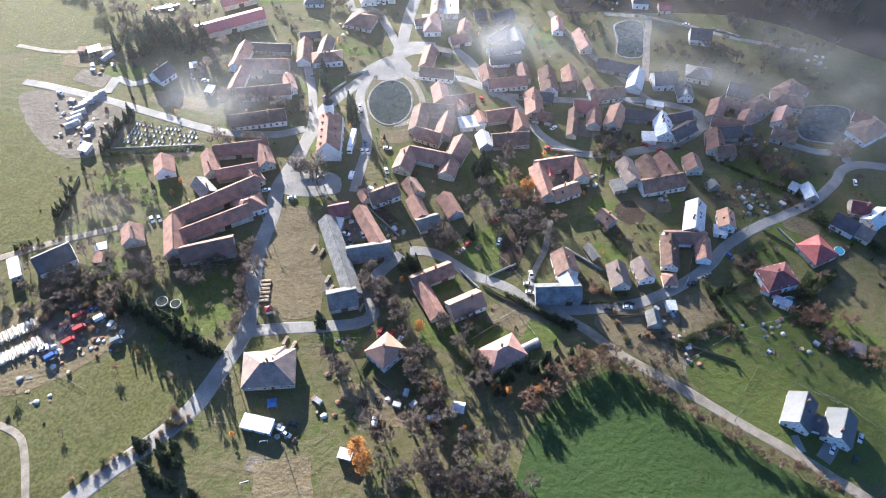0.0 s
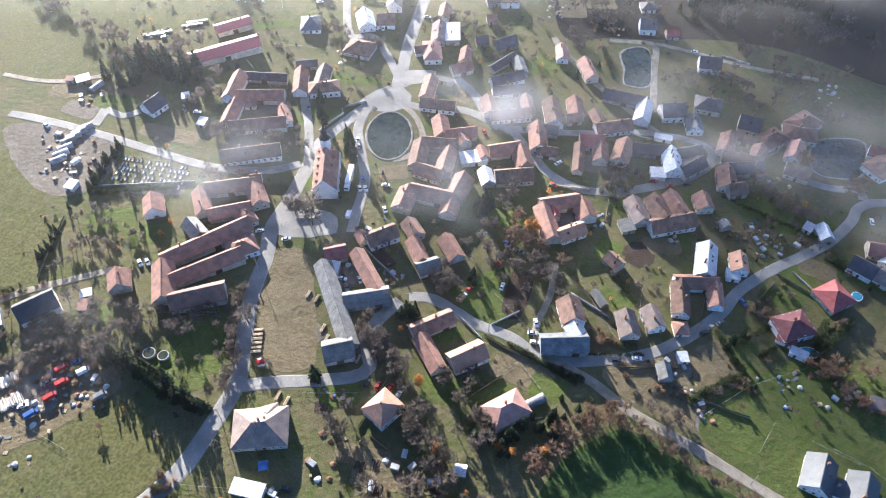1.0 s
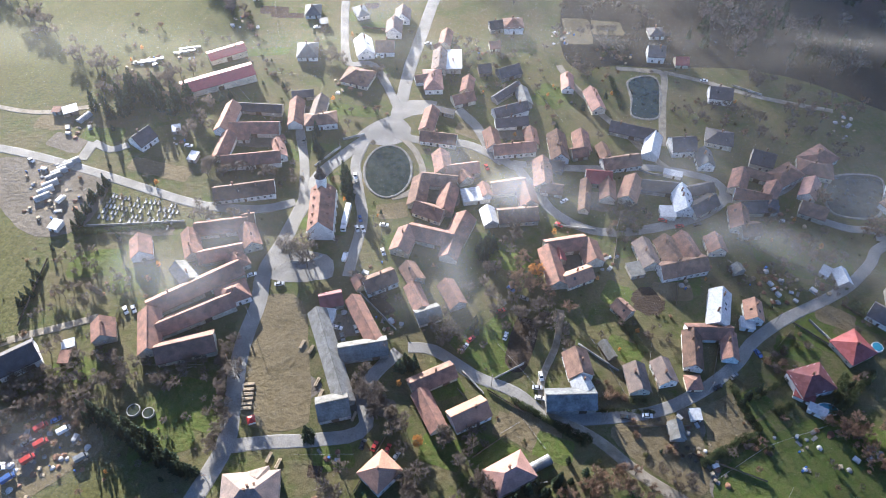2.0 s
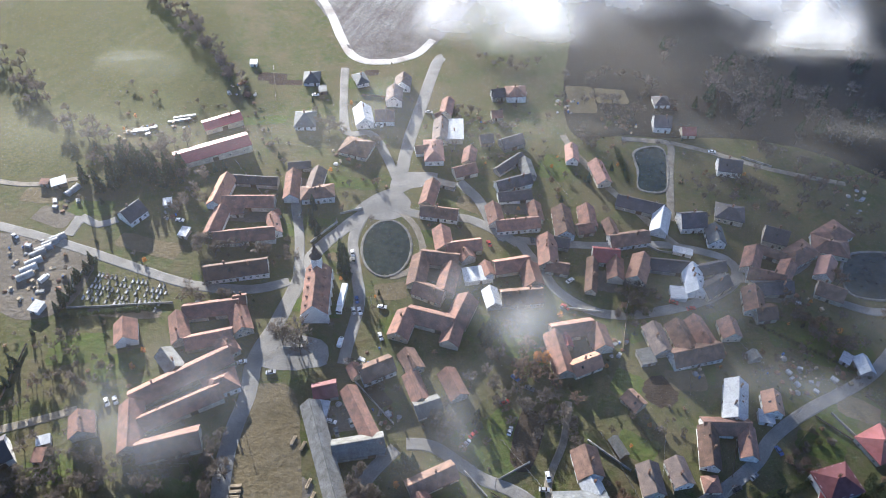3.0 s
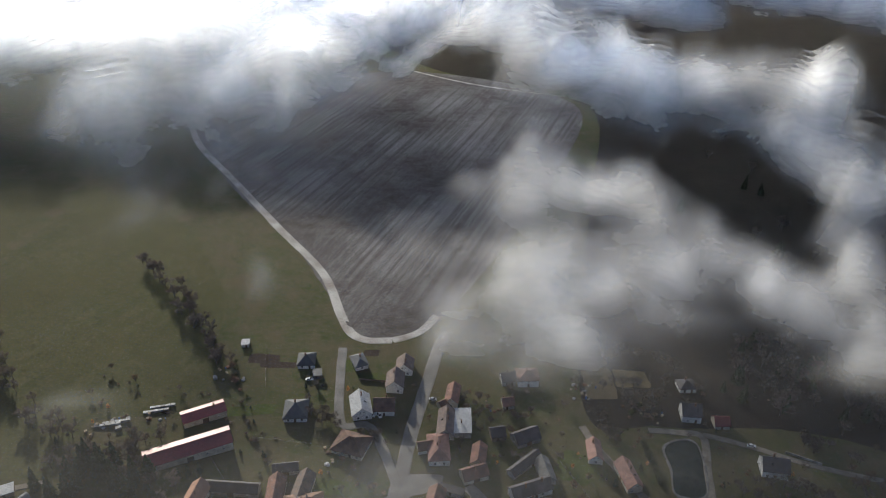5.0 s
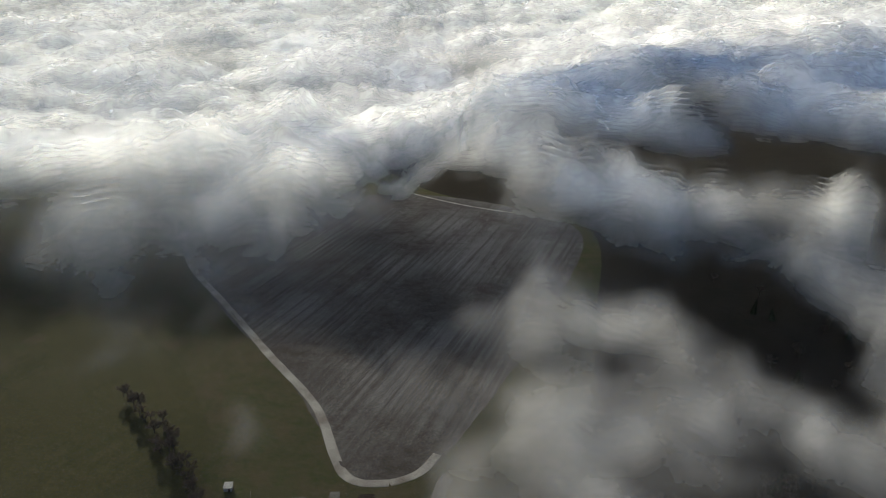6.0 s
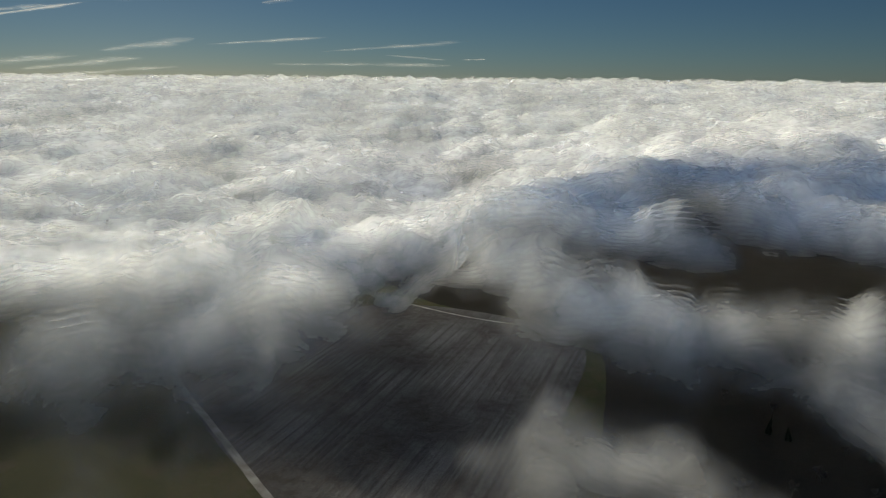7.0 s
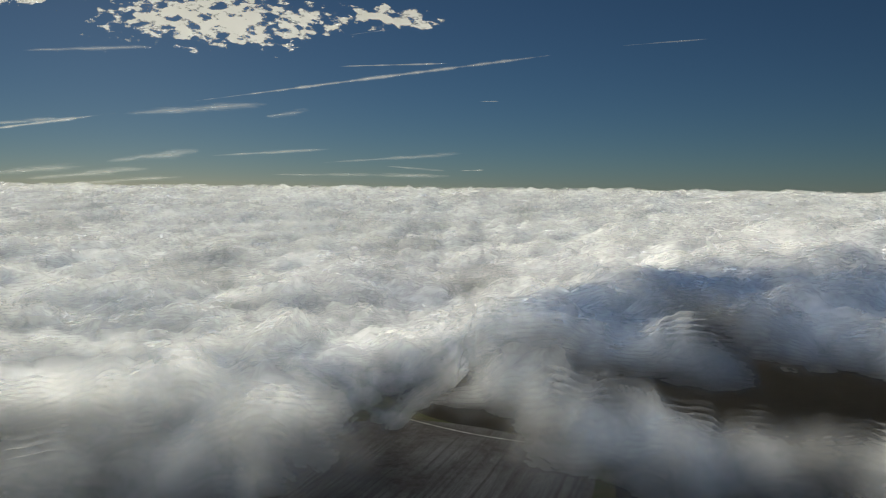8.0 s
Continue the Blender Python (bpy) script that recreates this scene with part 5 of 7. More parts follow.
cemetery(-142.0, 276.0, -10, 36, 17)
church(-57.4, 273.5, 92, 25.5, 11.0)
car(148.8, 111.2, -122, "white")
car(161.5, 116.0, -123, "white")
car(156.2, 107.3, -123, "black")
car(111.3, 188.6, 25, "black")
car(119.4, 193.9, 37, "grey")
car(132.6, 205.1, -67, "blue")
car(80.1, 175.2, -5, "white")
car(71.3, 174.4, -5, "black")
car(39.4, 191.6, -83, "white")
car(37.5, 186.5, -5, "silver")
car(38.2, 181.9, -12, "white")
car(25.9, 210.5, 71, "white")
car(8.5, 204.5, 52, "silver")
car(-44.9, 212.6, -16, "white")
car(-37.0, 212.2, -68, "silver")
car(-42.4, 207.9, -73, "grey")
car(-67.2, 115.0, -38, "black")
car(-61.4, 116.7, -20, "grey")
car(-58.8, 113.8, -29, "silver")
car(-56.6, 117.9, -16, "black")
car(-72.3, 234.5, 9, "silver")
car(-41.0, 267.8, -71, "silver")
car(-38.3, 267.9, -72, "white")
car(-40.1, 274.2, -78, "blue")
car(-28.1, 254.3, -72, "white")
car(-28.5, 270.7, -8, "white")
car(-44.6, 302.5, -78, "white")
car(-43.6, 297.7, -78, "grey")
car(-73.0, 326.9, -93, "grey")
car(21.4, 311.9, -71, "red")
car(42.9, 315.5, -83, "black")
car(58.8, 290.0, 35, "white")
car(54.8, 274.1, -40, "red")
car(113.3, 275.6, 10, "red")
car(122.4, 277.2, 18, "black")
car(105.8, 279.0, -18, "red")
car(29.6, 235.2, -44, "blue")
car(35.1, 230.4, -24, "grey")
car(-204.7, 306.0, -35, "white")
car(-134.5, 218.4, -58, "white")
car(-131.4, 219.2, -59, "white")
car(-85.1, 239.1, 19, "white")
car(-77.5, 428.0, 4, "white")
car(-41.7, 401.1, -9, "white")
car(-37.2, 401.8, -73, "white")
car(-10.1, 415.7, -9, "silver")
car(151.1, 389.7, -9, "white")
car(27.1, 321.7, -8, "silver")
car(-130.8, 320.4, -7, "white")
truck(-46.6, 273.0, -96)
van(-45.1, 250.4, 80, "white")
van(-181.4, 280.2, 60, "white")
log_pile(-189.6, 145.5, -166.0, 161.6)
log_pile(-185.6, 135.5, -161.7, 153.0)
fence("wire", [(-95.0, 118.8), (-76.8, 117.6)])
fence("board", [(-22.3, 163.9), (-32.7, 142.1)])
fence("wire", [(-56.9, 156.1), (-33.7, 156.7)])
fence("wire", [(15.1, 144.4), (38.4, 147.6)])
fence("board", [(120.8, 149.4), (94.5, 159.8)])
fence("wire", [(100.6, 149.0), (124.4, 163.3), (151.7, 172.7)])
fence("wire", [(150.1, 137.0), (161.5, 129.7), (172.5, 117.9)])
fence("board", [(5.2, 185.3), (14.8, 173.5)])
fence("wire", [(-62.9, 254.6), (-77.7, 240.5)])
fence("board", [(152.7, 221.2), (167.7, 207.9)])
fence("wire", [(62.0, 211.3), (73.7, 182.6)])
fence("wire", [(88.7, 212.1), (81.8, 185.9)])
fence("board", [(-23.1, 240.6), (-33.4, 229.2)])
fence("wire", [(22.3, 206.6), (36.6, 187.7)])
fence("wall", [(-166.2, 264.5), (-153.6, 265.6), (-121.4, 269.3)])
fence("wall", [(-166.8, 288.2), (-163.0, 294.9)])
fence("wall", [(-69.3, 247.0), (-61.3, 247.3), (-55.6, 251.1)])
fence("wall", [(-65.4, 308.9), (-53.8, 323.3)])
fence("wall", [(-53.1, 329.1), (-42.4, 333.6)])
fence("wall", [(52.3, 274.0), (72.0, 271.8)])
fence("wire", [(-118.3, 374.0), (-94.0, 340.8)])
fence("board", [(-82.1, 337.4), (-75.7, 318.5)])
fence("wall", [(90.8, 319.3), (105.7, 310.9), (121.7, 309.2)])
fence("wire", [(51.8, 374.9), (64.0, 349.3)])
fence("wire", [(126.9, 262.2), (138.8, 246.0)])
fence("wire", [(-98.1, 382.5), (-68.7, 379.9)])
fence("wire", [(-107.0, 455.9), (-99.6, 419.0)])
fence("board", [(-50.6, 429.7), (-31.2, 428.3)])
fence("wall", [(167.1, 386.3), (182.0, 378.7)])
fence("wall", [(71.7, 195.1), (56.4, 207.7)])
fence("board", [(72.0, 170.6), (96.7, 171.3)])
fence("wire", [(-132.8, 192.1), (-96.1, 193.2)])
fence("wire", [(-138.8, 131.1), (-162.3, 143.0)])
pole(-86.2, 193.5)
pole(-82.3, 216.8)
pole(-84.9, 144.8)
pole(-58.4, 107.1)
pole(-24.0, 200.2)
pole(19.0, 187.2)
pole(62.5, 172.7)
pole(107.3, 186.6)
pole(144.5, 220.9)
pole(-72.7, 253.2)
pole(-53.2, 317.8)
pole(-33.2, 270.5)
pole(-16.9, 415.2)
pole(21.9, 323.4)
pole(82.1, 272.2)
pole(48.9, 289.6)
pole(113.3, 276.5)
pole(114.0, 122.7)
pole(89.8, 135.8)
pole(-69.0, 297.6)
pool(153.9, 179.9, 4.2, 2.6)
pool(185.6, 209.8, 2.4, 2.4)
tank(-118.8, 172.5, 2.6)
tank(-112.9, 171.5, 2.3)
greenhouse(35.4, 154.2, 10, 4, 28)
greenhouse(-189.0, 338.9, 8, 3.5, 60)
greenhouse(-26.3, 119.4, 4, 2.5, 80)
greenhouse(-3.5, 121.7, 5, 2.5, 10)
goal(-71.2, 94.7, 15)
goal(-66.7, 110.3, 5)
pavilion(-65.6, 125.8)
kiosk(-73.4, 169.1)
plank_stack(-77.0, 185.1, 5)
plank_stack(-76.9, 182.9, 5)
plank_stack(-76.8, 180.8, 5)
plank_stack(-76.7, 178.7, 5)
plank_stack(-76.7, 176.6, 5)
plank_stack(-76.6, 174.6, 5)
plank_stack(-64.8, 155.1, 70)
plank_stack(-61.1, 152.7, 70)
plank_stack(-58.7, 204.1, 70)
plank_stack(-54.7, 201.9, 70)
plank_stack(-50.6, 186.8, 70)
plank_stack(-48.6, 181.6, 70)
plank_stack(-34.8, 172.2, 70)
clutter(-158.1, 153.6, 9.0, 16)
clutter(-148.2, 162.1, 9.0, 16)
clutter(-162.3, 143.0, 8.0, 10)
clutter(-140.9, 156.8, 7.0, 10)
clutter(-149.1, 143.3, 6.0, 8)
clutter(-136.7, 154.2, 6.0, 8)
clutter(-155.9, 130.7, 6.0, 8)
clutter(-59.4, 114.9, 4.0, 6)
clutter(103.5, 151.2, 4.0, 10)
clutter(100.5, 159.9, 4.0, 6)
clutter(134.6, 160.7, 8.0, 10)
clutter(148.1, 161.1, 10.0, 10)
clutter(162.0, 158.6, 8.0, 8)
clutter(96.7, 171.3, 4.0, 6)
clutter(-194.6, 295.2, 10.0, 22)
clutter(-180.7, 279.6, 8.0, 12)
clutter(-188.9, 276.1, 8.0, 12)
clutter(-189.7, 327.8, 6.0, 8)
clutter(-135.1, 326.8, 6.0, 8)
clutter(-58.0, 373.0, 6.0, 8)
clutter(-168.0, 389.9, 6.0, 10)
clutter(-148.2, 396.2, 5.0, 10)
clutter(-175.5, 384.6, 5.0, 8)
clutter(-120.8, 430.0, 8.0, 12)
clutter(73.5, 426.7, 8.0, 10)
clutter(104.6, 242.1, 6.0, 8)
clutter(151.8, 242.5, 10.0, 16)
clutter(75.9, 251.8, 6.0, 12)
clutter(66.3, 251.5, 5.0, 8)
clutter(220.3, 353.5, 10.0, 14)
clutter(-32.1, 242.6, 6.0, 10)
clutter(-111.3, 267.3, 4.0, 6)
clutter(119.5, 253.4, 5.0, 6)
clutter(-43.0, 156.4, 4.0, 6)
clutter(-40.7, 130.6, 10.0, 8)
clutter(-18.4, 126.2, 8.0, 8)
clutter(-35.5, 220.2, 8.0, 14)
clutter(-22.1, 215.4, 6.0, 8)
clutter(22.4, 412.5, 6.0, 6)
clutter(103.9, 411.9, 8.0, 6)
clutter(73.6, 429.7, 6.0, 8)
clutter(-2.2, 387.8, 5.0, 5)
clutter(169.1, 285.0, 8.0, 14)
clutter(146.5, 239.3, 8.0, 14)
clutter(172.0, 244.0, 7.0, 10)
hoop_tunnel(-188.6, 298.8, 35)
hoop_tunnel(-190.2, 295.4, 35)
hoop_tunnel(-186.9, 302.3, 35)
hoop_tunnel(-190.1, 290.4, 35)
hoop_tunnel(-190.8, 286.1, 35)
hoop_tunnel(-190.8, 281.7, 35)
hoop_tunnel(-184.8, 305.9, 35)
crate_row(-166.5, 390.0, 14)
crate_row(-170.3, 387.4, 14)
crate_row(-150.4, 398.6, 14)
crate_row(-148.2, 402.3, 14)
bed(-46.3, 150.2, 3, 4, 80)
bed(-25.5, 127.3, 3, 5, 80)
bed(-3.0, 115.9, 7, 5, 10)
bed(-2.6, 126.5, 5, 7, 75)
bed(-24.9, 116.7, 4, 8, 80)
bed(-31.5, 125.9, 4, 6, 80)
fence("wire", [(120.4, 134.7), (130.3, 147.6)])
fence("board", [(135.6, 199.5), (146.6, 194.4)])
fence("wall", [(160.1, 223.0), (168.0, 209.7)])
fence("board", [(17.3, 185.0), (31.4, 175.5)])
fence("wire", [(20.9, 165.8), (31.1, 172.3)])
fence("wall", [(7.5, 193.3), (15.8, 183.3)])
fence("board", [(-27.7, 138.7), (-20.2, 132.8)])
fence("wall", [(-168.9, 265.3), (-166.3, 288.7)])
fence("wall", [(-38.8, 233.1), (-20.3, 212.3)])
fence("board", [(102.4, 229.2), (105.7, 241.7)])
fence("board", [(110.8, 193.5), (116.5, 208.2)])
fence("board", [(86.4, 185.9), (86.3, 198.1)])
fence("wire", [(142.6, 140.0), (158.4, 130.6)])
fence("board", [(177.9, 231.7), (197.1, 216.3)])
fence("board", [(136.6, 203.2), (150.0, 216.8)])
fence("board", [(10.8, 156.5), (23.7, 165.9)])
fence("wire", [(31.1, 172.3), (38.7, 160.1)])
fence("wire", [(-118.6, 188.1), (-100.7, 192.0)])
fence("board", [(-175.9, 244.8), (-176.0, 209.3)])
fence("board", [(88.1, 292.3), (77.7, 251.6)])
fence("wall", [(32.8, 197.5), (20.4, 190.2)])
van(-150.8, 164.8, 40, "red")
car(-146.4, 168.0, 30, "blue")
van(-142.1, 163.8, 35, "white")
van(-148.7, 158.5, 35, "red")
car(-154.1, 158.7, 40, "grey")
van(-151.2, 152.2, 40, "red")
van(-155.8, 145.0, 40, "blue")
car(-160.3, 148.5, 20, "white")
van(-132.4, 153.3, 35, "grey")
car(-30.6, 160.8, 70, "black")
car(-26.1, 160.1, 70, "red")
car(-21.1, 159.1, 70, "red")
car(-18.0, 156.2, 60, "silver")
car(24.2, 223.3, 20, "red")
car(11.2, 208.6, 45, "red")
car(209.6, 255.3, 80, "white")

# ---- trees and shrubs ----
def tube(vs, fs, a, b, r0, r1, sides=5):
    d = (b - a).normalized()
    u = d.orthogonal().normalized()
    v = d.cross(u)
    s = len(vs)
    for p, r in ((a, r0), (b, r1)):
        for k in range(sides):
            w = 2 * math.pi * k / sides
            vs.append(p + (u * math.cos(w) + v * math.sin(w)) * r)
    for k in range(sides):
        fs.append((s + k, s + (k + 1) % sides, s + sides + (k + 1) % sides, s + sides + k))


def blade(vs, fs, p, d, ln, w, rng):
    """A twig, needle spray or leaf clump: a narrow folded leaf of two triangles."""
    s = d.cross(Vector((rng.uniform(-1, 1), rng.uniform(-1, 1), rng.uniform(-1, 1)))).normalized() * w * 0.5
    i = len(vs)
    m = p + d * ln * 0.45 + Vector((0, 0, -0.06 * ln))
    vs += [p, m + s, p + d * ln, m - s]
    fs.append((i, i + 1, i + 2, i + 3))


def raw_mesh(name, vs, fs, material):
    me = bpy.data.meshes.new(name)
    me.from_pydata([tuple(v) for v in vs], [], fs)
    me.materials.append(material)
    return me


def bare_tree(seed, twig, spread=1.0):
    """A leafless broadleaf tree of height 1: tapered trunk, forking limbs, a haze of fine twigs."""
    rng = random.Random(seed)
    vs, fs, tv, tf = [], [], [], []
    base, fork = Vector((0, 0, -0.04)), Vector((rng.uniform(-0.02, 0.02), rng.uniform(-0.02, 0.02), 0.28))
    tube(vs, fs, base, fork, 0.028, 0.020, 7)
    top = Vector((fork.x * 2, fork.y * 2, 0.72))
    tube(vs, fs, fork, top, 0.020, 0.007, 6)
    for i in range(13):
        h = rng.uniform(0.0, 0.8)
        p = fork.lerp(top, h)
        w = i * 2.4 + rng.uniform(-0.4, 0.4)
        d = Vector((math.cos(w), math.sin(w), rng.uniform(0.45, 1.2))).normalized()
        ln = rng.uniform(0.26, 0.40) * (1.15 - 0.5 * h) * spread
        q = p + d * ln
        tube(vs, fs, p, q, 0.011, 0.004, 4)
        for j in range(5):
            u = rng.uniform(0.35, 1.0)
            p2 = p.lerp(q, u)
            d2 = (d + Vector((rng.uniform(-1, 1), rng.uniform(-1, 1), rng.uniform(-0.3, 0.9))) * 0.8).normalized()
            q2 = p2 + d2 * rng.uniform(0.10, 0.20) * spread
            tube(vs, fs, p2, q2, 0.005, 0.002, 3)
            for k in range(7):
                p3 = p2.lerp(q2, rng.uniform(0.2, 1.0))
                d3 = (d2 + Vector((rng.uniform(-1, 1), rng.uniform(-1, 1), rng.uniform(-0.4, 0.9)))).normalized()
                blade(tv, tf, p3, d3, rng.uniform(0.08, 0.16), rng.uniform(0.014, 0.028), rng)
    return raw_mesh("trunk", vs, fs, BARK), raw_mesh("crown", tv, tf, twig)


def conifer(seed, material, wide=0.25, n=640):
    """A spruce of height 1: straight trunk, drooping sprays in uneven tiers."""
    rng = random.Random(seed)
    vs, fs, tv, tf = [], [], [], []
    tube(vs, fs, Vector((0, 0, -0.04)), Vector((0, 0, 0.95)), 0.022, 0.004, 6)
    lop = [rng.uniform(0.75, 1.2) for k in range(9)]
    for i in range(n):
        h = 0.06 + 0.94 * rng.random() ** 1.25
        tier = 1 + 0.22 * math.sin(h * 55)
        w = rng.uniform(0, 2 * math.pi)
        r = wide * (1 - h) ** 0.85 * tier * lop[int(w / 0.7) % 9] + 0.012
        u = rng.uniform(0.25, 0.85)
        d = Vector((math.cos(w), math.sin(w), rng.uniform(-0.45, 0.05))).normalized()
        blade(tv, tf, Vector((0, 0, h)) + d * r * u * 0.7, d, max(r * 0.55, 0.03), rng.uniform(0.04, 0.065), rng)
    return raw_mesh("trunk", vs, fs, BARK), raw_mesh("crown", tv, tf, material)


def leafy(seed, material, n=700):
    """A tree of height 1 that still holds its leaves: clumps round the limb ends with gaps between them."""
    rng = random.Random(seed)
    vs, fs, tv, tf = [], [], [], []
    tube(vs, fs, Vector((0, 0, -0.04)), Vector((0, 0, 0.85)), 0.025, 0.006, 6)
    clumps = []
    for i in range(26):
        h = rng.uniform(0.2, 0.98)
        w = i * 2.4
        r = 0.24 * math.sin(math.pi * min(h * 0.9 + 0.08, 1)) ** 0.7 * rng.uniform(0.5, 1.1)
        c = Vector((math.cos(w) * r, math.sin(w) * r, h))
        tube(vs, fs, Vector((0, 0, max(h - 0.15, 0.1))), c, 0.008, 0.002, 3)
        clumps.append(c)
    for i in range(n):
        c = clumps[i % 26]
        p = c + Vector((rng.gauss(0, 0.05), rng.gauss(0, 0.05), rng.gauss(0, 0.04)))
        d = Vector((rng.uniform(-1, 1), rng.uniform(-1, 1), rng.uniform(-0.6, 0.8))).normalized()
        blade(tv, tf, p, d, rng.uniform(0.05, 0.09), rng.uniform(0.03, 0.06), rng)
    return raw_mesh("trunk", vs, fs, BARK), raw_mesh("crown", tv, tf, material)


def bush(seed, material, n=260):
    """A low shrub of height 1: many stems fanning from the ground, with twigs."""
    rng = random.Random(seed)
    tv, tf = [], []
    for i in range(n):
        w, u = rng.uniform(0, 6.28), rng.random() ** 0.6
        d = Vector((math.cos(w) * u, math.sin(w) * u, rng.uniform(0.5, 1.1))).normalized()
        p = d * rng.uniform(0.0, 0.65) * (1 - 0.25 * u)
        e = (d + Vector((rng.uniform(-1, 1), rng.uniform(-1, 1), rng.uniform(-0.5, 0.6))) * 0.7).normalized()
        blade(tv, tf, p, e, rng.uniform(0.2, 0.42), rng.uniform(0.025, 0.06), rng)
    return raw_mesh("shrub", tv, tf, material)


def hedge_bush(seed, material, n=280):
    rng = random.Random(seed)
    tv, tf = [], []
    for i in range(n):
        p = Vector((rng.uniform(-0.5, 0.5), rng.uniform(-0.38, 0.38), rng.uniform(0.0, 0.95)))
        d = Vector((rng.uniform(-1, 1), rng.uniform(-1, 1), rng.uniform(-0.3, 1.0))).normalized()
        blade(tv, tf, p, d, rng.uniform(0.12, 0.24), rng.uniform(0.07, 0.13), rng)
    return raw_mesh("hedge", tv, tf, material)


KINDS = {
    "bare": ([bare_tree(i, TWIG) for i in range(5)], "leafless grey-brown broadleaf tree with fine twigs", "bare trees"),
    "redbare": ([bare_tree(20 + i, TWIG_RED, 0.9) for i in range(4)], "leafless reddish-brown tree with dense twigs", "reddish bare trees"),
    "spruce": ([conifer(40 + i, NEEDLE) for i in range(4)], "dark green spruce with drooping branches", "spruces"),
    "larch": ([leafy(60 + i, LARCH) for i in range(3)], "tree with bright orange autumn leaves", "orange trees"),
}
BUSHES = {
    "shrub": ([bush(70, TWIG), bush(71, TWIG_RED), bush(72, SHRUB)], "low tangled leafless shrub", "shrubs", "shrub"),
    "hedge": ([hedge_bush(80, THUJA), hedge_bush(81, THUJA)], "dense clipped evergreen hedge plant", "hedge plants", "hedge"),
}
WOODS = {}


def plant(kind, x, y, h, rng, joined=False):
    m = pose(x, y, ground_z(x, y) - 0.05, rng.uniform(-4, 4), rng.uniform(-4, 4), rng.uniform(0, 360))
    if joined:
        w = h * rng.uniform(0.85, 1.2)
        got = rng.choice((KINDS if kind in KINDS else BUSHES)[kind][0])
        for me in got if isinstance(got, tuple) else (got,):
            WOODS.setdefault((kind, me.materials[0].name), []).append((me, m @ Matrix.Diagonal((w, w, h, 1))))
        return
    if kind in BUSHES:
        meshes, label, group, cat = BUSHES[kind]
        ob = new(cat, rng.choice(meshes))
        w = h * rng.uniform(0.9, 1.3)
        ob.matrix_world = m @ Matrix.Diagonal((w, w, h, 1))
        tagged(ob, label, cat, group)
        return
    meshes, label, group = KINDS[kind]
    trunk, crown = rng.choice(meshes)
    top = new("tree")
    w = h * rng.uniform(0.85, 1.2)
    top.matrix_world = m @ Matrix.Diagonal((w, w, h, 1))
    tagged(top, label, "tree", group)
    for nm, me in (("trunk", trunk), ("crown", crown)):
        o = new(nm, me)
        o.parent = top


ROWS_DONE = [0]


def row_of(kind, width, n, h0, h1, pts, joined=False):
    """Trees strewn along a line, width metres wide, clear of the buildings."""
    ROWS_DONE[0] += 1
    rng = random.Random(500 + ROWS_DONE[0])
    P = [Vector((*p, 0)) for p in pts]
    ln = [(P[i + 1] - P[i]).length for i in range(len(P) - 1)]
    total = sum(ln)
    for i in range(n):
        for attempt in range(6):
            u = ((i + 0.5) / n if width < 6 else rng.random()) * total
            k = 0
            while k < len(ln) - 1 and u > ln[k]:
                u -= ln[k]
                k += 1
            q = P[k].lerp(P[k + 1], u / ln[k] if ln[k] else 0)
            x, y = q.x + rng.uniform(-0.5, 0.5) * width, q.y + rng.uniform(-0.5, 0.5) * width
            if not blocked(x, y):
                kk = rng.choice(("bare", "bare", "spruce")) if kind == "forest" else kind
                plant(kk, x, y, rng.uniform(h0, h1), rng, joined)
                break


def merge_woods():
    """The woods and hedgerows that nobody could count: one mesh for each kind of tree and material."""
    for (kind, mname), items in WOODS.items():
        cos, quads, off = [], [], 0
        for me, m in items:
            a = np.empty(len(me.vertices) * 3, dtype=np.float32)
            me.vertices.foreach_get("co", a)
            mm = np.array(m, dtype=np.float32)
            cos.append(a.reshape(-1, 3) @ mm[:3, :3].T + mm[:3, 3])
            q = np.empty(len(me.loops), dtype=np.int32)
            me.loops.foreach_get("vertex_index", q)
            quads.append(q.reshape(-1, 4) + off)
            off += len(me.vertices)
        co, qd = np.concatenate(cos), np.concatenate(quads)
        me = bpy.data.meshes.new("woodland")
        me.vertices.add(len(co))
        me.vertices.foreach_set("co", co.ravel())
        me.loops.add(qd.size)
        me.loops.foreach_set("vertex_index", qd.ravel())
        me.polygons.add(len(qd))
        me.polygons.foreach_set("loop_start", np.arange(0, qd.size, 4, dtype=np.int32))
        me.update(calc_edges=True)
        me.materials.append(bpy.data.materials[mname])
        tagged(new("woodland", me), "leafless woods and hedgerows of grey-brown twigs", "woods", kind="stuff")


row_of("spruce", 5, 26, 9, 12, [(-136, 172), (-113, 160), (-91, 147)])
row_of("spruce", 10, 9, 8, 11, [(-109, 105), (-98, 95)])
row_of("spruce", 8, 6, 7, 9, [(-100, 106), (-90, 91)])
row_of("spruce", 1, 1, 12, 12, [(-51, 163), (-51, 163)])
row_of("spruce", 8, 5, 8, 10, [(-16, 196), (-14, 193)])
row_of("spruce", 10, 14, 4, 7, [(26, 149), (39, 144), (53, 153)])
row_of("spruce", 6, 5, 4, 6, [(15, 142), (24, 134)])
row_of("bare", 14, 20, 6, 9, [(4, 169), (11, 147), (15, 132)], True)
row_of("bare", 14, 34, 6, 9, [(-20, 157), (-5, 136), (3, 117), (18, 102)], True)
row_of("bare", 26, 34, 8, 12, [(-20, 108), (-1, 97), (20, 95)], True)
row_of("bare", 20, 18, 8, 12, [(-13, 87), (27, 86)], True)
row_of("redbare", 9, 38, 6, 8, [(32, 126), (47, 139), (62, 148), (70, 148)], True)
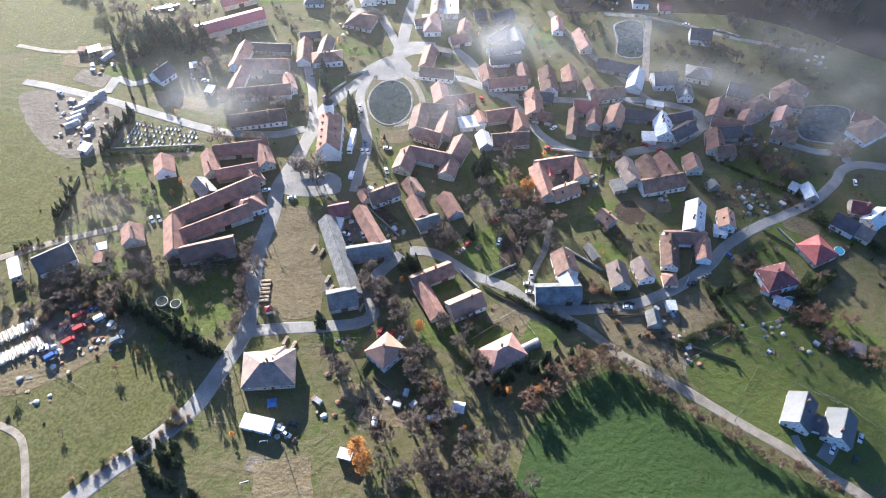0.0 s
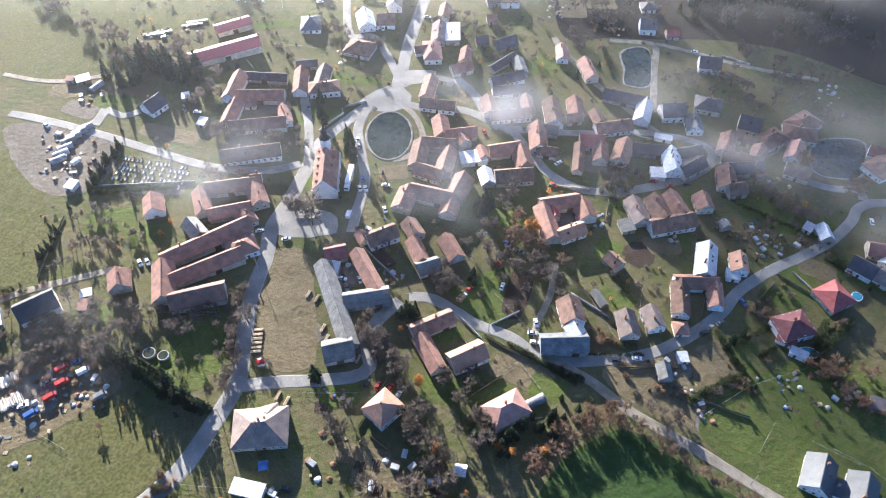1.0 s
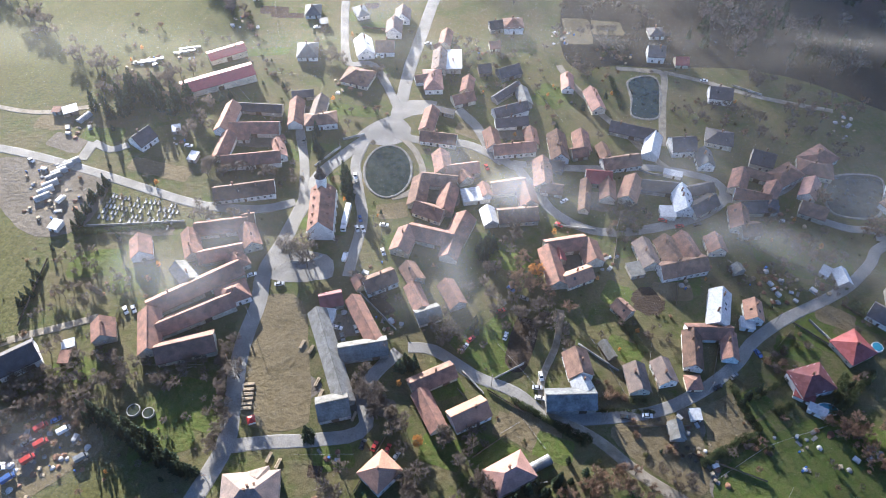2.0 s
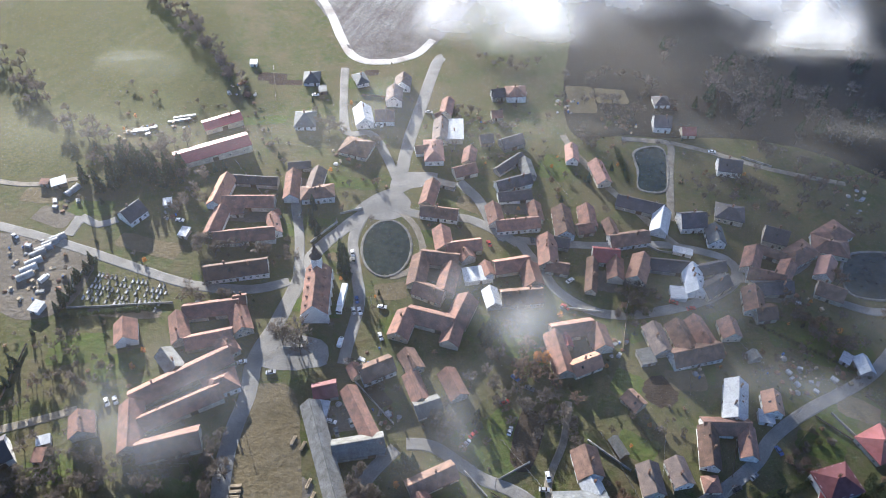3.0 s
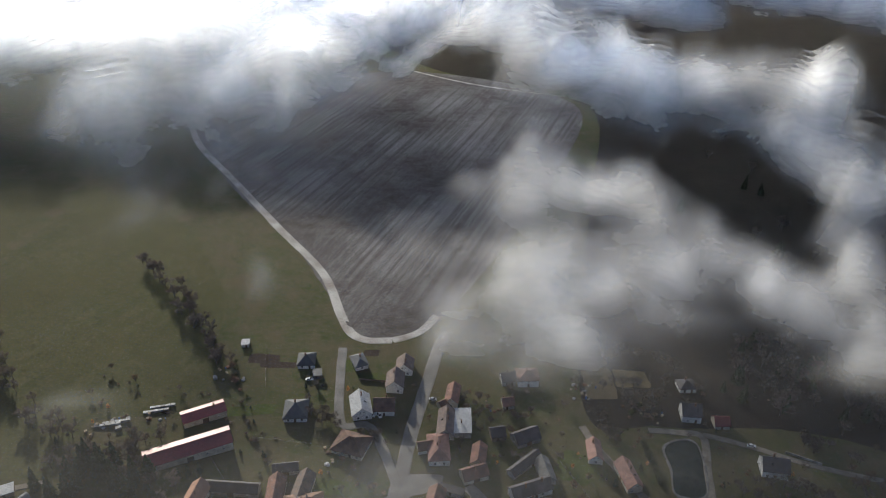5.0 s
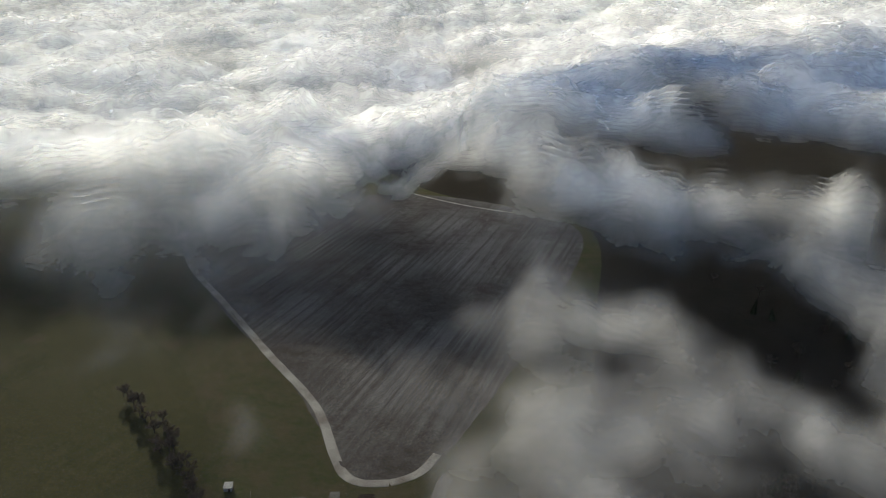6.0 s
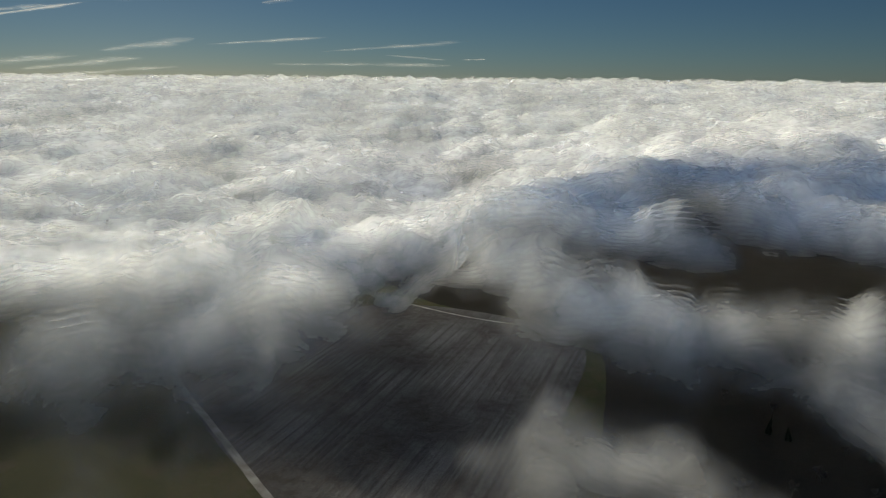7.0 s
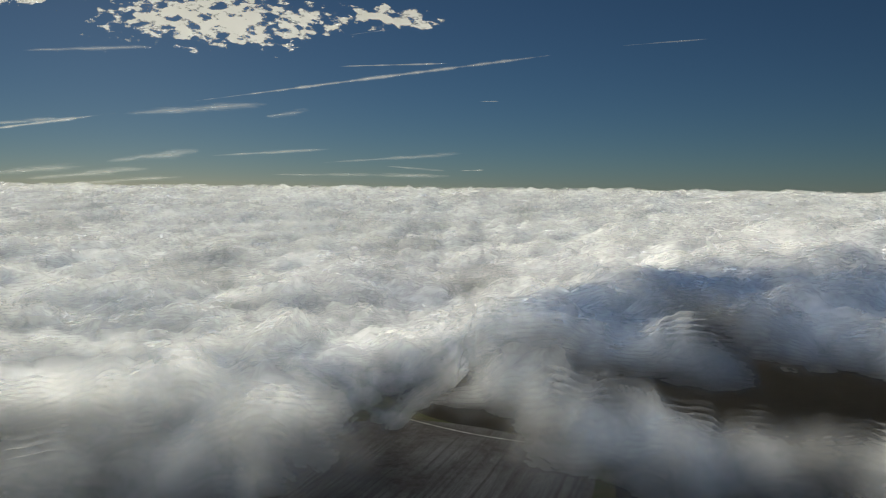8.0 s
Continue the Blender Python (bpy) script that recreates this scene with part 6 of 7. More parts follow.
row_of("redbare", 5, 42, 4, 7, [(70, 146), (93, 128), (121, 109), (150, 91)], True)
row_of("larch", 3, 2, 13, 14, [(-31, 108), (-29, 99)])
row_of("larch", 1, 1, 7, 7, [(-2, 133), (-2, 133)])
row_of("larch", 1, 1, 8, 8, [(-10, 161), (-10, 161)])
row_of("larch", 4, 3, 4, 5, [(18, 133), (26, 134)])
row_of("larch", 2, 2, 4, 5, [(35, 132), (40, 135)])
row_of("larch", 5, 3, 8, 9, [(37, 247), (50, 243)])
row_of("bare", 28, 34, 4, 7, [(-184, 173), (-161, 182), (-143, 192)], True)
row_of("shrub", 25, 24, 2, 4, [(-179, 164), (-155, 162), (-140, 174)], True)
row_of("bare", 12, 18, 4, 7, [(-130, 188), (-112, 187), (-96, 192)], True)
row_of("bare", 4, 18, 5, 7, [(-88, 206), (-86, 184), (-84, 155)], True)
row_of("bare", 2, 1, 11, 11, [(-81, 189), (-81, 189)])
row_of("shrub", 5, 12, 2, 4, [(-105, 121), (-95, 114)])
row_of("shrub", 3, 26, 1.5, 3, [(-133, 93), (-112, 109), (-97, 120)], True)
row_of("bare", 22, 16, 6, 9, [(18, 240), (32, 217)])
row_of("bare", 10, 14, 6, 9, [(42, 226), (49, 203)])
row_of("bare", 10, 8, 5, 8, [(-6, 219), (2, 214)])
row_of("bare", 8, 16, 6, 9, [(-32, 189), (-23, 168)])
row_of("bare", 8, 8, 3, 5, [(-42, 146), (-36, 126), (-28, 133)])
row_of("shrub", 12, 12, 1, 2.5, [(-49, 123), (-23, 121), (-1, 115)])
row_of("bare", 6, 4, 11, 13, [(-74, 254), (-63, 245)])
row_of("bare", 34, 14, 5, 8, [(150, 263), (181, 268)], True)
row_of("redbare", 6, 4, 9, 11, [(181, 292), (188, 297)])
row_of("redbare", 8, 6, 7, 9, [(202, 273), (215, 280)])
row_of("redbare", 9, 30, 4, 7, [(154, 173), (163, 161), (184, 147)], True)
row_of("shrub", 4, 6, 2, 3, [(117, 165), (126, 161)])
row_of("shrub", 16, 18, 1.5, 3, [(69, 168), (95, 163), (86, 154)], True)
row_of("hedge", 1, 26, 2, 2.6, [(27, 181), (43, 171), (57, 164)])
row_of("hedge", 1, 18, 2, 2.6, [(98, 157), (110, 163), (124, 170)])
row_of("hedge", 1, 10, 3, 4.5, [(155, 177), (167, 196)])
row_of("hedge", 1, 14, 3, 4, [(181, 231), (206, 209)])
row_of("bare", 16, 10, 4, 6, [(73, 148), (91, 143)])
row_of("spruce", 6, 4, 5, 7, [(117, 181), (131, 189)])
row_of("shrub", 10, 12, 2, 4, [(136, 197), (154, 214)])
row_of("shrub", 10, 10, 2, 4, [(64, 189), (81, 183)])
row_of("bare", 10, 8, 3, 5, [(68, 215), (94, 212)])
row_of("bare", 18, 20, 4, 6, [(-160, 247), (-147, 225), (-166, 221)], True)
row_of("shrub", 5, 8, 1.5, 3, [(-192, 200), (-173, 204)])
row_of("spruce", 3, 5, 3, 4, [(-190, 198), (-181, 204)])
row_of("spruce", 22, 28, 11, 14, [(-177, 346), (-163, 356), (-143, 355)], True)
row_of("bare", 16, 12, 6, 9, [(-145, 372), (-133, 351), (-125, 331)])
row_of("spruce", 4, 14, 6, 8, [(-170, 263), (-166, 285), (-164, 293)])
row_of("bare", 10, 16, 6, 8, [(-120, 302), (-103, 306), (-84, 304)], True)
row_of("spruce", 3, 5, 11, 13, [(-51, 304), (-45, 285)])
row_of("spruce", 3, 8, 7, 10, [(-71, 346), (-65, 319), (-60, 312)])
row_of("bare", 6, 5, 3, 5, [(-78, 311), (-72, 297)])
row_of("bare", 2, 3, 12, 14, [(-74, 252), (-63, 252), (-58, 262)])
row_of("bare", 10, 10, 4, 6, [(-167, 246), (-145, 241), (-134, 229)])
row_of("spruce", 4, 4, 9, 12, [(17, 254), (23, 260)])
row_of("bare", 14, 14, 4, 6, [(83, 291), (92, 282)], True)
row_of("bare", 12, 10, 5, 7, [(-114, 276), (-107, 268), (-90, 268)], True)
row_of("bare", 8, 6, 4, 6, [(-39, 240), (-22, 228)])
row_of("bare", 16, 40, 7, 10, [(-296, 472), (-259, 440), (-224, 407), (-191, 377), (-168, 368)], True)
row_of("bare", 16, 22, 7, 10, [(-188, 358), (-167, 359), (-146, 364), (-149, 380)], True)
row_of("bare", 9, 40, 7, 10, [(-207, 542), (-174, 508), (-145, 464), (-127, 435)], True)
row_of("shrub", 8, 16, 2, 4, [(-125, 441), (-110, 409), (-97, 375)])
row_of("bare", 40, 26, 6, 9, [(82, 452), (105, 432), (123, 454)], True)
row_of("forest", 60, 70, 8, 13, [(158, 468), (199, 437), (247, 420)], True)
row_of("bare", 20, 14, 6, 9, [(159, 356), (179, 350), (203, 374)], True)
row_of("bare", 14, 12, 5, 8, [(174, 389), (226, 379)], True)
row_of("bare", 14, 14, 4, 6, [(22, 471), (46, 466), (71, 468)], True)
row_of("bare", 22, 18, 4, 6, [(-2, 425), (25, 403), (48, 391)], True)
row_of("bare", 12, 8, 4, 6, [(-46, 381), (-32, 386)], True)
row_of("spruce", 4, 4, 5, 7, [(92, 372), (73, 359)])
row_of("hedge", 1, 14, 2, 3, [(96, 389), (98, 361)])
row_of("spruce", 8, 6, 6, 9, [(-115, 358), (-134, 349), (-149, 348)])
row_of("bare", 8, 10, 5, 7, [(-72, 402), (-59, 393)], True)
row_of("bare", 10, 10, 4, 7, [(79, 410), (81, 388)], True)
row_of("bare", 14, 10, 4, 7, [(133, 362), (150, 356)], True)
row_of("shrub", 14, 14, 2, 4, [(88, 411), (110, 412)], True)
row_of("redbare", 12, 14, 5, 8, [(178, 373), (215, 362), (240, 372)], True)
row_of("bare", 10, 10, 4, 7, [(200, 348), (219, 326)], True)
row_of("redbare", 10, 10, 5, 8, [(160, 294), (161, 275), (172, 258)], True)
row_of("bare", 14, 12, 4, 6, [(162, 269), (186, 256)], True)

row_of("hedge", 1, 12, 2, 2.8, [(116.7, 189.2), (122.4, 170.2)])
row_of("hedge", 1, 6, 2, 2.6, [(132.3, 177.0), (140.6, 182.2)])
row_of("hedge", 1, 11, 2, 2.8, [(97.8, 155.0), (113.8, 165.3)])
row_of("hedge", 1, 14, 2.5, 3.5, [(160.6, 181.0), (178.7, 197.1)])
row_of("hedge", 1, 14, 1.8, 2.4, [(73.8, 224.2), (84.9, 203.5)])
row_of("hedge", 1, 15, 1.2, 1.6, [(58.3, 177.1), (83.4, 177.1)])
row_of("hedge", 1, 15, 1.6, 2.2, [(32.9, 177.2), (54.3, 162.0)])
row_of("hedge", 1, 13, 1.6, 2.2, [(125.1, 183.5), (143.4, 194.4)])
row_of("hedge", 1, 32, 1.2, 2.0, [(138.0, 269.8), (184.2, 240.2)])
row_of("hedge", 1, 24, 1.8, 2.6, [(-169.2, 259.2), (-129.6, 265.3)])
row_of("spruce", 8, 14, 6, 9, [(10.4, 138.0), (23.7, 139.6), (37.5, 145.5), (50.6, 154.4)])
row_of("spruce", 4, 3, 8, 11, [(16.5, 260.8), (17.9, 249.8)])
row_of("spruce", 3, 3, 5, 7, [(12.2, 219.0), (14.4, 211.5)])
row_of("bare", 22, 46, 4, 7, [(-172.8, 176.7), (-158.5, 183.6), (-134.2, 177.8)], True)
row_of("shrub", 16, 40, 2, 4, [(-169.3, 167.4), (-158.5, 175.5), (-141.9, 171.2)], True)
row_of("bare", 12, 24, 4, 6, [(-142.0, 199.5), (-126.1, 189.6), (-132.8, 177.8)], True)
row_of("bare", 5, 26, 3, 6, [(-91.1, 202.8), (-84.1, 172.6), (-88.0, 157.3)], True)
row_of("redbare", 14, 22, 6, 9, [(29.6, 250.3), (38.6, 235.8), (51.1, 230.1)], True)
row_of("bare", 8, 6, 6, 8, [(34.0, 268.4), (29.9, 256.9)], True)
row_of("bare", 8, 10, 4, 6, [(-3.3, 205.4), (7.4, 213.1)], True)
row_of("bare", 8, 14, 7, 10, [(-29.3, 183.8), (-17.1, 168.0)], True)
row_of("spruce", 5, 6, 5, 7, [(-177.1, 216.7), (-174.0, 234.5)])
row_of("redbare", 9, 20, 4, 7, [(149.4, 174.1), (179.1, 170.0)], True)
row_of("bare", 16, 16, 3, 5, [(139.0, 242.9), (162.7, 248.1), (180.5, 229.7)], True)
row_of("shrub", 10, 16, 3, 5, [(80.0, 267.5), (95.8, 277.7)], True)
row_of("bare", 6, 5, 6, 9, [(-36.5, 149.7), (-42.2, 139.7)], True)


def gardens(n, x0, x1, y0, y1):
    """Fruit trees and shrubs strewn over the gardens, clear of buildings and lanes."""
    rng = random.Random(4242)
    placed = 0
    while placed < n:
        x, y = rng.uniform(x0, x1), rng.uniform(y0, y1)
        if noise.noise((x / 28, y / 28, 9.0)) < -0.05 or blocked(x, y, 1.5):
            continue
        if any((x - a) ** 2 + (y - b) ** 2 < (w + 2.2) ** 2 for a, b, w in LANE_POINTS):
            continue
        if ((x + 28.6) / 15) ** 2 + ((y - 307) / 22) ** 2 < 1 or (x < -165 and y < 160) or (x > 20 and y < 145) or (x > 190 and y > 280) or (-84 < x < -48 and 165 < y < 258):
            continue
        u = rng.random()
        if u < 0.45:
            plant("shrub", x, y, rng.uniform(0.8, 2.2), rng, True)
        elif u < 0.85:
            plant(rng.choice(("bare", "bare", "redbare")), x, y, rng.uniform(2.5, 5.5), rng, True)
        elif u < 0.92:
            plant("larch", x, y, rng.uniform(2.0, 4.0), rng, True)
        else:
            plant("spruce", x, y, rng.uniform(2.0, 5.0), rng, True)
        placed += 1


row_of("forest", 90, 40, 8, 14, [(190, 450), (280, 470), (380, 480)], True)
row_of("forest", 120, 30, 9, 15, [(150, 560), (260, 640), (330, 760)], True)
gardens(500, -190, 215, 112, 430)
merge_woods()

# ---- mist and the sea of cloud ----
# banks and gaps of the cloud edge: x, y, half width, half depth, density
BANKS = [(-224, 540, 38, 62, 1.17), (-182, 548, 40, 62, 1.17), (-129, 540, 36, 60, 1.17), (-81, 511, 25, 52, 1.04), (-154, 449, 28, 37, 0.52), (-108, 450, 28, 30, 0.56), (-74, 451, 16, 27, 0.47),
         (-164, 428, 19, 26, 0.37), (-280, 540, 50, 60, 1.04), (-61, 533, 15, 42, 0.65), (9, 589, 20, 74, 0.90), (34, 537, 24, 59, 0.90), (56, 495, 22, 44, 0.85), (81, 478, 21, 40, 0.85), (101, 463, 20, 33, 0.54),
         (129, 471, 18, 38, 0.60), (124, 423, 15, 31, 0.43), (159, 457, 12, 31, 0.43), (148, 412, 15, 39, 0.43), (21, 461, 15, 25, 0.22), (54, 447, 14, 19, 0.25), (20, 404, 10, 14, 0.22),
         (-1, 293, 12, 20, 0.27), (16, 290, 14, 19, 0.37), (32, 287, 13, 19, 0.37), (14, 320, 17, 24, 0.41), (37, 324, 17, 28, 0.51), (55, 317, 15, 27, 0.51), (79, 337, 16, 26, 0.51), (94, 321, 15, 24, 0.44),
         (102, 294, 14, 26, 0.37), (112, 277, 15, 26, 0.34), (63, 288, 10, 16, 0.24), (-9, 335, 12, 22, 0.27), (-22, 352, 10, 15, 0.20), (43, 373, 22, 33, 0.54), (22, 383, 21, 34, 0.41), (72, 373, 18, 33, 0.54), (135, 338, 16, 50, 0.41), (152, 378, 18, 46, 0.75), (170, 454, 24, 44, 0.75), (125, 300, 10, 31, 0.5), (-50, 458, 24, 28, 0.4)]
GAPS = [(-75, 777, 14, 117, 0.6), (-57, 602, 14, 50, 0.9), (-32, 534, 13, 37, 0.9), (-11, 484, 16, 28, 0.8), (8, 453, 12, 20, 0.5), (178, 665, 20, 64, 0.7), (199, 825, 26, 105, 0.5), (213, 612, 29, 75, 0.4),
        (231, 568, 33, 70, 0.55), (184, 611, 14, 67, 0.6), (183, 1194, 32, 120, 0.35), (57, 1373, 47, 120, 0.35), (113, 402, 17, 27, 0.6), (123, 369, 11, 22, 0.6), (-15, 291, 10, 14, 0.4)]
WISPS = [(-48, 127, 13, 13, 0.23), (-22, 114, 15, 15, 0.14), (3, 130, 11, 11, 0.25), (-62, 90, 11, 11, 0.16), (60, 130, 13, 13, 0.24), (82, 120, 16, 16, 0.27), (6, 158, 11, 11, 0.27), (-47, 148, 15, 15, 0.20),
         (9, 168, 11, 11, 0.20), (55, 155, 13, 13, 0.20), (-13, 226, 15, 15, 0.25), (100, 150, 22, 22, 0.20), (30, 150, 16, 16, 0.18), (-14, 138, 12, 12, 0.15), (-77, 383, 10, 16, 0.42), (-117, 370, 15, 21, 0.34),
         (-69, 326, 10, 17, 0.42), (-94, 417, 17, 35, 0.34), (-136, 409, 15, 27, 0.34), (-117, 294, 5, 14, 0.2), (-88, 247, 11, 11, 0.25)]


def cover(x, y):
    """How much cloud hangs over a place: none over the village but for wisps, banks at the edge, the closed sea beyond."""
    c = smooth01(560, 690, y + 0.2 * abs(x)) * 1.1
    for bx, by, rx, ry, d in BANKS + WISPS:
        q = ((x - bx) / rx) ** 2 + ((y - by) / ry) ** 2
        if q < 6:
            c = c + d * math.exp(-q) * (1 - 0.6 * min(c, 1))
    for bx, by, rx, ry, d in GAPS:
        q = ((x - bx) / rx) ** 2 + ((y - by) / ry) ** 2
        if q < 6:
            c -= d * math.exp(-q)
    return clamp(c, 0, 1.2)


def rift(x, y, wy):
    """A long rift cut into the cloud behind the first bank, west of the ploughland, to let the low sun reach the
    village.
    """
    return 1 - smooth01(545, 575, y) * (1 - smooth01(740, 950, wy)) * (1 - smooth01(-5, 25, x))


def cloud_base(x, y):
    """The underside of the cloud: it hangs over the village edge, lies lower beyond the rift, sunk to keep its shade
    off village and meadow, and climbs again far off.
    """
    z = 146 - 16 * smooth01(230, 280, y) * (1 - smooth01(380, 470, y)) + 85 * smooth01(1000, 4900, y) ** 1.3
    # 3.29: run over rise of the sun's rays; the cloud is kept under them
    low = min(64, (y - 560) / 3.29 - 42) + 168 * smooth01(1000, 4900, y) ** 0.8
    return z + (low - z) * smooth01(575, 720, y) * (1 - smooth01(-75, -8 + 0.9 * max(y - 690, 0), x))


def puffs(x, y, far):
    """Rounded heaps with sharp folds between them, at four sizes."""
    b = 0.0
    for size, amp, k in ((120, 0.85, 1.0), (52, 0.55, 4.0), (23, 0.26, 8.0), (10, 0.04, 12.0)):
        b += amp * abs(noise.noise((x / size, 0.8 * y / size, k)))
    return b + far * 0.7 * abs(noise.noise((x / 330, y / 250, 20.0)))


def cloud_mat(name, low, high, amp_big, amp_small, held, gives):
    """Mist droplets: one thin shell of cloud. low, high: where its density sets in and is full; held, gives: the shares of light it stops and scatters when full."""
    m = bpy.data.materials.new(name)
    m.use_nodes = True
    n, l = m.node_tree.nodes, m.node_tree.links
    n.remove(n["Principled BSDF"])
    geo, share, gate = n.new("ShaderNodeNewGeometry"), n.new("ShaderNodeAttribute"), n.new("ShaderNodeAttribute")
    share.attribute_name, gate.attribute_name = "thickness_share", "gate_share"

    def math_node(op, a, b):
        k = n.new("ShaderNodeMath")
        k.operation = op
        for i, v in enumerate((a, b)):
            if isinstance(v, (int, float)):
                k.inputs[i].default_value = v
            else:
                l.new(v, k.inputs[i])
        return k.outputs[0]

    def tex(scale, detail, rough, dist):
        t = n.new("ShaderNodeTexNoise")
        t.inputs["Scale"].default_value, t.inputs["Detail"].default_value = scale, detail
        t.inputs["Roughness"].default_value, t.inputs["Distortion"].default_value = rough, dist
        l.new(geo.outputs["Position"], t.inputs["Vector"])
        return math_node("SUBTRACT", t.outputs["Fac"], 0.5)

    big, small = tex(0.016, 3, 0.5, 0.3), tex(0.05, 6, 0.54, 0.5)
    mixed = math_node("ADD", math_node("MULTIPLY", big, amp_big), math_node("MULTIPLY", small, amp_small))
    v = math_node("ADD", share.outputs["Fac"], math_node("MULTIPLY", mixed, gate.outputs["Fac"]))
    mr = n.new("ShaderNodeMapRange")
    mr.interpolation_type = "SMOOTHSTEP"
    mr.inputs["From Min"].default_value, mr.inputs["From Max"].default_value = low, high
    l.new(v, mr.inputs["Value"])
    lit, thru, both = n.new("ShaderNodeBsdfDiffuse"), n.new("ShaderNodeBsdfTranslucent"), n.new("ShaderNodeMixShader")
    clear, add = n.new("ShaderNodeBsdfTransparent"), n.new("ShaderNodeAddShader")

    def grey(v, *shaders):
        k = n.new("ShaderNodeCombineColor")
        for c in range(3):
            l.new(v, k.inputs[c])
        for sh in shaders:
            l.new(k.outputs[0], sh.inputs["Color"])

    grey(math_node("MULTIPLY", mr.outputs["Result"], gives), lit, thru)
    grey(math_node("SUBTRACT", 1.0, math_node("MULTIPLY", mr.outputs["Result"], held)), clear)
    both.inputs[0].default_value = 0.6
    l.new(lit.outputs[0], both.inputs[1]), l.new(thru.outputs[0], both.inputs[2])
    l.new(clear.outputs[0], add.inputs[0]), l.new(both.outputs[0], add.inputs[1])
    l.new(add.outputs[0], n["Material Output"].inputs["Surface"])
    return m


CLOUD = cloud_mat("cloud", 0.0, 0.95, 1.2, 1.6, 0.34, 0.54)
HAZE = cloud_mat("haze", 0.0, 1.0, 0.5, 0.2, 0.06, 0.105)
rows_y, yy = [], 40.0
while yy < 4880:
    rows_y.append(yy)
    yy += 4.0 if yy < 660 else 4.0 + (yy - 660) * 0.022
COLS = 180
base, heap, dens, mist = [], [], [], []
for y in rows_y:
    half = 190 + 0.74 * y
    for i in range(COLS + 1):
        u = i / COLS * 2 - 1
        x = half * (0.55 * u + 0.45 * u ** 3)
        wx = x + 16 * noise.noise((x / 45, y / 45, 1.0)) + 10 * noise.noise((x / 17, y / 17, 11.0))
        wy = y + 16 * noise.noise((x / 45, y / 45, 5.0)) + 10 * noise.noise((x / 17, y / 17, 15.0))
        far = smooth01(650, 1500, y)
        d = cover(wx, wy) * rift(x, y, y + 3 * (wy - y))
        base.append((x, y, cloud_base(x, y)))
        dens.append(d + far * 0.3 * noise.noise((x / 200, y / 320, 7.0)))
        heap.append((4 + 34 * puffs(wx, wy, far)) * clamp(0.15 + d, 0.15, 1.0))
        mist.append((0.10 + 0.90 * smooth01(80, 330, y - 0.12 * x)) * (1 - smooth01(300, 480, y - 190 * smooth01(0, -110, x))))
w = COLS + 1
fs = [(j * w + i, j * w + i + 1, (j + 1) * w + i + 1, (j + 1) * w + i) for j in range(len(rows_y) - 1) for i in range(COLS)]
gates = [clamp(0.10 + 1.05 * d, 0.1, 1.0) for d in dens]


def layer(name, material, places, shares, label):
    ob = obj(name, places, fs, material, smooth=True)
    for attr, vals in (("thickness_share", shares), ("gate_share", gates)):
        at = ob.data.attributes.new(attr, "FLOAT", "POINT")
        at.data.foreach_set("value", vals)
    tagged(ob, label, "cloud", "cloud layers", "stuff")


# shells of the cloud from its underside up: each follows the heaps, and the higher, the less of it is left
SHELLS = 9
for k in range(SHELLS):
    f = k / (SHELLS - 1)
    layer("cloud", CLOUD, [(p[0], p[1], p[2] + h * (0.1 + 0.9 * f) + 1.2 * k) for p, h in zip(base, heap)], [d - 0.02 - 0.62 * f ** 1.2 for d in dens], "soft white sea of low cloud over the fields")
layer("haze", HAZE, [(p[0], p[1], p[2] - 28) for p in base], mist, "thin bright morning haze over the village")


# ---- high clouds and vapour trails far above the mist ----
def sky_mat(name, low, high, scale, strength, stretch=(1, 1, 1)):
    """Thin ice cloud, lit from behind: noise-broken, passes most light."""
    m = bpy.data.materials.new(name)
    m.use_nodes = True
    n, l = m.node_tree.nodes, m.node_tree.links
    n.remove(n["Principled BSDF"])
    tc, mp, t, rim = n.new("ShaderNodeNewGeometry"), n.new("ShaderNodeMapping"), n.new("ShaderNodeTexNoise"), n.new("ShaderNodeAttribute")
    rim.attribute_name = "rim_share"
    mp.inputs["Scale"].default_value = stretch
    l.new(tc.outputs["Position"], mp.inputs["Vector"])
    l.new(mp.outputs["Vector"], t.inputs["Vector"])
    t.inputs["Scale"].default_value, t.inputs["Detail"].default_value, t.inputs["Roughness"].default_value = scale, 5, 0.55
    mr, mul = n.new("ShaderNodeMapRange"), n.new("ShaderNodeMath")
    mr.interpolation_type = "SMOOTHSTEP"
    mr.inputs["From Min"].default_value, mr.inputs["From Max"].default_value = low, high
    mul.operation = "MULTIPLY"
    add = n.new("ShaderNodeMath")
    add.operation = "ADD"
    l.new(t.outputs["Fac"], add.inputs[0]), l.new(rim.outputs["Fac"], add.inputs[1])
    l.new(add.outputs[0], mr.inputs["Value"])
    l.new(mr.outputs["Result"], mul.inputs[0])
    mul.inputs[1].default_value = strength
    tr, thru, mix = n.new("ShaderNodeBsdfTransparent"), n.new("ShaderNodeBsdfTranslucent"), n.new("ShaderNodeMixShader")
    thru.inputs["Color"].default_value = (0.95, 0.95, 0.95, 1)
    l.new(mul.outputs[0], mix.inputs[0])
    l.new(tr.outputs[0], mix.inputs[1]), l.new(thru.outputs[0], mix.inputs[2])
    l.new(mix.outputs[0], n["Material Output"].inputs["Surface"])
    return m


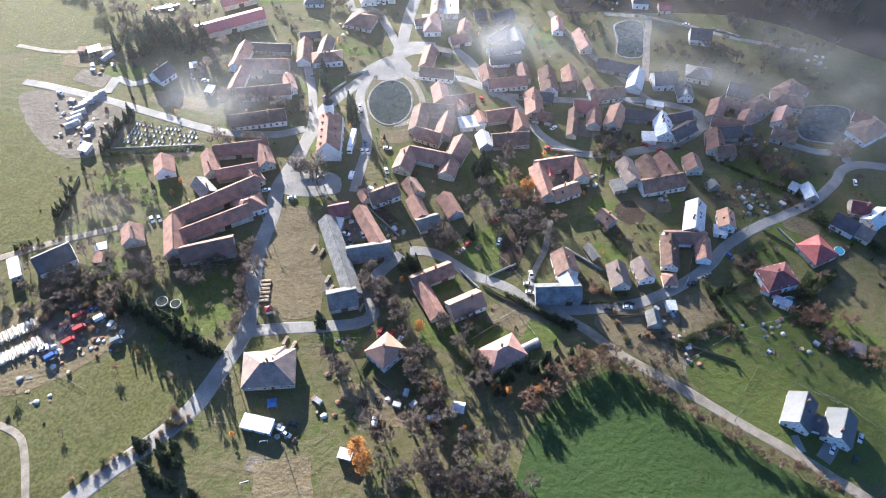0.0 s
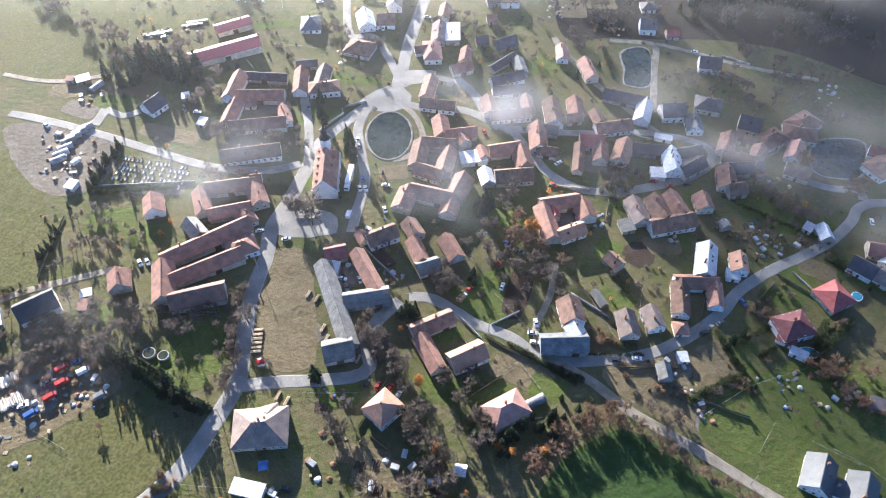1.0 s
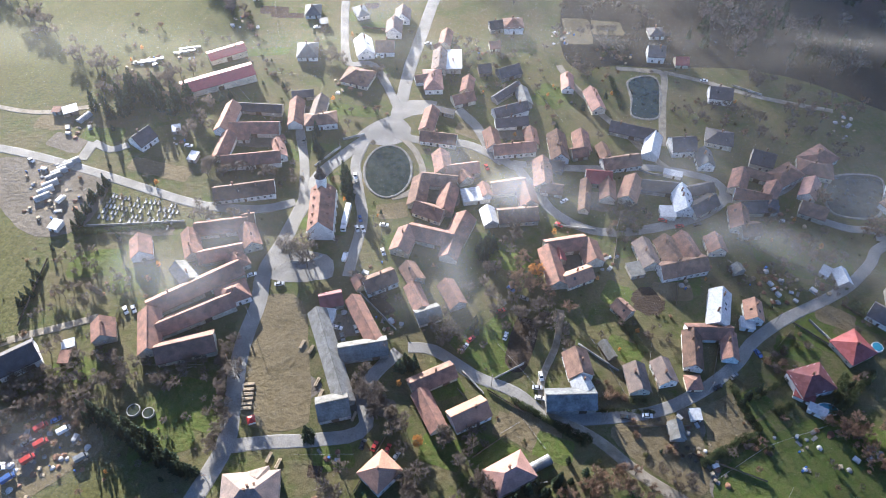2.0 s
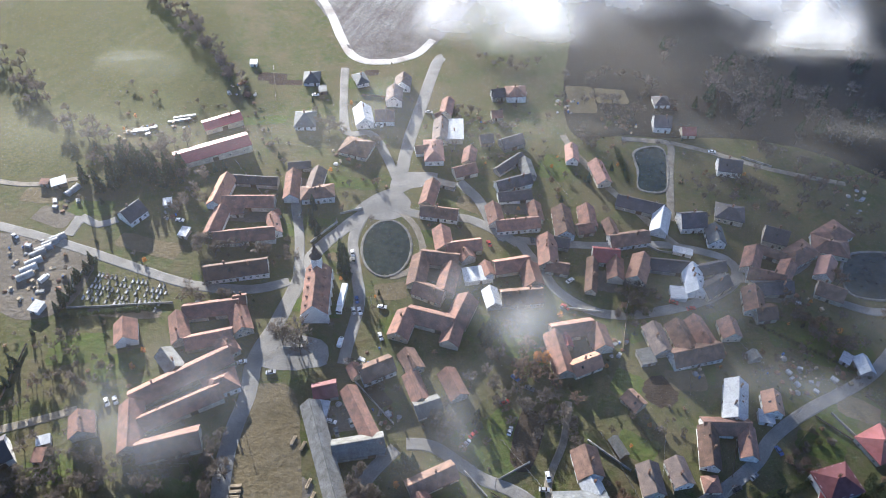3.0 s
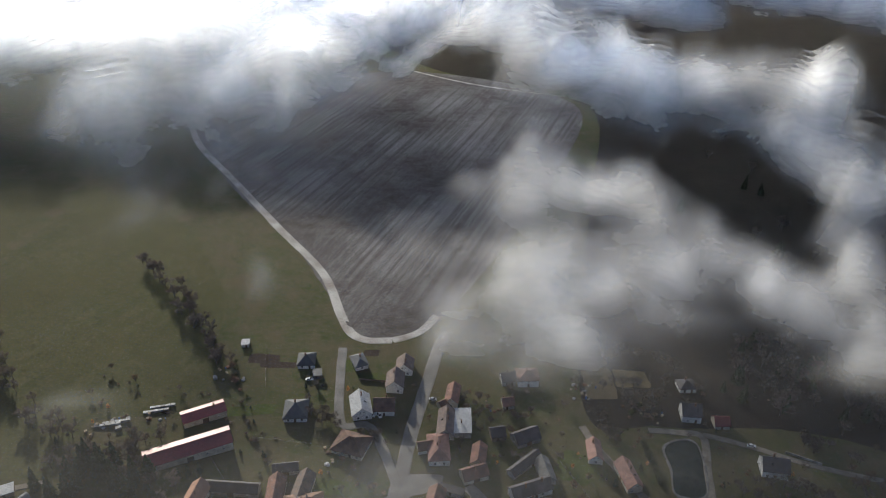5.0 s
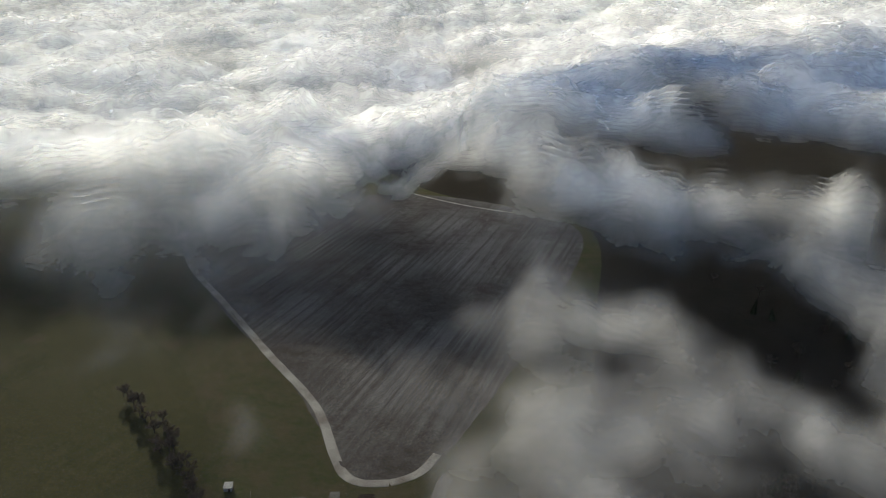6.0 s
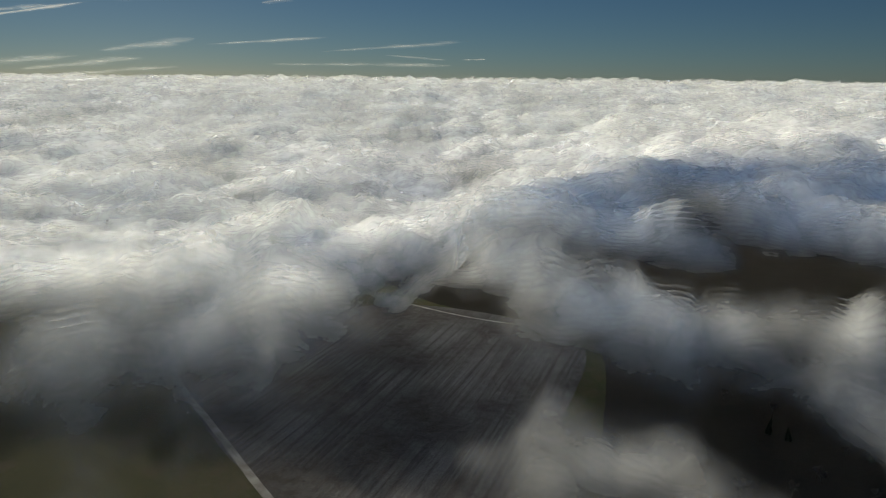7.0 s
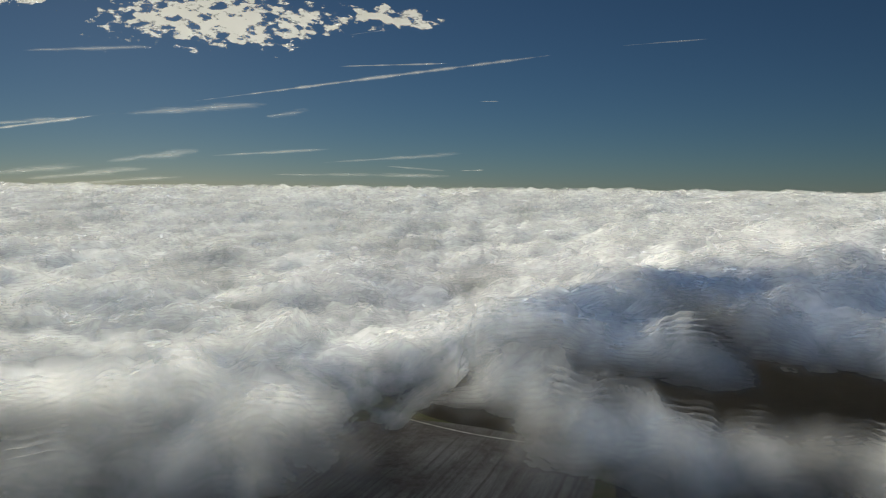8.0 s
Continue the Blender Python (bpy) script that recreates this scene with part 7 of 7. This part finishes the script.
def high_sheet(name, material, cx, cy, z, L, W, turn, label, curve=0.0, nx=24, ny=10):
    vs, rim = [], []
    m = pose(cx, cy, z, 52, 0, turn)
    for j in range(ny + 1):
        for i in range(nx + 1):
            u, v = i / nx * 2 - 1, j / ny * 2 - 1
            p = m @ Vector((u * L / 2, v * W / 2 + curve * u * u, 0))
            vs.append(tuple(p))
            rim.append(0.32 * (1 - min(1.0, math.hypot(u, v) if ny > 4 else max(abs(u) ** 3, abs(v))) ** 2) - 0.28)
    w = nx + 1
    f = [(j * w + i, j * w + i + 1, (j + 1) * w + i + 1, (j + 1) * w + i) for j in range(ny) for i in range(nx)]
    ob = obj(name, vs, f, material, smooth=True)
    at = ob.data.attributes.new("rim_share", "FLOAT", "POINT")
    at.data.foreach_set("value", rim)
    tagged(ob, label, "cloud", kind="stuff")


FLEECE = sky_mat("fleecy_cloud", 0.39, 0.50, 0.014, 0.97, (1, 1.3, 1.3))
TRAIL = sky_mat("vapour_trail", 0.25, 0.85, 0.008, 0.55)
CIRRUS = sky_mat("cirrus_streak", 0.20, 0.95, 0.006, 0.38, (1, 1, 8))


def sky_place(ax, el, dist):
    """A place in the sky at so many degrees to the right and up, dist metres off from the end of the flight."""
    return dist * math.sin(radians(ax)) - 9, 183 + dist * math.cos(radians(ax)), 260 + dist * math.tan(radians(el))


x, y, z = sky_place(-16, 12.0, 3900)
high_sheet("fleecy_cloud", FLEECE, x, y, z, 1500, 520, 8, "bank of small white fleecy clouds high in the sky")
x, y, z = sky_place(-4, 12.8, 4000)
high_sheet("fleecy_cloud", FLEECE, x, y, z, 700, 240, 8, "scatter of small white fleecy clouds high in the sky")
x, y, z = sky_place(-30, 12.3, 4000)
high_sheet("fleecy_cloud", FLEECE, x, y, z, 500, 240, 8, "scatter of small white fleecy clouds high in the sky")


def trail(ax0, el0, ax1, el1, dist, wide, material, label):
    """A vapour trail or cirrus streak between two places in the sky."""
    a, b = Vector(sky_place(ax0, el0, dist)), Vector(sky_place(ax1, el1, dist))
    d = b - a
    s = Vector((0, 0, 1)) * wide * 0.5
    n = 30
    vs, rim = [], []
    for i in range(n + 1):
        u = i / n
        p = a + d * u
        for v in (-1, -0.5, 0, 0.5, 1):
            vs.append(tuple(p + s * v * (0.5 + 0.5 * u)))
            rim.append(0.15 - 0.5 * abs(v) - 0.3 * (2 * u - 1) ** 4)
    f = [(i * 5 + k, i * 5 + k + 1, i * 5 + k + 6, i * 5 + k + 5) for i in range(n) for k in range(4)]
    ob = obj("vapour_trail", vs, f, material, smooth=True)
    at = ob.data.attributes.new("rim_share", "FLOAT", "POINT")
    at.data.foreach_set("value", rim)
    tagged(ob, label, "vapour trail", "vapour trails", "stuff")


trail(-18.54, 6.13, 8.83, 10.14, 4300, 35, TRAIL, "thin white vapour trail across the blue sky")
trail(-8.09, 9.10, 0.71, 9.52, 4300, 22, TRAIL, "thin white vapour trail across the blue sky")
trail(-31.85, 3.48, -23.74, 5.05, 4300, 30, TRAIL, "thin white vapour trail across the blue sky")
trail(-31.85, 3.85, -27.16, 4.52, 4300, 48, CIRRUS, "faint cream cirrus streak low in the sky")
trail(-23.18, 5.02, -13.22, 6.20, 4300, 74, CIRRUS, "faint cream cirrus streak low in the sky")
trail(-13.22, 5.24, -10.04, 5.78, 4300, 48, CIRRUS, "faint cream cirrus streak low in the sky")
trail(-7.01, 11.43, -3.93, 11.91, 4300, 13, TRAIL, "thin white vapour trail across the blue sky")
trail(-29.23, 8.84, -20.89, 9.83, 4300, 35, CIRRUS, "faint cream cirrus streak low in the sky")
trail(-17.34, 2.24, -8.53, 2.92, 4300, 30, CIRRUS, "faint cream cirrus streak low in the sky")
trail(-8.96, 1.88, 2.04, 2.74, 4300, 35, CIRRUS, "faint cream cirrus streak low in the sky")
trail(-31.85, 0.66, -25.74, 1.30, 4300, 57, CIRRUS, "faint cream cirrus streak low in the sky")
trail(-29.23, 0.35, -21.66, 1.25, 4300, 57, CIRRUS, "faint cream cirrus streak low in the sky")
trail(-27.86, -0.05, -19.33, 0.67, 4300, 39, CIRRUS, "faint cream cirrus streak low in the sky")
trail(-13.22, 0.93, 0.71, 0.99, 4300, 39, CIRRUS, "faint cream cirrus streak low in the sky")
trail(-24.29, 1.69, -18.14, 2.54, 4300, 66, CIRRUS, "faint cream cirrus streak low in the sky")
trail(1.59, 1.39, 3.45, 1.46, 4300, 17, TRAIL, "thin white vapour trail across the blue sky")
trail(-4.15, 1.68, 0.27, 1.39, 4300, 22, CIRRUS, "faint cream cirrus streak low in the sky")
trail(-31.85, -0.35, -26.46, -0.07, 4300, 30, CIRRUS, "faint cream cirrus streak low in the sky")
trail(2.92, 6.69, 4.46, 6.71, 4300, 11, TRAIL, "thin white vapour trail across the blue sky")
trail(13.72, 10.66, 19.81, 10.86, 4300, 17, CIRRUS, "faint cream cirrus streak low in the sky")
